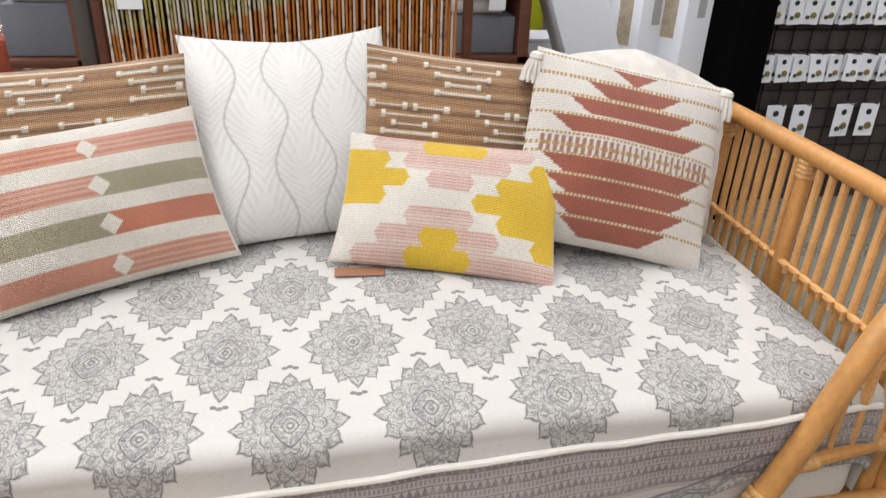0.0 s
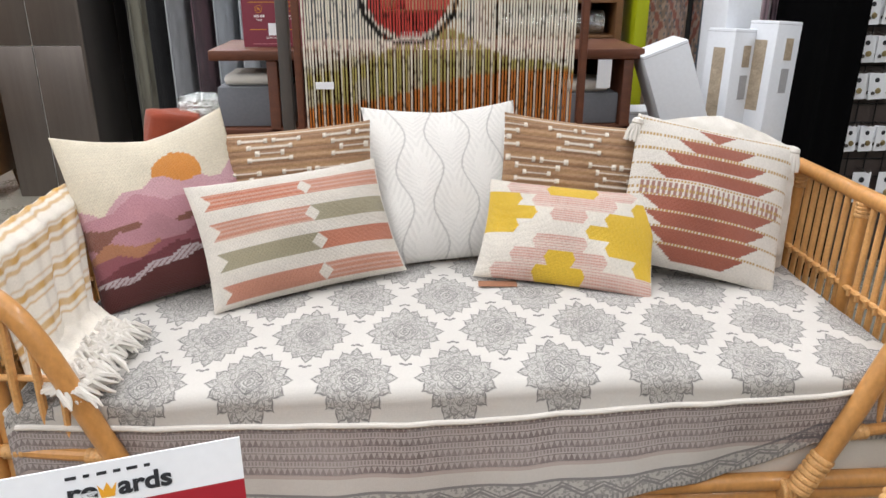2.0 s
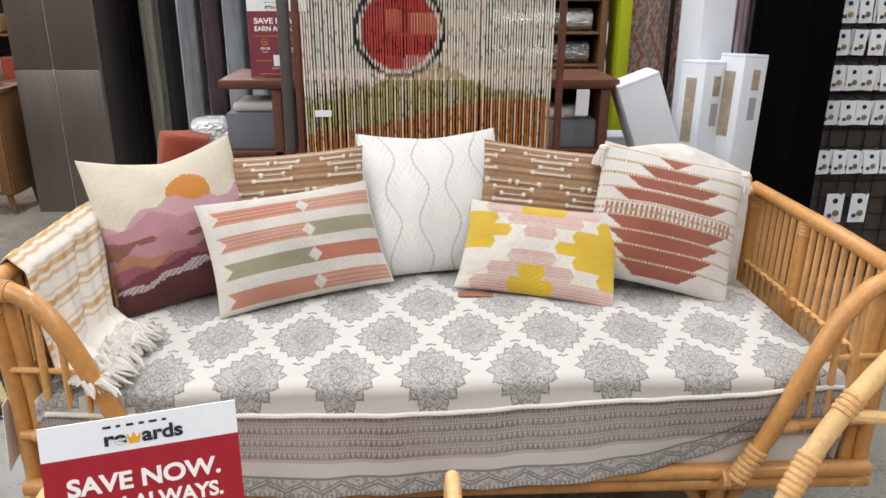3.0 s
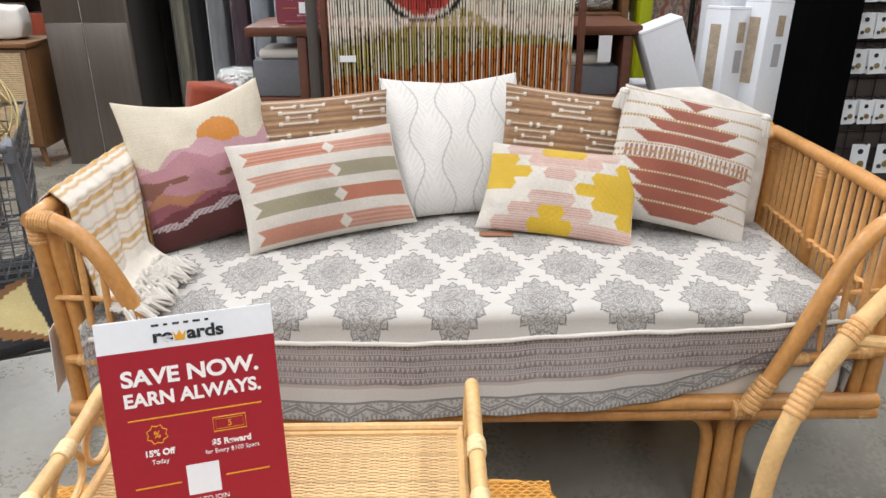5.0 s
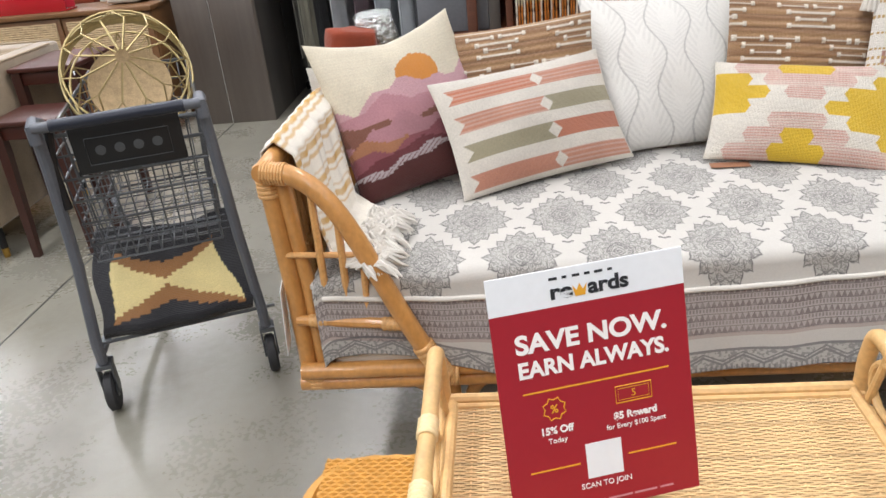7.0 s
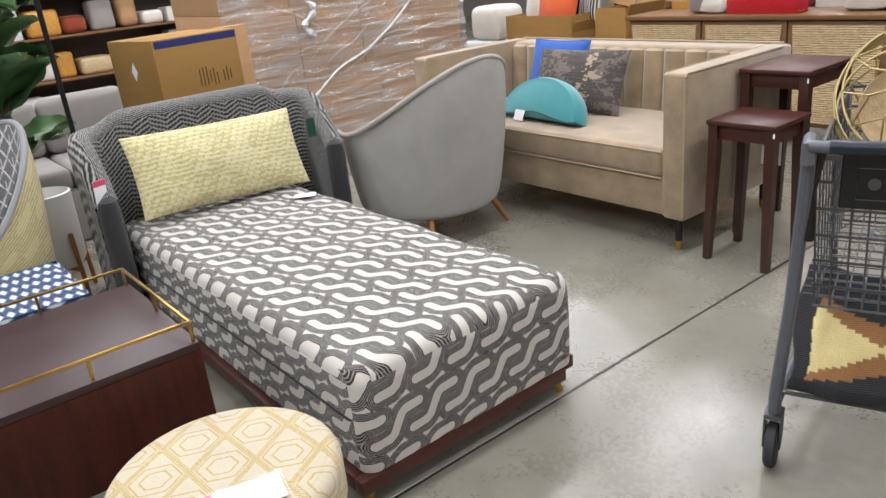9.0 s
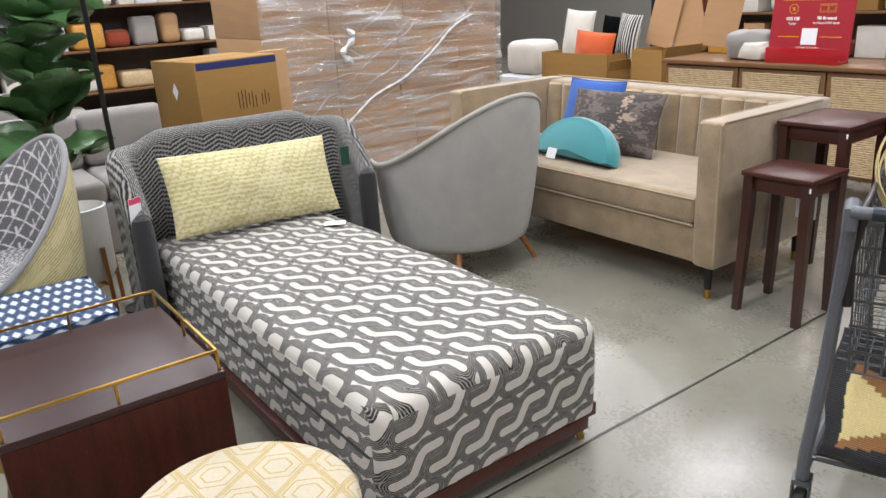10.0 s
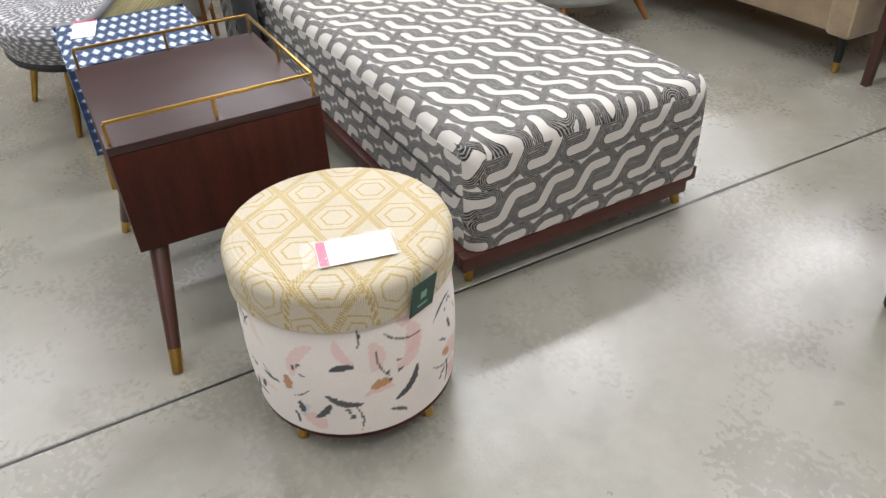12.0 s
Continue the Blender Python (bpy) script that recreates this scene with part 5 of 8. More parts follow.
carton(pose(0.93, 2.46, 0.42, -2, 3, 26), 0.13, 0.13, 0.80, "tall white carton with a tan picture panel", True)
carton(pose(1.06, 2.42, 0.42, -2, 4, 24), 0.13, 0.13, 0.83, "tall white carton with a tan picture panel", True)
carton(pose(1.0, 2.63, 0.42, -2, 1, 20), 0.17, 0.14, 1.3, "very tall white carton standing behind shorter ones")
carton(pose(0.835, 2.30, 0.56, 0, -21, 0), 0.165, 0.15, 0.66, "white carton tipped against the others")
carton(pose(0.62, 2.5, 0.42, 0, 0, 0), 0.16, 0.15, 0.5, "short plain white carton behind the others")
basket = thing("wicker_basket", pose(0.86, 2.42, 0), "round brown wicker basket holding cartons", "basket")
part("wall", Shape().turn([(0.22, 0), (0.26, 0.2), (0.28, 0.42), (0.285, 0.76), (0.275, 0.765), (0.26, 0.42), (0.21, 0.41), (0.0, 0.41)], 40), CANE, basket)
rim = Shape()
rim.tube([(0.28 * math.cos(k * 0.157), 0.28 * math.sin(k * 0.157), 0.765) for k in range(40)], 0.012, 8, closed=True)
part("rim", rim, WICKER, basket)


# ---- card display ----
def card_display():
    d = thing("grid_display", pose(2.5, 3.12, 0), "dark brown grid display panel hung with small packets", "display")
    part("panel", Shape().box(-0.83, 0.9, 0, 0.05, 0.0, 2.1, 0.005), PEGBOARD, d)
    for z in np.arange(0.1, 2.05, 0.09):
        part("grid_wire", Shape().tube([(-0.82, -0.012, z), (0.89, -0.012, z)], 0.0035, 5), BLACKMETAL, d)
    for x in np.arange(-0.8, 0.88, 0.09):
        part("grid_wire", Shape().tube([(x, -0.016, 0.02), (x, -0.016, 2.08)], 0.0035, 5), BLACKMETAL, d)
    card = thing("packet", pose(0, 0, 0), "small clear packet with a white backing card", "packet", "packets on the grid display")
    part("backing_card", Shape().box(-0.036, 0.036, 0, 0.003, -0.12, 0, 0.001, 1), PAPER, card)
    part("badge", Shape().turn([(0.0, 0), (0.011, 0), (0.011, 0.001), (0.0, 0.001)], 14, pose(0, -0.001, -0.03, 90, 0, 0)), PAPER_PRINT, card)
    part("trinket", Shape().turn([(0.0, 0), (0.014, 0), (0.012, 0.005), (0.0, 0.006)], 10, pose(0.008, -0.002, -0.08, 90, 0, 0)), GOLD, card)
    part("trinket", Shape().turn([(0.0, 0), (0.009, 0), (0.008, 0.005), (0.0, 0.006)], 10, pose(-0.016, -0.002, -0.09, 90, 0, 0)), STEEL_DARK, card)
    part("hook", Shape().tube([(0, 0.06, 0.012), (0, -0.035, 0.006), (0, -0.045, 0.02)], 0.002, 5), STEEL, card)
    rng = random.Random(9)
    first = True
    for z in (1.62, 1.46, 1.31, 1.14, 0.97, 0.72):
        for i in range(9):
            x = 1.74 + i * 0.086 + rng.uniform(-0.006, 0.006)
            for k in range(2):
                m = pose(x + k * 0.006, 3.07 - k * 0.016, z, rng.uniform(-4, 4), rng.uniform(-6, 6), rng.uniform(-12, 12))
                if first:
                    card.matrix_basis, first = m, False
                else:
                    copy_thing(card, m)
    for x in (1.95, 2.08, 2.3, 2.43):
        copy_thing(card, pose(x, 3.07, 0.49, 0, 0, rng.uniform(-5, 5)) @ Matrix.Scale(1.3, 4))


card_display()
rail = thing("garment_rail", pose(1.25, 3.02, 0), "black steel hanging rail for scarves and drapes", "rail")
part("bar", Shape().tube([(-0.28, 0, 2.0), (0.45, 0, 2.0)], 0.012, 8).tube([(0.25, -0.16, 2.0), (0.25, 0, 2.0)], 0.012, 8).tube([(0.05, -0.16, 2.0), (0.45, -0.16, 2.0)], 0.012, 8), BLACKMETAL, rail)
for x in (-0.28, 0.45):
    part("stand", Shape().tube([(x, 0, 0), (x, 0, 2.0)], 0.012, 8), BLACKMETAL, rail)
bag = thing("paper_bag", pose(1.66, 3.0, 0.52, 4, 25, 10), "small grey-white paper bag hanging by its cord", "bag")
part("body", Shape().box(-0.07, 0.07, -0.008, 0.008, 0, 0.13, 0.006), WHITEBOX, bag)
part("cord", Shape().tube([(-0.03, 0, 0.13), (-0.02, 0, 0.2), (0.02, 0, 0.2), (0.03, 0, 0.13)], 0.003, 5), WHITECLOTH, bag)


# ---- chaise with a patterned cover ----
def wiggle(x, y):
    """Distance to the nearest of the interlocking S-shaped ribbons, whose arms run along x."""
    p, q = 1.14 * x + 0.004 * np.sin(9 * y), 1.14 * y + 0.004 * np.sin(8 * x + 1)
    ax, ay, bx, by = 0.145, 0.0, 0.03, 0.168
    det = ax * by - ay * bx
    i0, j0 = np.round((p * by - q * bx) / det), np.round((q * ax - p * ay) / det)
    stops = ((-0.088, -0.044), (-0.034, -0.041), (-0.018, -0.031), (0.018, 0.031), (0.034, 0.041), (0.088, 0.044))
    near = np.full(p.shape, 9.0)
    for di in (-2, -1, 0, 1, 2):
        for dj in (-1, 0, 1):
            u, v = p - (i0 + di) * ax - (j0 + dj) * bx, q - (i0 + di) * ay - (j0 + dj) * by
            for (x1, y1), (x2, y2) in zip(stops, stops[1:]):
                ex, ey = x2 - x1, y2 - y1
                t = np.clip(((u - x1) * ex + (v - y1) * ey) / (ex * ex + ey * ey), 0, 1)
                near = np.minimum(near, np.hypot(u - x1 - t * ex, v - y1 - t * ey))
    return near, near, near


def chaise():
    o = Vector((-3.45, 0.83, 0))
    c = thing("chaise_longue", Matrix.Translation(o), "single bed chaise in black and white squiggle fabric with curved headboard", "chaise")
    x0, x1, y0, y1, zt, zb = -4.5, -2.575, 0.41, 1.24, 0.437, 0.115
    at = Matrix.Translation(-o)
    rr = 0.05

    def over(u, v):
        """Across the cushion: up one flank, over the top, down the other."""
        x = x0 + u * (x1 - x0)
        drop, wid = zt - zb, y1 - y0
        total = 2 * drop + wid
        s = v * total
        y = np.where(s < drop, y0, np.where(s < drop + wid, y0 + s - drop, y1))
        z = np.where(s < drop, zb + s, np.where(s < drop + wid, zt, zt - (s - drop - wid)))
        # round the long edges and the far end
        ey = np.clip(rr - np.minimum(y - y0, y1 - y), 0, rr)
        ez = np.clip(rr - (zt - z), 0, rr)
        ex = np.clip(rr - (x1 - x), 0, rr)
        k = np.sqrt(np.clip(rr ** 2 - np.minimum(ey ** 2, rr ** 2), 0, None))
        z2 = np.where((s >= drop) & (s < drop + wid), zt - rr + k - (rr - np.sqrt(np.clip(rr ** 2 - ex ** 2, 0, None))) * 0.9, np.minimum(z, zt - rr * 0.98) - 0.0)
        pull = (rr - np.sqrt(np.clip(rr ** 2 - ex ** 2, 0, None)))
        y2 = np.where(y < (y0 + y1) / 2, y + pull * (s < drop + rr), y - pull * (s > drop + wid - rr))
        soft = 0.004 * np.sin(u * 23 + v * 9) + 0.012 * np.sin(np.pi * u) * np.sin(np.pi * np.clip((s - drop) / wid, 0, 1))
        return x, y2, z2 + np.where((s > drop) & (s < drop + wid), soft, 0)

    def over_print(u, v):
        drop, wid = zt - zb, y1 - y0
        s = v * (2 * drop + wid)
        return wiggle(x0 + u * (x1 - x0), s)
    part("cover", sheet_mesh("cover", over, None, 560, 420, (("Ribbon", over_print),)), RIBBON_PRINT, c, at=at)

    def front(u, v):
        y = y0 + u * (y1 - y0)
        e = np.clip(rr - np.minimum(y - y0, y1 - y), 0, rr)
        x = x1 - (rr - np.sqrt(np.clip(rr ** 2 - e ** 2, 0, None))) * 0.9
        z = zb + v * (zt - 0.012 - zb)
        ez = np.clip(rr - (zt - 0.012 - z), 0, rr)
        return x - (rr - np.sqrt(np.clip(rr ** 2 - ez ** 2, 0, None))) * 0.75 + 0.006 * np.sin(v * 3.1), y, z
    part("end_cover", sheet_mesh("end_cover", front, None, 300, 120, (("Ribbon", lambda u, v: wiggle(0.04 + u * (y1 - y0), 0.02 + v * 0.32)),)), RIBBON_PRINT, c, at=at)
    part("filling", Shape().box(x0, x1 - 0.03, y0 + 0.012, y1 - 0.012, zb, zt - 0.035, 0.03, 3), WHITECLOTH, c, at=at)
    seam = [(x1 - 0.002 + 0.002, y0 + 0.03 + (y1 - y0 - 0.06) * i / 20, 0.275) for i in range(21)]
    part("seam_cord", Shape().tube([(x0 + 0.1, y0 - 0.003, 0.275), (x1 - 0.06, y0 - 0.003, 0.275), (x1 - 0.012, y0 + 0.02, 0.275)] + seam[2:-2] + [(x1 - 0.012, y1 - 0.02, 0.275), (x1 - 0.06, y1 + 0.003, 0.275), (x0 + 0.1, y1 + 0.003, 0.275)], 0.004, 6), woven("charcoal_cord", "#2a2a2c", attribute=False), c, at=at)
    for y in (y0 - 0.03, y1 - 0.01):
        part("side_board", Shape().box(x0, x1 - 0.0365, y, y + 0.04, 0.066, 0.113, 0.004), MAHOGANY_X, c, at=at)
    part("end_board", Shape().box(x1 - 0.036, x1 + 0.004, y0 - 0.03, y1 - 0.05, 0.064, 0.1125, 0.004), MAHOGANY_X, c, at=at)
    for x, y, sx, sy in ((x1 - 0.06, y0 + 0.03, 1, -1), (x1 - 0.06, y1 - 0.06, 1, 1), (x0 + 0.1, y0 + 0.05, -1, -1), (x0 + 0.1, y1 - 0.08, -1, 1)):
        leg = part("leg", Shape().tube([(x, y, 0.07), (x + 0.012 * sx, y + 0.012 * sy, 0.03)], [0.02, 0.016], 12), MAHOGANY_X, c, at=at)
        part("ferrule", Shape().tube([(x + 0.012 * sx, y + 0.012 * sy, 0.03), (x + 0.02 * sx, y + 0.02 * sy, 0.0)], [0.0165, 0.013], 12), BRASS, leg)
    # curved headboard that wraps forward at both ends
    dark, pale = tint("#161618", "#a5a39f")
    ym, half, depth = 0.88, 0.55, 0.33

    def wrap(t):
        """Plan of the headboard: t from -1 to 1."""
        a = np.clip(np.abs(t), 0, 1)
        y = ym + np.sign(t) * np.where(a < 0.62, a / 0.62 * (half - 0.14), half - 0.14 + 0.14 * np.sin(np.clip((a - 0.62) / 0.16, 0, 1) * 1.5708))
        x = -4.62 + np.where(a < 0.62, 0, np.where(a < 0.78, 0.14 * (1 - np.cos((a - 0.62) / 0.16 * 1.5708)), 0.14 + (a - 0.78) / 0.22 * (depth - 0.14)))
        return x, y

    def height(t):
        a = np.abs(t)
        return 0.915 - 0.05 * np.clip((a - 0.45) / 0.2, 0, 1) ** 2 - 0.24 * np.clip((a - 0.72) / 0.28, 0, 1) ** 1.6

    def board(inner):
        def place(u, v):
            t = u * 2 - 1
            x, y = wrap(t)
            nx, ny = np.where(np.abs(t) < 0.62, 1.0, np.cos(np.clip((np.abs(t) - 0.62) / 0.16, 0, 1) * 1.5708)), -np.sign(t) * np.where(np.abs(t) < 0.62, 0.0, np.sin(np.clip((np.abs(t) - 0.62) / 0.16, 0, 1) * 1.5708))
            h = height(t)
            ang = np.clip((v - 0.8) / 0.2, 0, 1) * 1.5708
            th = 0.05
            off = th * np.cos(ang) * (1 if inner else -1)
            z = np.where(v < 0.8, 0.1 + v / 0.8 * (h - th - 0.1), h - th + th * np.sin(ang))
            return x + nx * off + 0.0, y + ny * off, z
        return place

    def stripes(u, v):
        k = np.floor(u * 18)
        a = (u * 18 - k)
        f = np.sin((v * 46 + np.where(k % 2 < 1, 1, -1) * a * 1.6 + 0.5 * np.sin(k * 2)) * 6.2832)
        return paint(np.broadcast_to(dark, u.shape + (3,)), ((f > 0.25) * 0.85, pale))
    part("headboard", sheet_mesh("headboard", board(True), stripes, 260, 150), DYED_FINE, c, "dark striped curved headboard", at)
    part("headboard_back", sheet_mesh("headboard_back", board(False), stripes, 200, 60), DYED_FINE, c, at=at)
    for t in (-1.0, 1.0):
        ex, ey = wrap(np.array(t))
        h = float(height(np.array(t)))
        part("headboard_end", Shape().tube([(float(ex), float(ey), 0.1), (float(ex), float(ey), h - 0.06), (float(ex), float(ey), h - 0.02), (float(ex), float(ey), h - 0.003)], [0.047, 0.047, 0.04, 0.012], 16), woven("charcoal_cord"), c, at=at)
    part("hang_tag", Shape().box(-4.30, -4.298, 1.30, 1.345, 0.66, 0.75, 0.0004, 1), GREENTAG, c, at=at)
    tag = part("price_ticket", Shape().box(-0.001, 0.001, -0.03, 0.03, -0.16, 0, 0.0005, 1), PAPER, c, "white price ticket with a red top", Matrix.Translation(Vector((-4.285, 0.32, 0.70)) - o) @ pose(0, 0, 0, 0, 6, 25))
    part("ticket_head", Shape().box(0.0012, 0.002, -0.03, 0.03, -0.025, 0, 0), PINKINK, tag)


MAHOGANY_X = material("mahogany_long", "#40190f", 0.46, vary=0.3, scale=6, fine=60, stretch=(1, 8, 8), bump=0.12, coat=0.05)
chaise()


def dabs(u, v):
    cream, olive = tint("#d6cda4", "#a99d52")
    f = np.sin(v * 110 + 5 * blotch(u, v, 22, 5)) > 0.0
    chk = (blotch(u, v * 0.6, 11, 8) > 0.55)
    return paint(np.broadcast_to(cream, u.shape + (3,)), (f * 0.55, olive), (chk * 0.4, cream * 1.1), ((np.sin(u * 140 + v * 20) * np.sin(v * 60) > 0.6) * 0.5, olive * 0.8))


cushion(lean((-4.305, 0.865, 0.462), (0.05, 0.78, -0.012), (-0.15, -0.03, 0.36)), 0.79, 0.372, 0.17, dabs, "long yellow and cream brush-patterned lumbar cushion", DYED, n=170, ears=0.035, group="cushions on the chaise")
solid("price_ticket", Shape().box(-0.03, 0.03, -0.05, 0.05, 0, 0.0015, 0.0005, 1), PAPER, "white price ticket lying on the chaise", "ticket", pose(-4.1, 1.13, 0.449, 0, 0, -30))


# ---- shell chairs ----
def shell_chair(m, label, outer, inner, r, low, back_h, arm_h, leg_mat, leg_h, piping, seat_z=0.42, colour_in=None, colour_out=None, tips=None, taper=0.8, dip=0.75):
    """A tub chair: a shell round the back, low at the front arms, on four splayed legs. The back is at +y."""
    c = thing("tub_chair", m, label, "armchair")

    def rim(t):
        a = np.abs(t)
        return arm_h + (back_h - arm_h) * np.clip(0.5 + 0.5 * np.cos(np.clip(a / 0.92, 0, 1) * np.pi), 0, 1) ** dip

    def place(off, flip):
        def f(u, v):
            t = u * 2 - 1
            ang = np.pi / 2 + t * 2.15
            h = rim(t)
            z = low + v * (h - low)
            flare = taper + (1 - taper) * np.clip((z - low) / (back_h - low), 0, 1) ** 0.7
            rad = (r + off * (1 - 0.72 * v ** 6)) * flare
            x, y = rad * np.cos(ang), rad * np.sin(ang)
            return (x, y, z) if not flip else (x[::-1], y[::-1], z[::-1])
        return f
    part("outer_shell", sheet_mesh("outer_shell", place(0.03, True), colour_out, 96 if not colour_out else 240, 40 if not colour_out else 130), outer, c)
    part("inner_shell", sheet_mesh("inner_shell", place(-0.03, False), colour_in, 96 if not colour_in else 240, 40 if not colour_in else 130), inner, c)
    edge = []
    for i in range(61):
        t = i / 30 - 1
        ang, h = math.pi / 2 + t * 2.15, float(rim(np.array(t)))
        edge.append((r * math.cos(ang), r * math.sin(ang), h + 0.002))
    part("rim_piping", Shape().tube(edge, 0.0135, 8), piping, c)
    if colour_in:
        def seat_place(u, v):
            a = u * 6.28319
            rad = np.interp(v, [0, 0.5, 0.62, 0.7, 1], [0.0, r * 0.88, r * 0.95, r * 0.94, r * taper])
            z = np.interp(v, [0, 0.5, 0.62, 0.7, 1], [seat_z + 0.016, seat_z + 0.004, seat_z - 0.03, seat_z - 0.07, low])
            return rad * np.cos(a), rad * np.sin(a), z
        part("seat_cover", sheet_mesh("seat_cover", seat_place, lambda u, v: colour_in((u * 3) % 1, v), 200, 110), inner, c)
    part("seat", Shape().turn([(0, low), (r * taper - 0.02, low), (r * 0.88, seat_z - 0.08), (r * 0.91, seat_z - 0.03), (r * 0.84, seat_z - 0.002), (0, seat_z + 0.01)], 48), inner if not colour_in else piping, c)
    part("base", Shape().turn([(0, low - 0.02), (r * taper, low - 0.02), (r * taper + 0.015, low + 0.005), (r * taper - 0.01, low + 0.02), (0, low + 0.02)], 48), leg_mat if tips else outer, c)
    for sx in (-1, 1):
        for sy in (-1, 1):
            a, b = Vector((sx * r * 0.5, sy * r * 0.5, low - 0.01)), Vector((sx * r * 0.66, sy * r * 0.66, 0))
            part("leg", Shape().tube([a, b], [0.02, 0.012], 12), leg_mat, c)
    return c


TAN_LEG = material("tan_wood_leg", "#8a5a2c", 0.4, vary=0.2, scale=8, fine=80, stretch=(7, 7, 1))
back_at = lambda dx, dy: math.degrees(math.atan2(dy, dx)) - 90
shell_chair(pose(-4.27, 1.97, 0, 0, 0, back_at(0.98, 0.12)), "grey linen tub chair with piped edge and tan wood legs", GREYLINEN, GREYLINEN, 0.45, 0.185, 0.94, 0.61, TAN_LEG, 0.185, woven("pale_piping", "#a39f98", attribute=False), seat_z=0.4, taper=0.78, dip=1.0)


def lattice(u, v):
    grey, white = tint("#68676b", "#d6d4d2")
    a, b = u * 17, v * 7
    d1, d2 = np.abs(((a + b) % 1) - 0.5), np.abs(((a - b) % 1) - 0.5)
    d3 = np.abs((a % 1) - 0.5) * ((b * 2 % 2) < 1) + 0.5 * ((b * 2 % 2) >= 1)
    jit = 0.06 + 0.02 * np.sin(a * 9)
    return paint(np.broadcast_to(grey, u.shape + (3,)), ((d1 < jit) | (d2 < jit) | (d3 < 0.05), white))


def straw(u, v):
    c, o = tint("#c9bd90", "#8f8449")
    f = np.sin(v * 180 + 1.6 * np.sin(u * 60)) > 0.1
    return paint(np.broadcast_to(c, u.shape + (3,)), (f * 0.7, o), ((np.sin(u * 40) * np.sin(v * 22) > 0.3) * 0.45, c * 1.15))


shell_chair(pose(-4.56, -0.25, 0, 0, 0, back_at(-0.25, 0.97)), "tub chair with grey lattice inside and straw-yellow outside", DYED, DYED, 0.39, 0.28, 0.94, 0.45, BRASS, 0.28, woven("grey_lattice_seat", "#8a898c", attribute=False), seat_z=0.44, colour_in=lattice, colour_out=straw, taper=0.85)


# ---- blue patterned bench ----
def blue_bench():
    b = thing("upholstered_bench", pose(-3.94, -0.165, 0), "small bench upholstered in blue and white diamond cloth", "bench")
    navy, white, mid = tint("#12294d", "#cdd6df", "#2f5a8a")

    def diamonds(x, y):
        row = np.floor(y / 0.08)
        a, c = np.abs((x / 0.036 + 0.5 * (row % 2)) % 1 - 0.5) * 2, np.abs((y / 0.08) % 1 - 0.5) * 2
        return paint(np.broadcast_to(navy, x.shape + (3,)), ((a + c) < 0.95, mid), ((a + c) < 0.72, white))

    def over(u, v):
        x, s = -0.235 + u * 0.47, v * (0.47 + 0.62)
        y = np.where(s < 0.31, -0.235, np.where(s < 0.78, -0.235 + s - 0.31, 0.235))
        z = np.where(s < 0.31, 0.15 + s, np.where(s < 0.78, 0.46, 0.46 - (s - 0.78)))
        e = np.clip(0.03 - np.minimum(y + 0.235, 0.235 - y), 0, 0.03) * (s > 0.29) * (s < 0.80)
        return x, y, z - e * 0.5 * (s > 0.31) * (s < 0.78)
    part("cover", sheet_mesh("cover", over, lambda u, v: diamonds(v * 1.09, u * 0.47), 100, 240), DYED, b)
    for x, s in ((-0.2352, -1), (0.2352, 1)):
        part("end_panel", sheet_mesh("end_panel", lambda u, v, x=x: (x + u * 0, -0.235 + u * 0.47, 0.15 + v * 0.309), lambda u, v: diamonds(v * 0.31, u * 0.47), 100, 70), DYED, b)
    part("filling", Shape().box(-0.23, 0.23, -0.23, 0.23, 0.15, 0.45, 0.01), WHITECLOTH, b)
    for x in (-0.19, 0.19):
        for y in (-0.2, 0.2):
            part("leg", Shape().tube([(x, y, 0.16), (x * 1.08, y * 1.08, 0)], [0.016, 0.011], 10), BRASS, b)
    return b


blue_bench()
tk = thing("price_ticket", pose(-4.08, -0.3, 0.463, 0, 0, 80), "white price ticket with a pink end lying on the bench", "ticket")
part("card", Shape().box(-0.04, 0.04, -0.1, 0.1, 0, 0.0015, 0.0005, 1), PAPER, tk)
part("pink_end", Shape().box(-0.039, 0.039, 0.07, 0.099, 0.0015, 0.002, 0), PINKINK, tk)


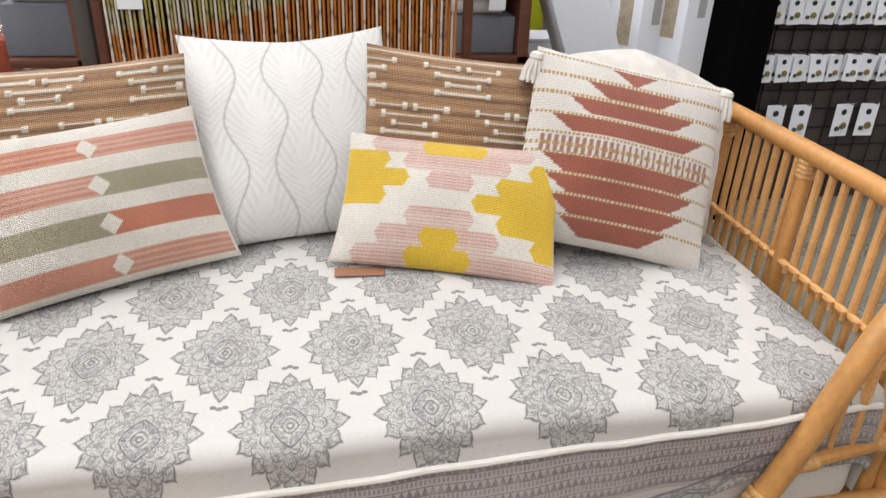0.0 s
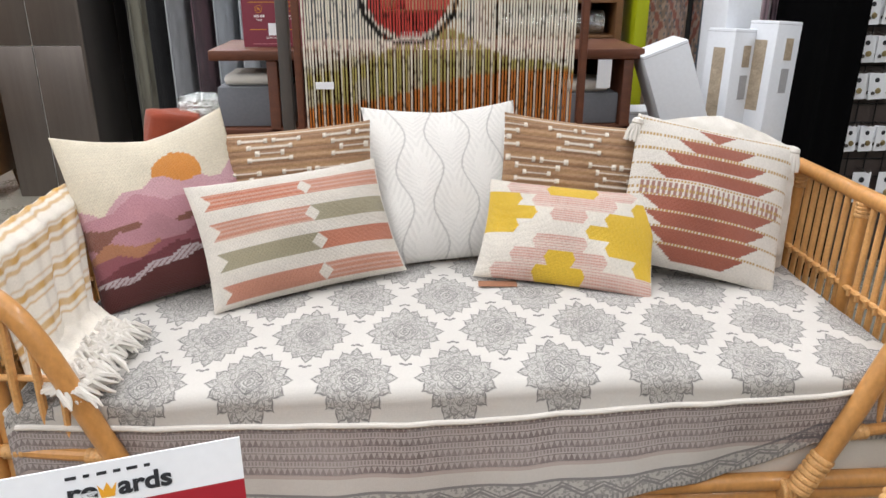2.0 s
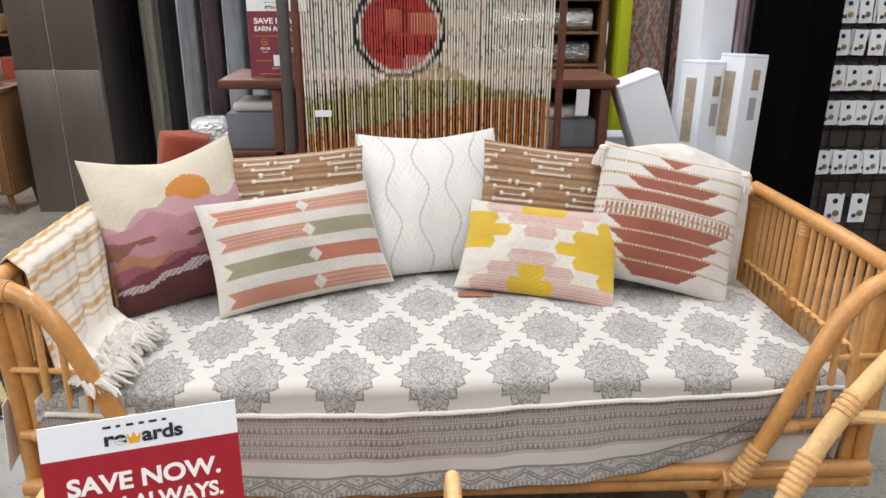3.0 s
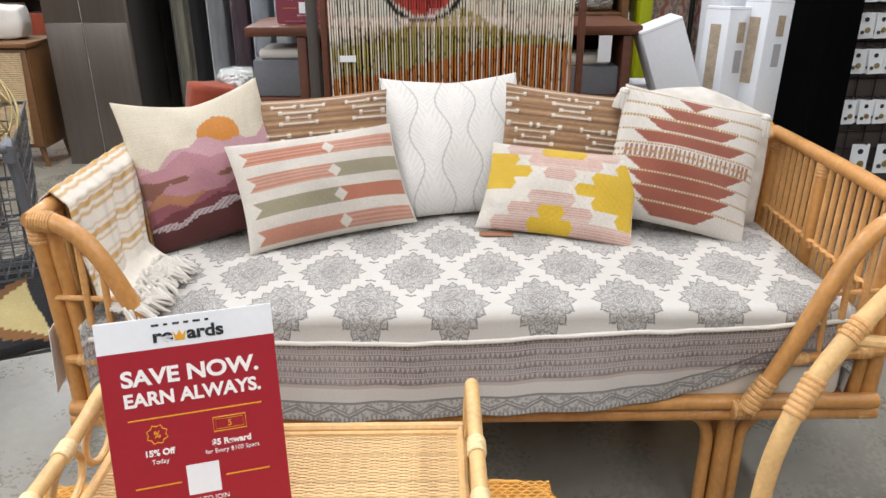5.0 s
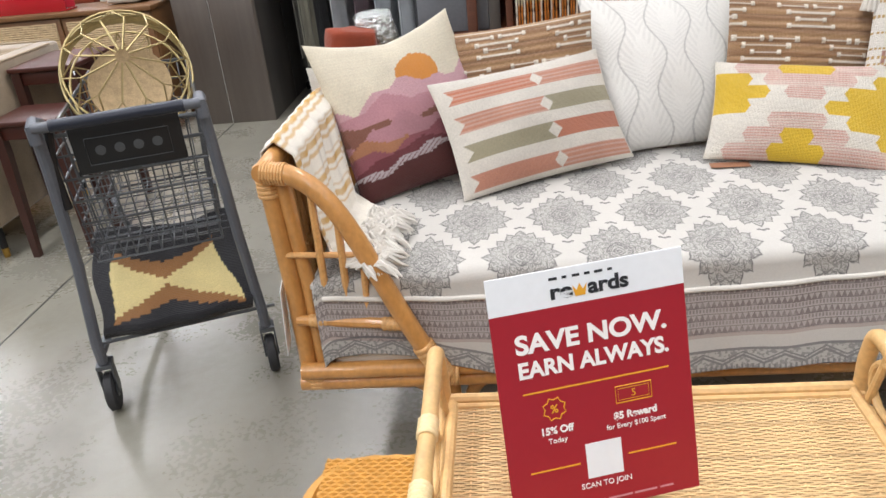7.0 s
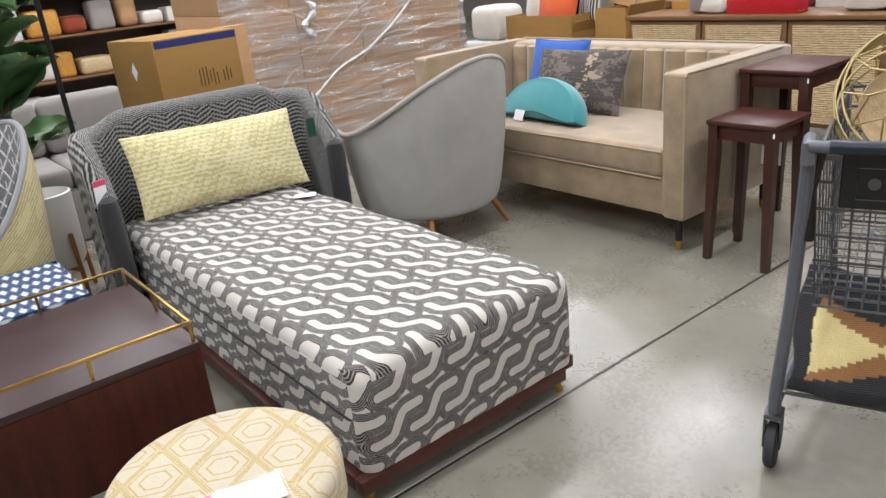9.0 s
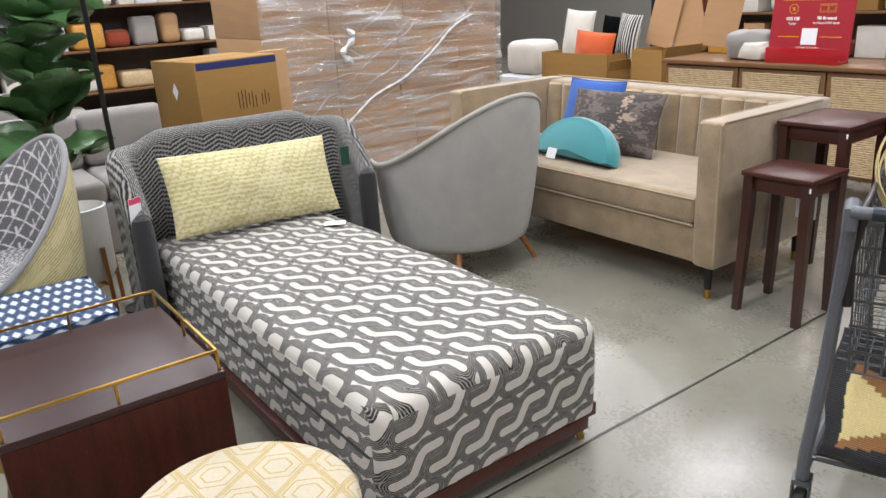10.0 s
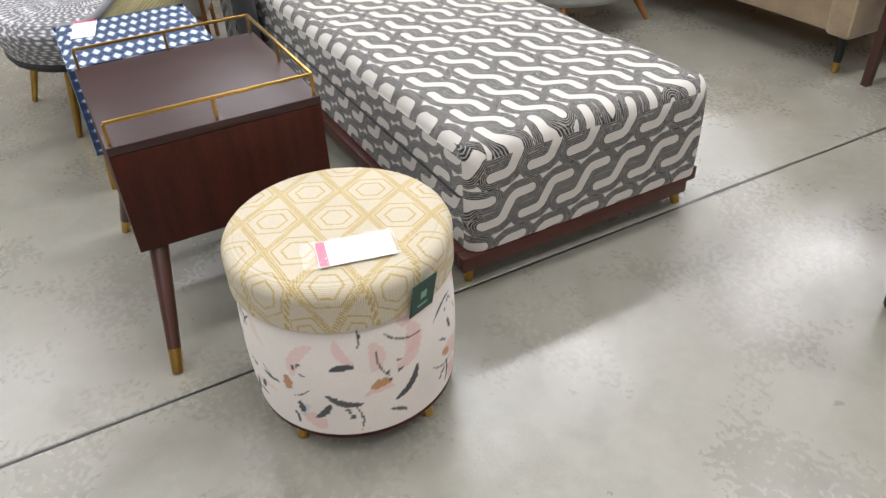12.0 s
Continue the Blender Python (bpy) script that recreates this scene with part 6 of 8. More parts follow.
# ---- walnut side table with a brass gallery ----
def gallery_table():
    o = Vector((-3.09, -0.13, 0))
    t = thing("side_table", Matrix.Translation(o), "dark walnut box side table with brass gallery rail and tapered legs", "side table")
    hx, hy, zt, zb = 0.28, 0.255, 0.57, 0.285
    part("top", Shape().box(-hx, hx, -hy, hy, zt - 0.022, zt, 0.003), material("walnut_top", "#331d1d", 0.4, vary=0.2, scale=4, fine=50, stretch=(8, 1, 1), bump=0.08, coat=0.0), t)
    part("front_panel", Shape().box(hx - 0.02, hx - 0.001, -hy + 0.001, hy - 0.001, zb, zt - 0.0225, 0.002), WALNUT, t)
    part("back_panel", Shape().box(-hx + 0.001, -hx + 0.02, -hy + 0.001, hy - 0.001, zb, zt - 0.0225, 0.002), WALNUT, t)
    for y in (-hy + 0.001, hy - 0.02):
        part("side_panel", Shape().box(-hx + 0.0205, hx - 0.0205, y, y + 0.019, zb, zt - 0.0225, 0.002), WALNUT, t)
    part("bottom_panel", Shape().box(-hx + 0.021, hx - 0.021, -hy + 0.021, hy - 0.021, zb + 0.002, zb + 0.02, 0.002), WALNUT, t)
    rz, e = zt + 0.055, 0.012
    rail = Shape()
    rail.box(hx - e - 0.004, hx - e + 0.004, -hy + e, hy - e, rz - 0.004, rz + 0.004, 0.0015)
    rail.box(-hx + e - 0.004, -hx + e + 0.004, -hy + e, hy - e, rz - 0.004, rz + 0.004, 0.0015)
    rail.box(-hx + e, hx - e, hy - e - 0.004, hy - e + 0.004, rz - 0.0041, rz + 0.0041, 0.0015)
    part("gallery_rail", rail, BRASS, t, "brass gallery rail")
    for x, y in ((hx - e, -hy + e), (hx - e, 0), (hx - e, hy - e), (-hx + e, hy - e), (-hx + e, 0), (-hx + e, -hy + e), (0, hy - e)):
        part("gallery_post", Shape().box(x - 0.0038, x + 0.0038, y - 0.0038, y + 0.0038, zt, rz - 0.002, 0.001), BRASS, t)
    for sx in (-1, 1):
        for sy in (-1, 1):
            a, b = Vector((sx * (hx - 0.05), sy * (hy - 0.05), zb)), Vector((sx * (hx + 0.135), sy * (hy + 0.01), 0))
            if sx < 0:
                b.x = -(hx + 0.06)
            k = a.lerp(b, 0.82)
            leg = part("leg", Shape().tube([a, k], [0.025, 0.0165], 16), WALNUT_UP, t)
            part("ferrule", Shape().tube([k, b], [0.0168, 0.0135], 16), BRASS, leg)


gallery_table()


# ---- round storage ottoman ----
def ottoman():
    o = thing("storage_ottoman", pose(-2.412, -0.008, 0, 0, 0, 20), "round storage ottoman with yellow diamond lid and painted-print body", "ottoman")
    cream, gold = tint("#bcb19b", "#a88f48")
    r = 0.243

    def hexes(x, y):
        a, b = x * 0.731 + y * 0.682, -x * 0.682 + y * 0.731
        fa, fb = np.abs((a / 0.134) % 1 - 0.5) * 2, np.abs((b / 0.22) % 1 - 0.5) * 2
        d = np.minimum(fa + fb, 2 - fa - fb)
        flat = np.maximum(d, np.where(fa + fb < 1, fb, 1 - fb) * 2.0)
        rim = (d > 0.97) | (np.abs(d - 0.915) < 0.022) | (np.abs(flat - 0.8) < 0.032) | (np.abs(flat - 0.48) < 0.032)
        shade = (np.sin(a * 900) * np.sin(b * 900) > 0.2) * 0.25
        return paint(np.broadcast_to(cream, x.shape + (3,)), (shade, cream * 0.86), (rim * 0.95, gold))

    def lid(u, v):
        ang = u * 6.28319
        s = v * (r + 0.085)
        rad = np.where(s < r - 0.03, s, np.where(s < r + 0.015, r - 0.03 + 0.03 * np.sin(np.clip((s - r + 0.03) / 0.045, 0, 1) * 1.5708), r))
        z = np.where(s < r - 0.03, 0.478 - 0.006 * (s / r) ** 2, np.where(s < r + 0.015, 0.442 + 0.03 * np.cos(np.clip((s - r + 0.03) / 0.045, 0, 1) * 1.5708), 0.442 - (s - r - 0.015)))
        return rad * np.cos(ang), rad * np.sin(ang), z
    part("lid", sheet_mesh("lid", lid, lambda u, v: hexes(v * (r + 0.085) * np.cos(u * 6.28319), v * (r + 0.085) * np.sin(u * 6.28319)), 460, 150), DYED, o, "yellow and cream diamond lid")
    part("lid_core", Shape().turn([(0, 0.372), (r - 0.004, 0.372), (r - 0.004, 0.43), (0, 0.43)], 40), WHITECLOTH, o)

    white = srgb("#ddd5cd")
    rng = np.random.RandomState(11)
    marks = []
    washes, inks, ochres = tint("#d9aca6", "#d6bda9", "#b9bac2", "#d9b3ab"), tint("#26282d", "#222428", "#33343a"), tint("#b07d3e", "#a8703a")
    for k in range(34):
        marks.append((rng.rand() * 6.2832, 0.1 + rng.rand() * 0.26, rng.rand() * 3.14, 0.02 + rng.rand() * 0.036, 0.008 + rng.rand() * 0.015, 0.65, washes[rng.randint(4)]))
    for k in range(9):
        marks.append((k * 0.7 + rng.rand() * 0.3, 0.13 + rng.rand() * 0.18, rng.rand() * 3.14, 0.018 + rng.rand() * 0.014, 0.009 + rng.rand() * 0.006, 0.9, ochres[k % 2]))
    for k in range(52):
        marks.append((rng.rand() * 6.2832, 0.1 + rng.rand() * 0.25, rng.rand() * 3.14, 0.014 + rng.rand() * 0.036, 0.002 + rng.rand() ** 2 * 0.008, 0.95, inks[rng.randint(3)]))
    for k in range(16):
        ca, cz = rng.rand() * 6.2832, 0.1 + rng.rand() * 0.25
        for j in range(4):
            marks.append((ca + rng.randn() * 0.05, cz + rng.randn() * 0.012, rng.rand() * 3.14, 0.003 + rng.rand() * 0.005, 0.002 + rng.rand() * 0.003, 0.9, inks[0]))

    def body_colour(u, v):
        out = np.broadcast_to(np.array(white), u.shape + (3,))
        ang, z = u * 6.28319, 0.07 + v * 0.305
        for a0, z0, th, la, lb, cover, col in marks:
            dx = ((ang - a0 + np.pi) % (2 * np.pi) - np.pi) * r
            dz = z - z0
            p, q = dx * np.cos(th) + dz * np.sin(th), -dx * np.sin(th) + dz * np.cos(th)
            q = q + 6 * p * p * np.sign(np.sin(th * 7)) + 0.1 * lb * np.sin(p * 400)
            out = paint(out, (((p / la) ** 2 + (q / lb) ** 2 < 1) * cover, col))
        return out

    def body(u, v):
        ang = u * 6.28319
        bulge = 0.232 + 0.008 * np.sin(v * 3.1416)
        return bulge * np.cos(ang), bulge * np.sin(ang), 0.07 + v * 0.305
    part("body", sheet_mesh("body", body, body_colour, 420, 90), DYED_FINE, o, "cream body printed with loose brush marks")
    part("base_ring", Shape().turn([(0, 0.05), (0.225, 0.05), (0.231, 0.058), (0.229, 0.072), (0, 0.072)], 48), WALNUT, o)
    for k in range(4):
        a = 0.12 + k * 1.5708
        part("foot", Shape().tube([(0.19 * math.cos(a), 0.19 * math.sin(a), 0.05), (0.205 * math.cos(a), 0.205 * math.sin(a), 0)], [0.018, 0.013], 12), BRASS, o)
    return o


ottoman()
tk = thing("price_ticket", pose(-2.285, -0.025, 0.479, 0, 0, -13), "white price ticket in a clear sleeve on the ottoman lid", "ticket")
part("card", Shape().box(-0.042, 0.042, -0.07, 0.082, 0, 0.002, 0.0005, 1), PAPER, tk)
part("pink_end", Shape().box(-0.041, 0.041, -0.069, -0.05, 0.002, 0.0026, 0), PINKINK, tk)
part("sleeve", Shape().box(-0.046, 0.046, -0.1, 0.09, 0.003, 0.0036, 0.0003, 1), SLEEVE, tk, "clear plastic sleeve")
for k, (pa, pb) in enumerate(((-0.03, 0.05), (-0.03, 0.02), (0.05, 0.072))):
    part("print_bar", Shape().box(-0.03 + 0.018 * k, -0.026 + 0.018 * k, pa, pb, 0.002, 0.0026, 0), material("grey_print", "#b9bcc4", 0.6, bump=0), tk)
gt = thing("swing_tag", Matrix.Translation((-2.168, 0.07, 0.445)) @ pose(0, 0, 0, 0, 12, 20), "dark green card swing tag hanging on the ottoman", "tag")
part("card", Shape().box(0.003, 0.0045, -0.034, 0.034, -0.09, 0, 0.0005, 1), GREENTAG, gt)
part("mark", Shape().box(0.0046, 0.0052, -0.008, 0.008, -0.05, -0.03, 0).box(0.0046, 0.0052, -0.014, 0.014, -0.07, -0.065, 0), material("pale_green_print", "#7fa08f", 0.6, bump=0), gt)


# ---- taupe velvet sofa ----
def sofa():
    o = Vector((-3.86, 2.72, 0))
    s = thing("sofa", Matrix.Translation(o), "taupe velvet sofa with channel-stitched back and brass-tipped legs", "sofa")
    at = Matrix.Translation(-o)
    x0, x1, y0, y1, top = -4.93, -2.98, 2.44, 3.36, 0.838
    part("base", Shape().box(x0 + 0.1, x1 - 0.1, y0 + 0.02, y1 - 0.08, 0.165, 0.345, 0.015, 3), VELVET, s, at=at)
    for xa, xb in ((x0, x0 + 0.115), (x1 - 0.115, x1)):
        part("arm", Shape().box(xa, xb, y0, y1 - 0.02, 0.16, top, 0.016, 3), VELVET, s, at=at)
        pip = Shape()
        for x in (xa + 0.006, xb - 0.006):
            pip.tube([(x, y0 + 0.004, 0.175), (x, y0 + 0.004, top - 0.012), (x, y0 + 0.02, top - 0.003), (x, y1 - 0.1, top - 0.003)], 0.0055, 8)
        part("piping", pip, PIPING, s, at=at)
    part("back", Shape().box(x0 + 0.116, x1 - 0.116, y1 - 0.17, y1, 0.135, top - 0.003, 0.03, 4), VELVET, s, at=at)
    n = 13
    w = (x1 - x0 - 0.232) / n
    for k in range(n):
        cx = x0 + 0.116 + w * (k + 0.5)
        prof = []
        for i in range(9):
            a = math.pi * i / 8
            prof.append((cx - math.cos(a) * w / 2 * 0.985, -math.sin(a) * 0.024))
        ch = Shape()
        rows = [(0.34, y1 - 0.205), (0.48, y1 - 0.19), (0.7, y1 - 0.175), (top - 0.03, y1 - 0.165), (top - 0.004, y1 - 0.13)]
        verts = [(px, y + py * (1 if z < top - 0.01 else 0.4), z) for z, y in rows for px, py in prof]
        faces = [(r * 9 + i, r * 9 + i + 1, (r + 1) * 9 + i + 1, (r + 1) * 9 + i) for r in range(4) for i in range(8)]
        ch.add(verts, faces)
        part("back_channel", ch, VELVET, s, at=at)
    part("back_piping", Shape().tube([(x0 + 0.05, y1 - 0.008, top), (x1 - 0.05, y1 - 0.008, top)], 0.006, 8), PIPING, s, at=at)
    part("seat_cushion", Shape().box(x0 + 0.118, x1 - 0.118, y0 + 0.005, y1 - 0.2, 0.346, 0.49, 0.035, 5), VELVET, s, at=at)
    part("cushion_piping", Shape().tube([(x0 + 0.125, y0 + 0.008, 0.473), (x1 - 0.125, y0 + 0.008, 0.473)], 0.005, 8).tube([(x0 + 0.125, y0 + 0.008, 0.35), (x1 - 0.125, y0 + 0.008, 0.35)], 0.005, 8), PIPING, s, at=at)
    for x in (x0 + 0.13, x1 - 0.055):
        for y in (y0 + 0.05, y1 - 0.12):
            leg = part("leg", Shape().tube([(x, y, 0.17), (x, y, 0.045)], [0.021, 0.0165], 14), BLACKMETAL, s, at=at)
            part("ferrule", Shape().tube([(x, y, 0.045), (x, y, 0)], [0.0168, 0.0145], 14), BRASS, leg)


sofa()


def metallic(u, v):
    d, g, s = tint("#3d3735", "#7a6d66", "#b59f8a")
    f = blotch(u, v, 9, 2) * 1.2 + blotch(u, v, 40, 4) * 0.9 - 1.0
    return paint(np.broadcast_to(d, u.shape + (3,)), ((f > 0.1) * 0.6, g), ((f + np.exp(-((u - 0.62) / 0.16) ** 2) > 1.0) * 0.8, s), ((np.sin(v * 300) > 0.3) * 0.25, g))


cushion(lean((-4.3, 2.98, 0.492), (0.45, 0.0, 0), (0, 0.12, 0.33)), 0.44, 0.40, 0.12, lambda u, v: np.broadcast_to(np.array(srgb("#2a59a8")), u.shape + (3,)), "royal blue velvet cushion", DYED_FINE, plain=BLUE, n=40, group="cushions on the sofa", edge=0.005)
cushion(lean((-4.02, 2.87, 0.492), (0.5, 0.05, 0), (0.01, 0.13, 0.31)), 0.62, 0.37, 0.13, metallic, "brown lumbar cushion with worn metallic print", DYED_FINE, plain=BLACKCLOTH, n=130, group="cushions on the sofa")


def half_moon():
    """A half-round bolster cushion."""
    c = thing("half_moon_cushion", lean((-4.05, 2.64, 0.492), (0.5, -0.04, 0), (0, 0.12, 0.26)), "teal velvet half-moon cushion", "cushion", "cushions on the sofa")
    r, th = 0.32, 0.11
    s = Shape()
    prof = [(-th / 2, 0.86), (-th / 2 * 0.97, 0.95), (-th / 4, 0.995), (0, 1.0), (th / 4, 0.995), (th / 2 * 0.97, 0.95), (th / 2, 0.86)]
    n = 36
    verts = [(r * k * math.cos(math.pi * i / n), y, 0.74 * r * k * math.sin(math.pi * i / n) + 0.004) for i in range(n + 1) for y, k in prof]
    faces = [(i * 7 + j, i * 7 + j + 1, (i + 1) * 7 + j + 1, (i + 1) * 7 + j) for i in range(n) for j in range(6)]
    s.add(verts, faces)
    for side in (0, 6):
        y = prof[side][0]
        ring = [verts[i * 7 + side] for i in range(n + 1)]
        dome = [(p[0] * 0.6, y * 1.25, p[2] * 0.6 + 0.012) for p in ring]
        mid = (0, y * 1.35, r * 0.12)
        k = len(ring)
        s.add(ring + dome + [mid], [(i, i + 1, k + i + 1, k + i) for i in range(k - 1)] + [(k + i, k + i + 1, 2 * k) for i in range(k - 1)] + [(0, k, 2 * k), (k - 1, 2 * k - 1, 2 * k), (0, 2 * k, k - 1)])
    part("face", s, TEAL, c)
    part("gusset", Shape().box(-r, r, -th / 2, th / 2, -0.002, 0.012, 0.004), woven("deep_teal_gusset", "#0e2d3a", attribute=False), c, "dark navy underside")
    part("tag", Shape().box(-0.14, -0.06, -th / 2 - 0.03, -th / 2 - 0.028, -0.03, 0.03, 0.0005, 1), PAPER, c, "white tag")


half_moon()


# ---- nest of two dark tables ----
def stool_table(m, w, d, h, label):
    t = thing("nesting_table", m, label, "side table", "nest of tables")
    part("top", Shape().box(-w / 2 - 0.03, w / 2 + 0.03, -d / 2 - 0.03, d / 2 + 0.03, h - 0.022, h, 0.006, 2), MAHOGANY_X, t)
    for y in (-d / 2, d / 2):
        part("apron", Shape().box(-w / 2 + 0.02, w / 2 - 0.02, y - 0.008, y + 0.008, h - 0.085, h - 0.0225, 0.002), MAHOGANY_X, t)
    for x in (-w / 2, w / 2):
        part("apron", Shape().box(x - 0.008, x + 0.008, -d / 2 + 0.02, d / 2 - 0.02, h - 0.085, h - 0.0225, 0.002), MAHOGANY_X, t)
        for y in (-d / 2, d / 2):
            leg = Shape()
            sx, sy = (1 if x > 0 else -1), (1 if y > 0 else -1)
            a, b = 0.021, 0.0155
            top = [(x + i * a, y + j * a, h - 0.0226) for i, j in ((-1, -1), (1, -1), (1, 1), (-1, 1))]
            knee = [(x + i * a, y + j * a, h - 0.16) for i, j in ((-1, -1), (1, -1), (1, 1), (-1, 1))]
            foot = [(x + sx * 0.012 + i * b, y + sy * 0.012 + j * b, 0) for i, j in ((-1, -1), (1, -1), (1, 1), (-1, 1))]
            leg.add(top + knee + foot, [(0, 1, 2, 3), (11, 10, 9, 8)] + [(k + i, k + (i + 1) % 4, k + 4 + (i + 1) % 4, k + 4 + i)[::-1] for k in (0, 4) for i in range(4)])
            part("leg", leg, MAHOGANY, t)
    part("corner_chip", Shape().box(w / 2 + 0.018, w / 2 + 0.026, -d / 2 - 0.0315, -d / 2 - 0.03, h - 0.05, h - 0.03, 0.001, 1), PAPER, t, "white sticker")
    return t


stool_table(pose(-2.735, 2.61, 0, 0, 0, 1), 0.255, 0.24, 0.645, "small dark mahogany nesting table with tapered legs")
stool_table(pose(-2.80, 3.04, 0, 0, 0, 1), 0.27, 0.37, 0.80, "larger dark mahogany nesting table with tapered legs")
solid("price_ticket", Shape().box(-0.045, 0.045, 0, 0.0015, -0.16, 0, 0.0005, 1), PAPER, "white price ticket hanging under the table", "ticket", pose(-2.735, 2.735, 0.56, 0, 0, 5))


# ---- shopping cart ----
def cart():
    m = pose(-1.69, 1.39, 0, 0, 0, 21.2)
    c = thing("shopping_cart", m, "grey wire shopping cart with black handle and child-seat panel", "cart")
    hw, hz = 0.212, 0.915
    # side frames: from the handle down to the rear wheels, then forward along the base
    for s in (-1, 1):
        x = s * hw
        frame_pts = [(x, -0.02, hz), (x * 1.02, 0.0, 0.80), (x * 1.08, 0.02, 0.5), (x * 1.17, 0.005, 0.24), (x * 1.18, 0.02, 0.17)]
        part("side_frame", Shape().tube(frame_pts, 0.0165, 10), CARTGREY, c)
        part("base_tube", Shape().tube([(x * 1.17, 0.01, 0.2), (x * 1.05, 0.4, 0.185), (x * 0.7, 0.78, 0.18)], 0.014, 10), CARTGREY, c)
        part("front_strut", Shape().tube([(x * 0.72, 0.74, 0.18), (x * 0.8, 0.55, 0.5)], 0.012, 10), CARTGREY, c)
        part("handle_end", Shape().tube([(x, -0.045, hz - 0.03), (x, -0.045, hz + 0.012), (x, -0.01, hz + 0.02), (x, 0.05, hz + 0.0)], 0.0165, 10), CARTGREY, c)
        for y, wx in ((0.03, 1.18), (0.76, 0.8)):
            fork = part("caster", Shape().box(x * wx - 0.024, x * wx - 0.018, y - 0.03, y + 0.02, 0.06, 0.15, 0.003).box(x * wx + 0.018, x * wx + 0.024, y - 0.03, y + 0.02, 0.06, 0.15, 0.003).box(x * wx - 0.024, x * wx + 0.024, y - 0.03, y + 0.03, 0.15, 0.165, 0.003).tube([(x * wx, y, 0.165), (x * wx, y, 0.2)], 0.012, 8), CARTWIRE, c)
            wheel = part("wheel", Shape().turn([(0.02, -0.014), (0.055, -0.016), (0.0635, -0.01), (0.0635, 0.01), (0.055, 0.016), (0.02, 0.014)], 28, Matrix.Translation((x * wx, y - 0.012, 0.0635)) @ pose(0, 0, 0, 0, 90, 0)), RUBBER, c)
            part("hub", Shape().turn([(0, -0.019), (0.021, -0.017), (0.021, 0.017), (0, 0.019)], 16, Matrix.Translation((x * wx, y - 0.012, 0.0635)) @ pose(0, 0, 0, 0, 90, 0)), CARTWIRE, wheel)
    part("handle", Shape().tube([(-hw, -0.05, hz + 0.012), (hw, -0.05, hz + 0.012)], 0.0145, 14), CARTGREY, c)
    part("handle_grip", Shape().tube([(-hw * 0.8, -0.05, hz + 0.0125), (hw * 0.8, -0.05, hz + 0.0125)], 0.0168, 14), material("navy_grip", "#1d2230", 0.4, vary=0.1, bump=0.1), c, "dark navy plastic grip")
    # basket of wire
    def ring(z, grow, y0, y1):
        return [(-0.172 - 0.03 * grow, y0, z), (0.172 + 0.03 * grow, y0, z), (0.15 + 0.02 * grow, y1, z + 0.02), (-0.15 - 0.02 * grow, y1, z + 0.02)]
    for z, g in ((0.88, 1.0), (0.82, 0.9), (0.75, 0.78), (0.68, 0.66), (0.61, 0.54), (0.54, 0.42), (0.48, 0.3)):
        part("basket_hoop", Shape().tube(ring(z, g, 0.03 + 0.05 * (1 - g), 0.62 + 0.2 * g), 0.0042 if z < 0.87 else 0.007, 6, closed=True), CARTWIRE, c)
    for k in range(11):
        t = -1 + 2 * k / 10
        part("basket_wire", Shape().tube([(t * 0.2, 0.03, 0.88), (t * 0.18, 0.068, 0.48), (t * 0.155, 0.68, 0.50), (t * 0.168, 0.82, 0.90)], 0.0026, 5), CARTWIRE, c)
    for k in range(11):
        y = 0.1 + 0.06 * k
        w1, w0 = 0.202 - 0.035 * y / 0.82, 0.18 - 0.03 * y / 0.7
        part("basket_wire", Shape().tube([(-w1, y * 1.1, 0.89), (-w0, y, 0.49), (w0, y, 0.49), (w1, y * 1.1, 0.89)], 0.0026, 5), CARTWIRE, c)
    # child seat: black panel over a wire back
    panel = part("seat_panel", Shape().box(-0.145, 0.145, 0.008, 0.02, 0.765, 0.9, 0.01, 3), BLACK, c, "black plastic warning panel")
    part("print_frame", Shape().tube([(-0.11, 0.0065, 0.79), (0.11, 0.0065, 0.79), (0.11, 0.0065, 0.865), (-0.11, 0.0065, 0.865)], 0.0015, 4, closed=True), CARTWIRE, panel)
    for k in range(4):
        part("pictogram", Shape().turn([(0, 0), (0.014, 0), (0.014, 0.001), (0, 0.001)], 12, Matrix.Translation((-0.075 + 0.05 * k, 0.0075, 0.828)) @ pose(0, 0, 0, 90, 0, 0)), CARTWIRE, panel)
    for k in range(11):
        z = 0.735 - k * 0.0235
        w = 0.17 + 0.04 * k / 10
        part("flap_wire", Shape().tube([(-w, 0.05 + 0.004 * k, z), (w, 0.05 + 0.004 * k, z)], 0.0019, 5), CARTWIRE, c)
    part("strap", Shape().tube([(-0.19, 0.02, 0.90), (-0.205, 0.01, 0.8), (-0.2, 0.005, 0.68)], 0.012, 8), BLACK, c)
    # lower rack
    for k in range(9):
        x = -0.19 + 0.0475 * k
        part("rack_wire", Shape().tube([(x, 0.02, 0.235), (x * 0.8, 0.7, 0.2)], 0.0035, 5), CARTWIRE, c)
    part("rack_bar", Shape().tube([(-0.26, 0.02, 0.235), (0.29, 0.02, 0.235)], 0.006, 8), CARTWIRE, c)

    # folded kilim rug lying on the lower rack
    cream, tan, black = tint("#d8c68b", "#8f6234", "#15151b")

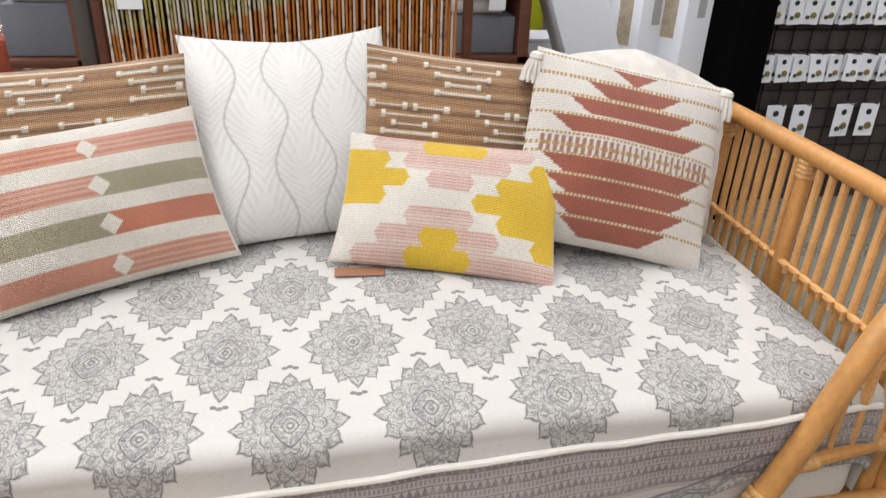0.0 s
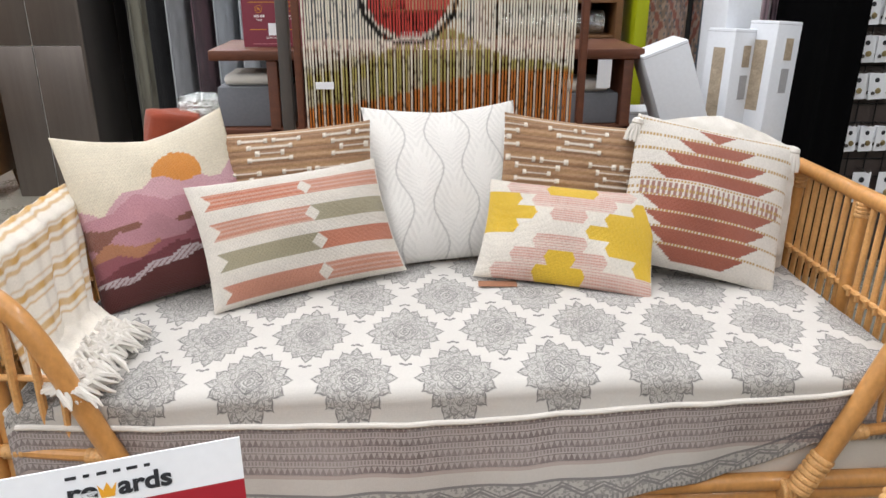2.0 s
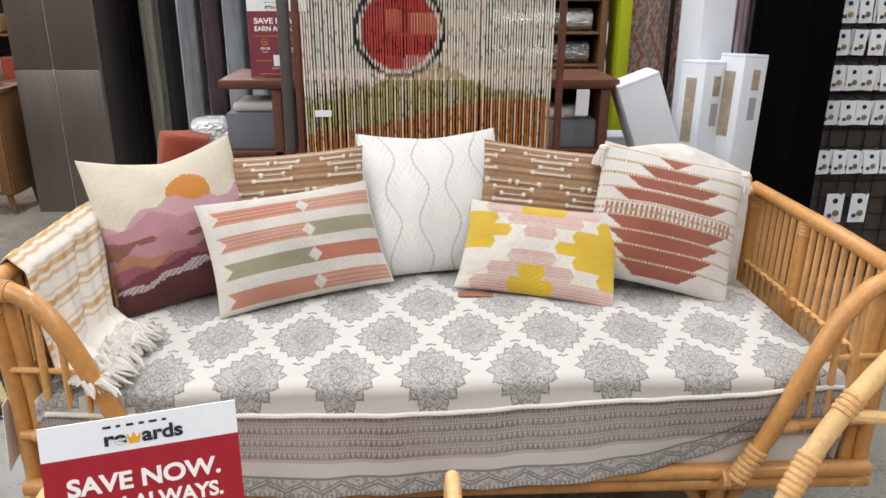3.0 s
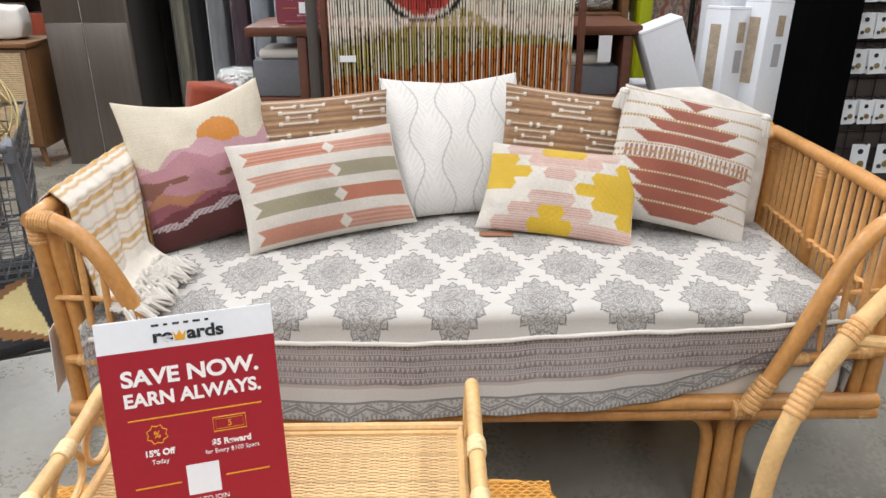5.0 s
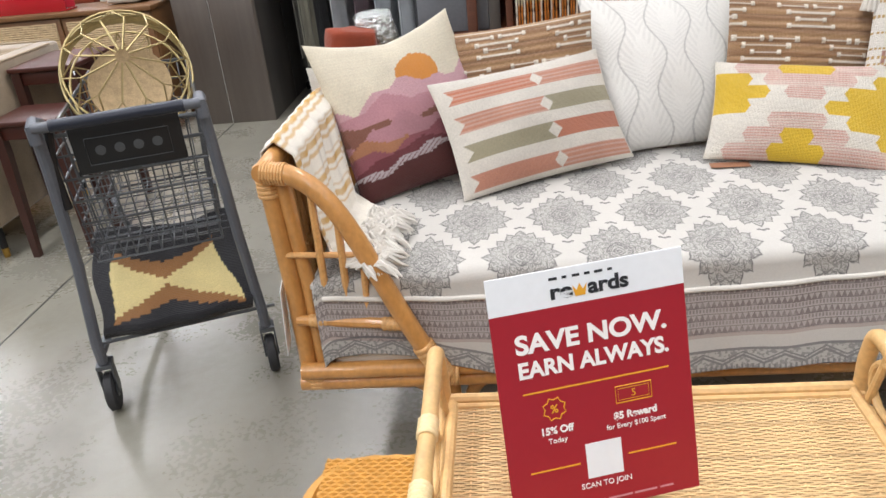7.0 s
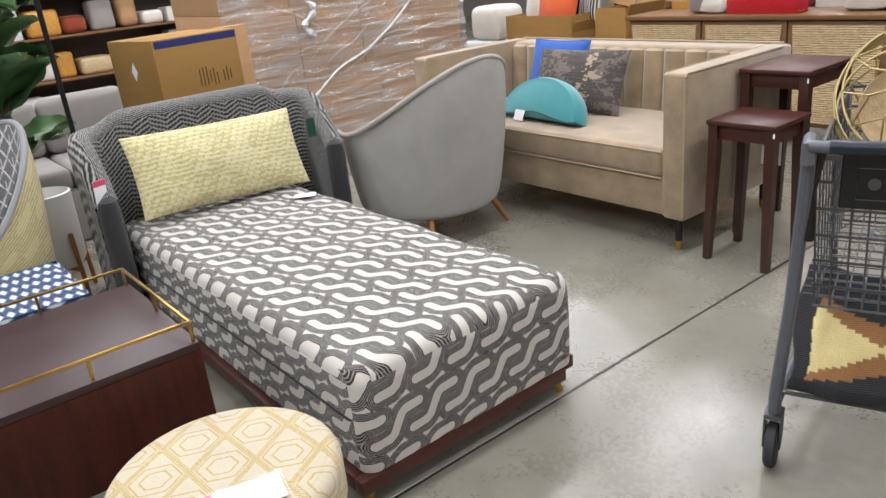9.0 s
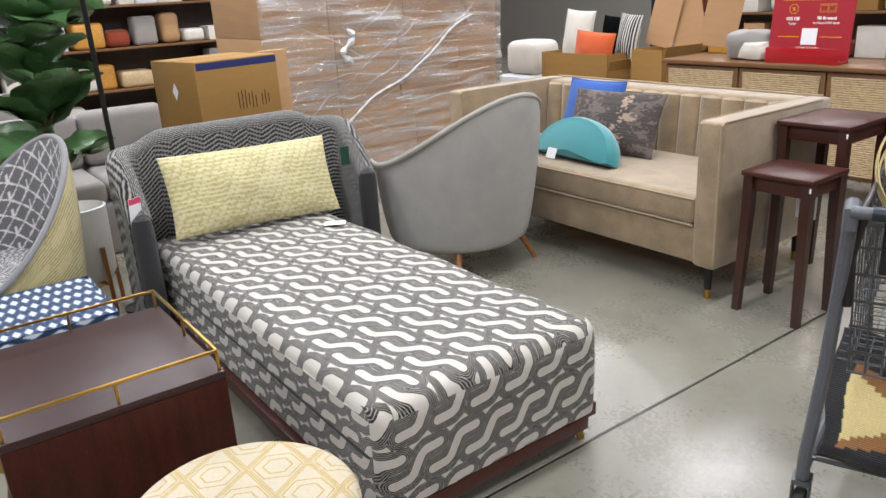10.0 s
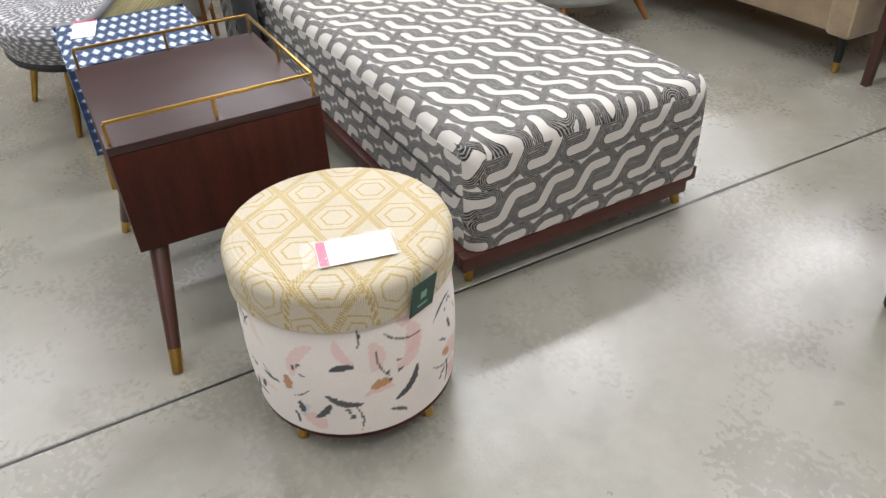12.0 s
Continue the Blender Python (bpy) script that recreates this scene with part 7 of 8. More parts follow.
    def rug_place(u, v):
        yy = np.interp(v, [0, 0.06, 0.12, 1], [0.012, -0.004, 0.0, 0.30])
        zz = np.interp(v, [0, 0.06, 0.12, 1], [0.25, 0.272, 0.29, 0.485])
        side = (u - 0.5) * 0.445
        return side + 0.01 * np.sin(v * 8), yy - 0.02 * np.sin(u * 3.1) + 0.006 * np.sin(u * 17), zz + 0.012 * np.sin(u * 6.3 + 1) * v

    def rug_colour(u, v):
        q = np.floor(v * 40) / 40
        a = np.abs(u - 0.47)
        d = np.abs(q - 0.44) * 1.45
        edge = (u < 0.06 + 0.1 * q) | (u > 0.97 - 0.2 * q)
        return paint(np.broadcast_to(cream, u.shape + (3,)), (((d - 0.04) * 1.0 > a * 0.9), tan), (((d - 0.26) > a * 0.55), black), (edge, black))
    r = solid("folded_rug", sheet_mesh("folded_rug", rug_place, rug_colour, 110, 90), DYED_HEAVY, "folded black, tan and cream kilim rug on the cart rack", "rug", m.copy())
    r.modifiers.new("thickness", "SOLIDIFY").thickness = 0.02
    # gold wire basket light in the cart
    g = thing("wire_lantern", m @ pose(0.0, 0.42, 0.935, 62, 0, 6), "round gold wire lantern shade lying in the cart", "lantern")
    rad = 0.195
    part("woven_disc", Shape().turn([(0, -0.1), (0.09, -0.105), (0.13, -0.085), (0.128, -0.08), (0.09, -0.098), (0, -0.095)], 36), SEAGRASS, g, "tan woven inner shade")
    for z, rr in ((0.0, rad), (-0.09, rad * 0.93), (0.09, rad * 0.93)):
        part("hoop", Shape().tube([(rr * math.cos(k * 0.157), rr * math.sin(k * 0.157), z) for k in range(40)], 0.004, 6, closed=True), GOLD, g)
    part("band", Shape().turn([(rad * 0.985, -0.04), (rad, -0.04), (rad, 0.04), (rad * 0.985, 0.04)], 40, hollow=True), GOLD_BAND, g, "pale gold band")
    for k in range(12):
        a, b, e = k * 0.5236, (k + 1) * 0.5236, (k + 0.5) * 0.5236
        part("wire", Shape().tube([(rad * 0.93 * math.cos(a), rad * 0.93 * math.sin(a), 0.09), (0.13 * math.cos(e), 0.13 * math.sin(e), 0.17), (rad * 0.93 * math.cos(b), rad * 0.93 * math.sin(b), 0.09)], 0.003, 5), GOLD, g)
        part("wire", Shape().tube([(rad * 0.93 * math.cos(a), rad * 0.93 * math.sin(a), -0.09), (0.12 * math.cos(e), 0.12 * math.sin(e), -0.16), (rad * 0.93 * math.cos(b), rad * 0.93 * math.sin(b), -0.09)], 0.003, 5), GOLD, g)
        part("wire", Shape().tube([(0.13 * math.cos(e), 0.13 * math.sin(e), 0.17), (0.02 * math.cos(e), 0.02 * math.sin(e), 0.2)], 0.003, 5), GOLD, g)


GOLD_BAND = material("pale_gold_band", "#c2b384", 0.5, 0.5, vary=0.2, scale=20, fine=160, bump=0.2)
cart()


# ---- stainless column, rug rack, barrel ----
def column():
    c = thing("steel_column", pose(-2.56, 5.13, 0), "boxed column clad in brushed stainless steel sheets", "column")
    part("core", Shape().box(-0.272, 0.272, -0.602, 0.612, 0, 3.2, 0), PALE_PLASTIC, c)
    for x0, x1 in ((-0.28, -0.035), (-0.029, 0.28)):
        for z0, z1 in ((0.0, 0.965), (0.97, 3.2)):
            part("front_sheet", Shape().box(x0, x1, -0.612, -0.603, z0, z1, 0.002), STEEL, c)
    for y0, y1 in ((-0.60, 0.0), (0.006, 0.61)):
        part("side_sheet", Shape().box(0.273, 0.283, y0, y1, 0, 3.2, 0.002), STEEL_DARK, c)
        part("side_sheet", Shape().box(-0.283, -0.273, y0, y1, 0, 3.2, 0.002), STEEL_DARK, c)
    part("edge_trim", Shape().box(0.265, 0.2845, -0.615, -0.6035, 0, 3.2, 0.002), STEEL, c)


column()


def plush(a, b, seed):
    def f(u, v):
        n = np.sin(u * 200 + seed) * np.sin(v * 420 + seed * 2) + np.sin(u * 37 * v + seed)
        return paint(np.broadcast_to(np.array(srgb(a)), u.shape + (3,)), ((n > 0.3) * 0.6, srgb(b)))
    return f


for k, (x, y, w, rot, a, b) in enumerate(((-1.98, 4.62, 0.12, 70, "#6f6c5e", "#5c594d"), (-2.02, 5.1, 0.5, 66, "#8d8980", "#6b675f"), (-1.90, 4.95, 0.42, 66, "#2a2a2c", "#1c1c1e"), (-1.76, 4.9, 0.42, 76, "#b4b7bb", "#9ea1a5"), (-1.60, 4.9, 0.42, 78, "#6d525a", "#473a40"),
                                       (-1.44, 4.9, 0.44, 74, "#b9bfc6", "#a0a5ac"), (-1.27, 4.9, 0.44, 72, "#b3b8be", "#a0a5ab"), (-1.12, 4.95, 0.44, 55, "#3b3c40", "#2a2a2e"), (-0.95, 5.0, 0.44, 50, "#77797e", "#66686d"), (-0.75, 5.0, 0.44, 50, "#5c5e63", "#515358"))):
    hanging_rug("hanging_rug", pose(x, y + 0.1, 0.30 + 0.02 * (k % 3), 0, 0, rot), w, 1.75, plush(a, b, k * 1.7), "sample rug hanging edge-on in the rug rack", 26, 70, 0.02)
rr = thing("rug_rack", pose(-1.4, 5.25, 0), "black steel rug rack with swing arms", "rack")
# Black sheet added behind the rugs so the shaded gaps read dark.
part("back_panel", Shape().box(-0.85, 0.95, 0.5, 0.56, 0, 2.3, 0.005), BLACKMETAL, rr)
part("top_rail", Shape().box(-0.85, 0.95, -0.66, 0.5, 2.05, 2.16, 0.005), BLACKMETAL, rr)
part("foot_rail", Shape().box(-0.85, 0.95, 0.1, 0.5, 0.0, 0.06, 0.005), BLACKMETAL, rr)


def barrel():
    b = thing("barrel", pose(-1.38, 3.28, 0), "pale pine stave barrel with wooden hoops", "barrel")
    prof = [(0.17, 0.0), (0.195, 0.12), (0.208, 0.30), (0.2, 0.48), (0.178, 0.63)]
    n = 18
    for k in range(n):
        a0, a1 = 6.28319 * (k + 0.03) / n, 6.28319 * (k + 0.97) / n
        s = Shape()
        verts = []
        for r, z in prof:
            for rad in (r, r - 0.016):
                for a in (a0, a1):
                    verts.append((rad * math.cos(a), rad * math.sin(a), z))
        faces = []
        for i in range(len(prof) - 1):
            q = i * 4
            faces += [(q, q + 1, q + 5, q + 4), (q + 3, q + 2, q + 6, q + 7), (q + 2, q, q + 4, q + 6), (q + 1, q + 3, q + 7, q + 5)]
        q = (len(prof) - 1) * 4
        faces += [(q, q + 1, q + 3, q + 2), (2, 3, 1, 0)]
        part("stave", s.add(verts, faces), PINE, b)
    for z, r in ((0.10, 0.195), (0.5, 0.201), (0.615, 0.186)):
        part("hoop", Shape().tube([(r * math.cos(k * 0.157), r * math.sin(k * 0.157), z) for k in range(40)], 0.009, 6, closed=True), RATTAN_PALE, b)
    part("bottom", Shape().turn([(0, 0.42), (0.17, 0.42), (0.17, 0.44), (0, 0.44)], 24), PINE, b)


barrel()


def bundle(name, m, w, d, h, mat, label, cat, seed, sub=0.02):
    bm = bmesh.new()
    bmesh.ops.create_cube(bm, size=1)
    bmesh.ops.subdivide_edges(bm, edges=bm.edges[:], cuts=9, use_grid_fill=True)
    for p in bm.verts:
        q = p.co.copy()
        r = max(abs(q.x), abs(q.y), abs(q.z)) / max(q.length, 1e-6)
        q = q * (0.55 + 0.45 * r * 1.0)
        q = Vector((q.x * w, q.y * d, (q.z + 0.5) * h))
        nz = noise.noise_vector(q * 9 + Vector((seed, 0, 0)))
        p.co = q + nz * sub
    me = bpy.data.meshes.new(name)
    bm.to_mesh(me)
    bm.free()
    me.polygons.foreach_set("use_smooth", np.ones(len(me.polygons), dtype=bool))
    return solid(name, me, mat, label, cat, m)


bundle("folded_blanket", pose(-1.44, 3.25, 0.50, 0, 8, 20), 0.27, 0.22, 0.30, RUST, "rust red folded blanket stuffed in the barrel", "blanket", 1)
bundle("bagged_cushion", pose(-1.28, 3.36, 0.56, 0, -6, 10), 0.22, 0.16, 0.30, SILVERFOIL, "cushion in a shiny clear plastic bag in the barrel", "cushion", 5, 0.012)
bundle("bagged_cushion", pose(-1.48, 3.4, 0.52, 0, 0, 40), 0.12, 0.14, 0.20, WHITECLOTH, "white textile tucked in the barrel", "textile", 7, 0.012)


# ---- sideboard with woven doors ----
def sideboard():
    x0, x1, y0, y1, top = -4.82, -2.95, 4.42, 4.86, 0.85
    o = Vector((-3.88, 4.67, 0))
    s = thing("sideboard", Matrix.Translation(o), "brown oak sideboard with woven seagrass doors", "sideboard")
    at = Matrix.Translation(-o)
    part("top", Shape().box(x0 - 0.02, x1 + 0.02, y0 - 0.02, y1 + 0.01, top - 0.03, top, 0.004), OAK, s, at=at)
    part("carcass", Shape().box(x0, x1, y0 + 0.026, y1, 0.14, top - 0.031, 0.003), OAK, s, at=at)
    w = (x1 - x0) / 3
    for k in range(3):
        a, b = x0 + k * w + 0.006, x0 + (k + 1) * w - 0.006
        d = part("door", Shape().box(a, b, y0 + 0.004, y0 + 0.025, 0.15, top - 0.04, 0.003), OAK, s, at=at)
        strands = Shape()
        cx, cz = (a + b) / 2, (0.15 + top - 0.04) / 2
        hw_, hh = (b - a) / 2 - 0.03, (top - 0.19) / 2 - 0.03
        for i in range(44):
            z = cz - hh + 2 * hh * i / 43
            half = hw_ * (0.86 + 0.14 * i / 43)
            strands.tube([(cx - half + 2 * half * j / 12, y0 - 0.002 + 0.003 * ((i + j) % 2), z + 0.0012 * math.sin(j * 2.3 + i)) for j in range(13)], 0.0072, 5)
        tagged(part("seagrass_strand", strands, SEAGRASS, d), "tan woven seagrass", kind="stuff")
    for x in (x0 + 0.05, x1 - 0.05):
        for y in (y0 + 0.05, y1 - 0.05):
            part("leg", Shape().tube([(x, y, 0.14), (x + (0.02 if x > -3.9 else -0.02), y, 0)], [0.022, 0.015], 12), OAK, s, at=at)


sideboard()
promo_sign(upright((-3.79, 4.55, 0.867), (1, 0, 0), (0, 0.08, 1)) @ Matrix.Scale(2.55, 4), RED, "large red offer card in an acrylic stand on the sideboard")
st = thing("acrylic_stand", pose(-3.79, 4.52, 0.851), "red acrylic sign stand", "stand")
part("tray", Shape().box(-0.25, 0.25, -0.04, 0.1, 0, 0.01, 0.002), REDACRYL, st)
part("lip", Shape().box(-0.25, 0.25, -0.045, -0.038, 0, 0.1, 0.002), REDACRYL, st)
bundle("folded_textile", pose(-4.25, 4.66, 0.851, 0, 0, 10), 0.34, 0.26, 0.2, GREYSOFA, "grey folded throw on the sideboard", "throw", 12, 0.02)
bundle("folded_textile", pose(-4.18, 4.6, 0.851, 0, 0, -12), 0.24, 0.2, 0.13, WHITECLOTH, "white folded textile on the sideboard", "throw", 13, 0.02)
bundle("folded_textile", pose(-3.18, 4.68, 0.851, 0, 0, 5), 0.3, 0.24, 0.22, WHITECLOTH, "white knitted textile on the sideboard", "throw", 14, 0.02)


# ---- cardboard, pallet, plant and stock behind ----
def cardboard_box(m, w, d, h, label, mat=CARD, tape=True, print_=True):
    b = thing("cardboard_box", m, label, "box", "cardboard boxes")
    part("carton", Shape().box(-w / 2, w / 2, -d / 2, d / 2, 0, h, 0.005, 2), mat, b)
    part("flap_seam", Shape().box(-w / 2 - 0.0006, w / 2 + 0.0006, -0.002, 0.002, h - 0.0005, h + 0.0006, 0), material("seam_shadow", "#4d3418", 0.9, bump=0), b)
    if tape:
        part("tape", Shape().box(-w / 2 + 0.01, w / 2 - 0.005, -d / 2 - 0.0012, -d / 2 - 0.0004, h - 0.045, h - 0.008, 0), BLUETAPE, b, "dark blue tape")
    if print_:
        rng = random.Random(5)
        ink = material("box_print", "#4a3216", 0.9, bump=0)
        for k in range(9):
            x = -0.02 + 0.022 * k + (0.02 if k > 5 else 0)
            part("print_bar", Shape().box(x, x + 0.006, -d / 2 - 0.001, -d / 2 - 0.0004, h - 0.26 - rng.uniform(0, 0.02), h - 0.2 + rng.uniform(-0.02, 0.03), 0), ink, b)
    part("label", Shape().add([(-w / 2 - 0.001, 0.0 - 0.03, h - 0.16), (-w / 2 - 0.001, 0.0, h - 0.21), (-w / 2 - 0.001, 0.03, h - 0.16), (-w / 2 - 0.001, 0.0, h - 0.11)], [(0, 1, 2, 3)]), PAPER, b, "white diamond label")
    return b


for z0, h in ((0.0, 0.73), (0.732, 0.42)):
    cardboard_box(pose(-5.377, 1.13, z0, 0, 0, 101.5), 0.52, 0.46, h, "brown cardboard carton with dark blue tape stacked behind the chaise", tape=z0 > 0, print_=z0 > 0)
solid("cardboard_sheet", Shape().box(-0.03, 0.03, -0.1, 0.1, 0, 1.14, 0.003), CARD_PALE, "folded cardboard sheet leaning behind the carton", "cardboard", pose(-5.66, 1.60, 0, 0, 0, 10))


def pallet():
    p = thing("wrapped_pallet", pose(-6.72, 2.87, 0), "pallet of cardboard cartons wrapped in stretch film", "pallet")
    rng = random.Random(8)
    for k in range(5):
        part("deck_board", Shape().box(-0.5, 0.5, -1.05 + 0.43 * k, -0.75 + 0.43 * k, 0.1, 0.12, 0.003), PINE, p)
    for y in (-1.0, 0.0, 1.0):
        part("bearer", Shape().box(-0.5, 0.5, y - 0.05, y + 0.05, 0, 0.0995, 0.003), PINE, p)
    for i, (z, h) in enumerate(((0.121, 0.5), (0.622, 0.55), (1.173, 0.55))):
        y = -1.05
        while y < 1.0:
            w = min(rng.uniform(0.5, 0.75), 1.07 - y)
            part("carton", Shape().box(-0.48 + rng.uniform(0, 0.02), 0.5 - rng.uniform(0, 0.015), y, y + w - 0.006, z, z + h, 0.006, 2), CARD_PALE, p)
            y += w

    def wrap_place(u, v):
        y = -1.09 + u * 2.19
        return 0.522 + 0.012 * np.sin(u * 19 + 7 * v) * np.sin(v * 13) + 0.006 * np.sin(v * 50 + 9 * u), y, 0.02 + v * 1.73
    part("stretch_film", sheet_mesh("stretch_film", wrap_place, None, 80, 60), FILM, p, "crinkled clear stretch film")
    part("stretch_film", sheet_mesh("stretch_film", lambda u, v: (0.52 - u * 1.0, 1.095 + 0.01 * np.sin(v * 20 + 6 * u), 0.02 + v * 1.73), None, 40, 40), FILM, p)
    rope = [(0.548, -0.5 + 1.25 * t + 0.01 * math.sin(t * 20), 0.50 + 0.72 * t + 0.03 * math.sin(t * 9)) for t in [i / 30 for i in range(31)]]
    part("film_rope", Shape().tube(rope, [0.004 + 0.009 * math.sin(i * 1.7) ** 2 for i in range(31)], 6), material("twisted_film", "#cfd0d2", 0.25, vary=0.1, bump=0.5, coat=0.6), p, "twisted rope of stretch film")
    for k in range(22):
        y0, z0 = rng.uniform(-1.0, 0.5), rng.uniform(0.45, 1.65)
        run, slope = rng.uniform(0.25, 0.8), rng.choice((0.05, 0.1, -0.08, 0.55, 0.7, -0.5))
        fold = [(0.541 + 0.004 * math.sin(i * 1.3 + k), min(y0 + run * i / 10, 1.08), min(z0 + slope * run * i / 10 + 0.012 * math.sin(i * 0.9 + k), 1.74)) for i in range(11)]
        part("film_fold", Shape().tube(fold, [0.0008 + 0.0016 * math.sin(i * 0.314) for i in range(11)], 5), material("twisted_film"), p)
    knot = [(0.55, -0.42 + 0.05 * math.sin(t * 7), 1.2 - 0.25 * t) for t in [i / 14 for i in range(15)]]
    part("film_rope", Shape().tube(knot, [0.01 + 0.02 * math.sin(i * 0.9) ** 2 for i in range(15)], 6), material("twisted_film"), p)


pallet()


def fig_plant():
    p = thing("fig_plant", pose(-5.45, 0.2, 0), "artificial fiddle-leaf fig with dark green leaves in a basket", "plant")
    part("pot", Shape().turn([(0, 0), (0.15, 0), (0.18, 0.12), (0.17, 0.30), (0.16, 0.305), (0.15, 0.27), (0, 0.27)], 32), SEAGRASS, p, "woven seagrass pot")
    part("trunk", Shape().tube([(0, 0, 0.26), (0.02, 0.01, 0.6), (-0.01, 0.03, 0.95), (0.02, 0.0, 1.35), (0.0, 0.02, 1.7)], [0.022, 0.018, 0.015, 0.012, 0.006], 10), BARK, p)
    rng = random.Random(21)
    leaf = Shape()
    n = 12
    verts = []
    for i in range(n + 1):
        t = i / n
        w = 0.125 * math.sin(math.pi * min(1, t * 1.02) ** 0.8) ** 0.75 * (0.75 + 0.5 * t)
        w = max(w, 0.004)
        for k, s in ((0, -1), (1, -0.5), (2, 0), (3, 0.5), (4, 1)):
            verts.append((s * w, t * 0.27, 0.035 * abs(s) - 0.10 * t * t + 0.008 * math.sin(t * 16) * abs(s)))
    faces = [(i * 5 + k, i * 5 + k + 1, (i + 1) * 5 + k + 1, (i + 1) * 5 + k) for i in range(n) for k in range(4)]
    leaf.add(verts, faces)
    me = leaf.mesh("leaf")
    me.materials.append(LEAF)
    for k in range(42):
        z = 0.62 + 1.1 * k / 42 + rng.uniform(-0.04, 0.04)
        a = k * 137.5 + rng.uniform(-15, 15)
        tilt = 42 - 60 * (z - 0.62) / 1.3 * 0.4 + rng.uniform(-25, 25)
        sc = rng.uniform(1.0, 1.5)
        ob = new("leaf", me)
        ob.parent = p
        ob.matrix_basis = pose(0.02, 0.01, z, 0, 0, a) @ pose(0, 0.03, 0, tilt, rng.uniform(-20, 20), 0) @ Matrix.Scale(sc, 4)
    for k in range(6):
        a = k * 1.1
        part("branch", Shape().tube([(0, 0.01, 0.7 + 0.14 * k), (0.1 * math.cos(a), 0.1 * math.sin(a), 0.85 + 0.14 * k)], [0.008, 0.004], 6), BARK, p)


fig_plant()
pl = thing("planter", pose(-5.05, 0.22, 0), "white ceramic planter on a wooden stand", "planter")
part("pot", Shape().turn([(0, 0.16), (0.1, 0.16), (0.125, 0.2), (0.132, 0.53), (0.122, 0.535), (0.115, 0.48), (0, 0.48)], 36), WHITEPOT, pl)
for k in range(4):
    a = 0.4 + k * 1.5708
    part("leg", Shape().tube([(0.14 * math.cos(a), 0.14 * math.sin(a), 0.34), (0.15 * math.cos(a), 0.15 * math.sin(a), 0)], 0.011, 8), TAN_LEG, pl)
part("stretcher", Shape().tube([(0.14 * math.cos(0.4), 0.14 * math.sin(0.4), 0.148), (-0.14 * math.cos(0.4), -0.14 * math.sin(0.4), 0.148)], 0.01, 8).tube([(-0.14 * math.sin(0.4), 0.14 * math.cos(0.4), 0.148), (0.14 * math.sin(0.4), -0.14 * math.cos(0.4), 0.148)], 0.01, 8), TAN_LEG, pl)
fl = thing("floor_lamp", pose(-4.87, 0.40, 0), "tall thin black floor lamp pole with a small knob", "floor lamp")
part("pole", Shape().tube([(0, 0, 0.02), (0, 0, 0.62)], 0.0145, 12).tube([(0, 0, 0.62), (0, 0, 2.1)], 0.012, 12), BLACKMETAL, fl)
part("base", Shape().turn([(0, 0), (0.09, 0), (0.09, 0.012), (0.03, 0.022), (0, 0.022)], 32), BLACKMETAL, fl)


def grey_sofa(m, label, w=2.0):
    s = thing("sofa", m, label, "sofa", "grey sofas")
    part("base", Shape().box(-w / 2, w / 2, -0.42, 0.42, 0.0, 0.32, 0.03, 3), GREYSOFA, s)
    part("back", Shape().box(-w / 2, w / 2, 0.22, 0.42, 0.3, 0.78, 0.05, 4), GREYSOFA, s)
    for x in (-w / 2, w / 2 - 0.18):
        part("arm", Shape().box(x, x + 0.18, -0.42, 0.42, 0.1, 0.6, 0.05, 4), GREYSOFA, s)
    for k in range(2):
        a = -w / 2 + 0.19 + k * (w - 0.38) / 2
        part("seat_cushion", Shape().box(a, a + (w - 0.4) / 2, -0.42, 0.22, 0.32, 0.46, 0.04, 4), GREYSOFA, s)
        part("back_cushion", Shape().box(a, a + (w - 0.4) / 2, 0.08, 0.24, 0.46, 0.82, 0.06, 4), GREYSOFA, s)


grey_sofa(pose(-6.3, 0.55, 0, 0, 0, 90), "pale grey fabric sofa", 1.5)
grey_sofa(pose(-8.2, -0.6, 0, 0, 0, 90), "pale grey fabric sectional sofa with cushions", 2.6)
cushion(lean((-7.95, -0.9, 0.47), (0.05, 0.5, 0), (-0.1, 0, 0.35)), 0.45, 0.42, 0.14, plain_cream, "cream throw cushion with dark lines on a sofa", DYED, n=40, group="cushions on the grey sofa")

# stock behind the velvet sofa
def open_box(m, w, d, h, label):
    b = thing("cardboard_box", m, label, "box", "cardboard boxes")
    part("wall", Shape().box(-w / 2, w / 2, -d / 2, -d / 2 + 0.006, 0, h, 0.001, 1).box(-w / 2, w / 2, d / 2 - 0.006, d / 2, 0, h, 0.001, 1).box(-w / 2, -w / 2 + 0.006, -d / 2 + 0.0065, d / 2 - 0.0065, 0, h, 0.001, 1).box(w / 2 - 0.006, w / 2, -d / 2 + 0.0065, d / 2 - 0.0065, 0, h, 0.001, 1), CARD, b)
    part("bottom", Shape().box(-w / 2 + 0.007, w / 2 - 0.007, -d / 2 + 0.007, d / 2 - 0.007, 0, h - 0.14, 0.002), CARD, b)
    part("flap", Shape().box(w / 2, w / 2 + 0.006, -d / 2, d / 2, 0, 0.16, 0.001, 1), CARD, b, at=pose(0, 0, h - 0.05, 0, 22, 0))
    return b


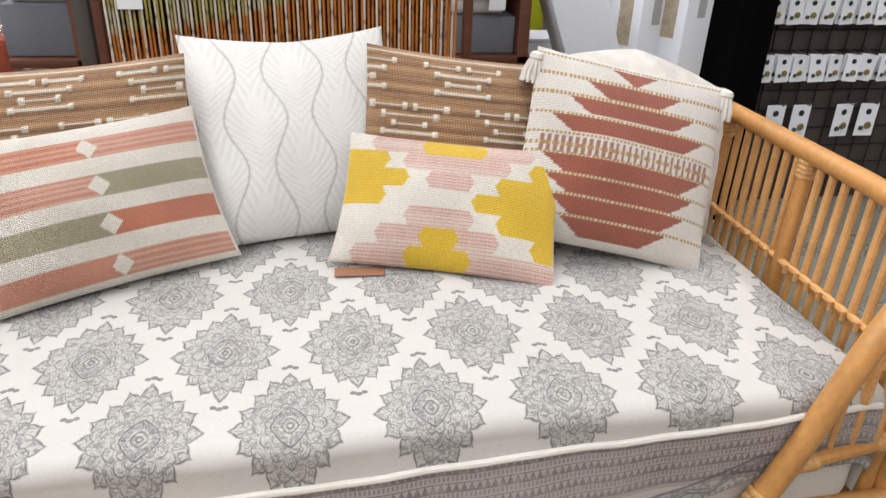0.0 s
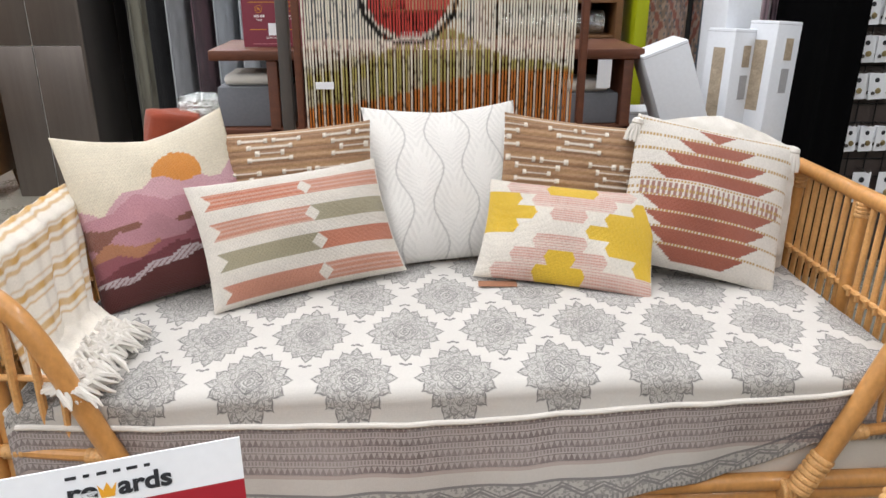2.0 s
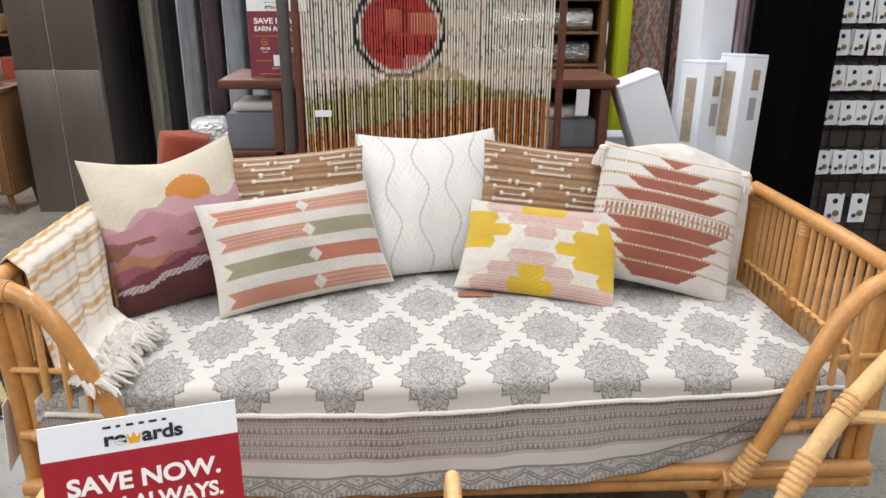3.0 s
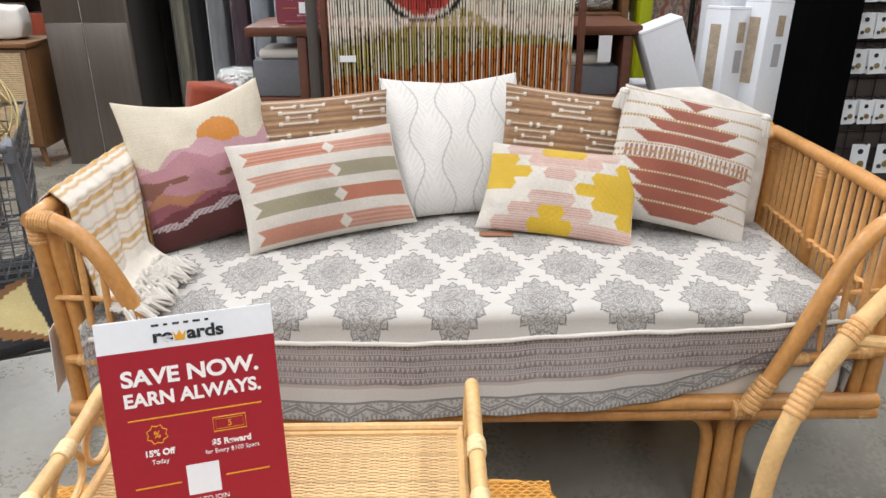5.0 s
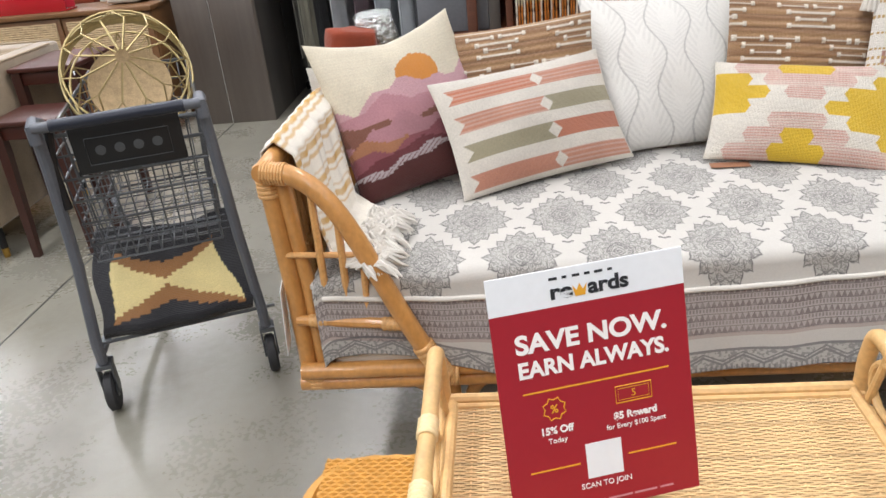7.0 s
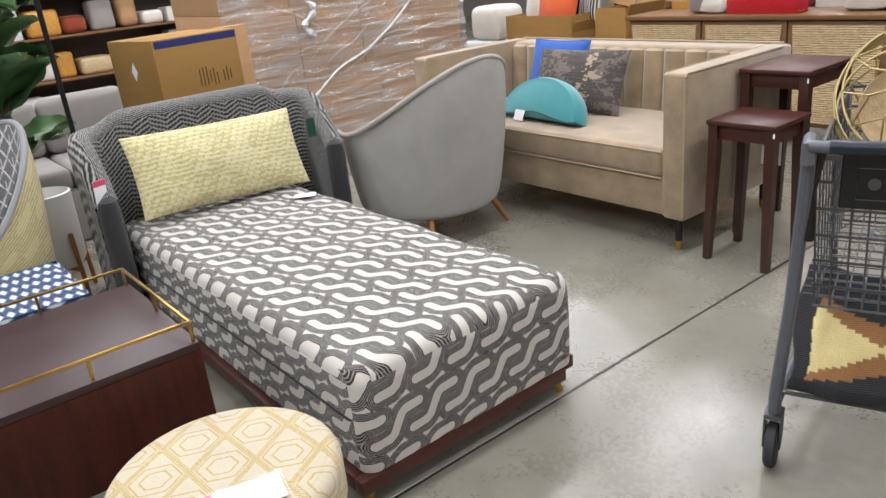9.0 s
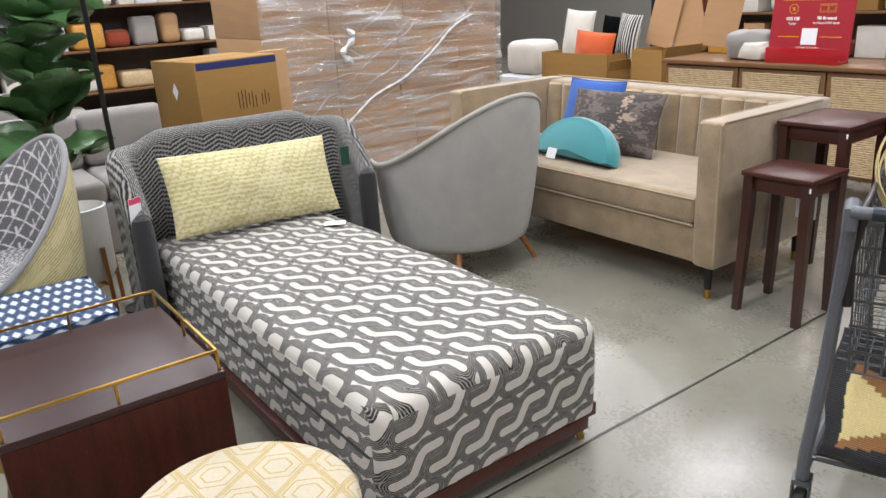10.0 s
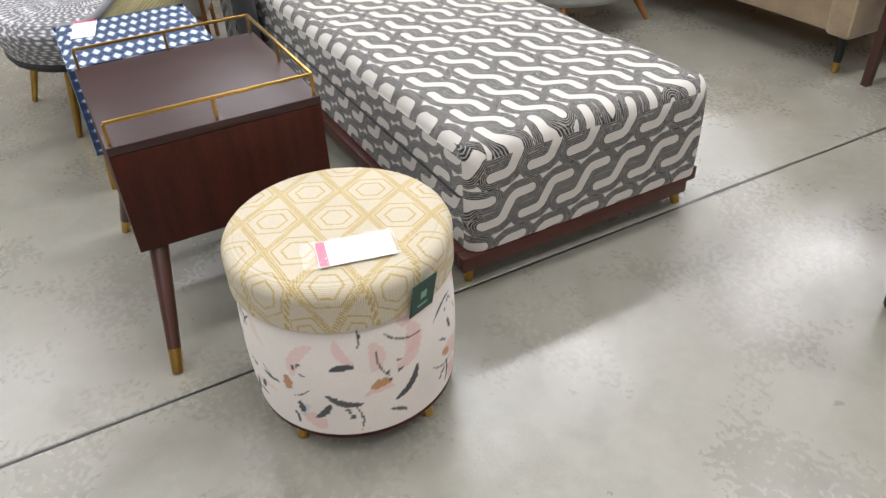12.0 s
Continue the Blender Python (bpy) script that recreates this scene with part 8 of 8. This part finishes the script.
open_box(pose(-5.95, 4.82, 0, 0, 0, 0), 0.80, 0.46, 0.84, "open brown cardboard box full of cushions")
for x, y, z, w, h, mat, lab in ((-5.86, 4.72, 0.68, 0.46, 0.34, ORANGE, "orange cushion standing in an open box"), (-6.2, 4.86, 0.7, 0.36, 0.5, WHITECLOTH, "white cushion standing in an open box"), (-5.78, 4.9, 0.78, 0.3, 0.36, BLACKCLOTH, "black cushion standing in an open box")):
    cushion(pose(x, y, z, -8, 4, 0), w, h, 0.14, plain_cream, lab, mat, plain=mat, n=30, group="cushions in the box")
cushion(pose(-5.6, 4.86, 0.76, -8, 6, 0), 0.24, 0.4, 0.12, lambda u, v: paint(np.broadcast_to(np.array(srgb("#15151a")), u.shape + (3,)), (np.sin(u * 60) > 0.2, srgb("#d9d7d2"))), "black and white striped cushion standing in an open box", DYED, n=60, group="cushions in the box")
open_box(pose(-5.2, 4.9, 0, 0, 0, -8), 0.36, 0.4, 0.88, "open brown cardboard box with raised flaps")
for k, (x, r, h) in enumerate(((-5.35, 10, 0.42), (-5.05, -14, 0.5), (-4.85, 8, 0.38))):
    solid("cardboard_flap", Shape().box(-0.14, 0.14, 0, 0.006, 0, h, 0.001, 1), CARD_PALE, "bent cardboard flap standing upright", "cardboard", pose(x, 5.0 + 0.05 * k, 0.88, -6, r, 12 * k))
wc = thing("white_bin", pose(-6.75, 4.85, 0), "white plastic storage tub", "bin")
part("tub", Shape().box(-0.24, 0.24, -0.25, 0.25, 0, 0.6, 0.03, 3), WHITEBOX, wc)
part("textile", Shape().box(-0.2, 0.2, -0.2, 0.2, 0.6, 0.92, 0.08, 4), WHITECLOTH, wc)


# ---- far shelving ----
def gondola(m, w, h, seed, label):
    g = thing("stock_shelf", m, label, "shelf", "far stock shelves")
    for z in np.arange(0.12, h, 0.45):
        part("board", Shape().box(-w / 2, w / 2, -0.25, 0.25, z - 0.025, z, 0.003), OAK, g)
    part("back", Shape().box(-w / 2, w / 2, 0.25, 0.27, 0, h, 0.002), PEGBOARD, g)
    for x in (-w / 2, w / 2):
        part("upright", Shape().box(x - 0.02, x + 0.02, -0.25, 0.27, 0, h, 0.003), BLACKMETAL, g)
    rng = random.Random(seed)
    mats = [CARD, CARD_PALE, WHITEBOX, WHITECLOTH, GREYSOFA, RUST, WICKER, BLACKCLOTH, SEAGRASS, CARD_PALE, WHITECLOTH]
    mw = m
    for z in np.arange(0.12, h, 0.45):
        x = -w / 2 + 0.05
        while x < w / 2 - 0.3:
            bw, bh, bd = rng.uniform(0.15, 0.38), rng.uniform(0.14, 0.36), rng.uniform(0.2, 0.36)
            solid("stock_box", Shape().box(-bw / 2, bw / 2, -bd / 2, bd / 2, 0, bh, rng.choice((0.006, 0.04, 0.06)), 3), rng.choice(mats), "boxed or folded stock on a far shelf", "stock", mw @ pose(x + bw / 2, -0.03, z + 0.001, 0, 0, rng.uniform(-6, 6)), "stock on the far shelves")
            x += bw + rng.uniform(0.01, 0.08)


gondola(pose(-5.2, 7.6, 0), 4.2, 2.3, 3, "tall wooden stock shelf full of household goods")
gondola(pose(-10.4, 1.5, 0, 0, 0, 90), 6.0, 2.3, 4, "tall wooden stock shelf full of household goods")
gondola(pose(2.6, 6.2, 0), 4.6, 2.3, 5, "tall wooden stock shelf full of household goods")
gondola(pose(-1.2, 7.6, 0), 3.6, 2.3, 6, "tall wooden stock shelf full of household goods")
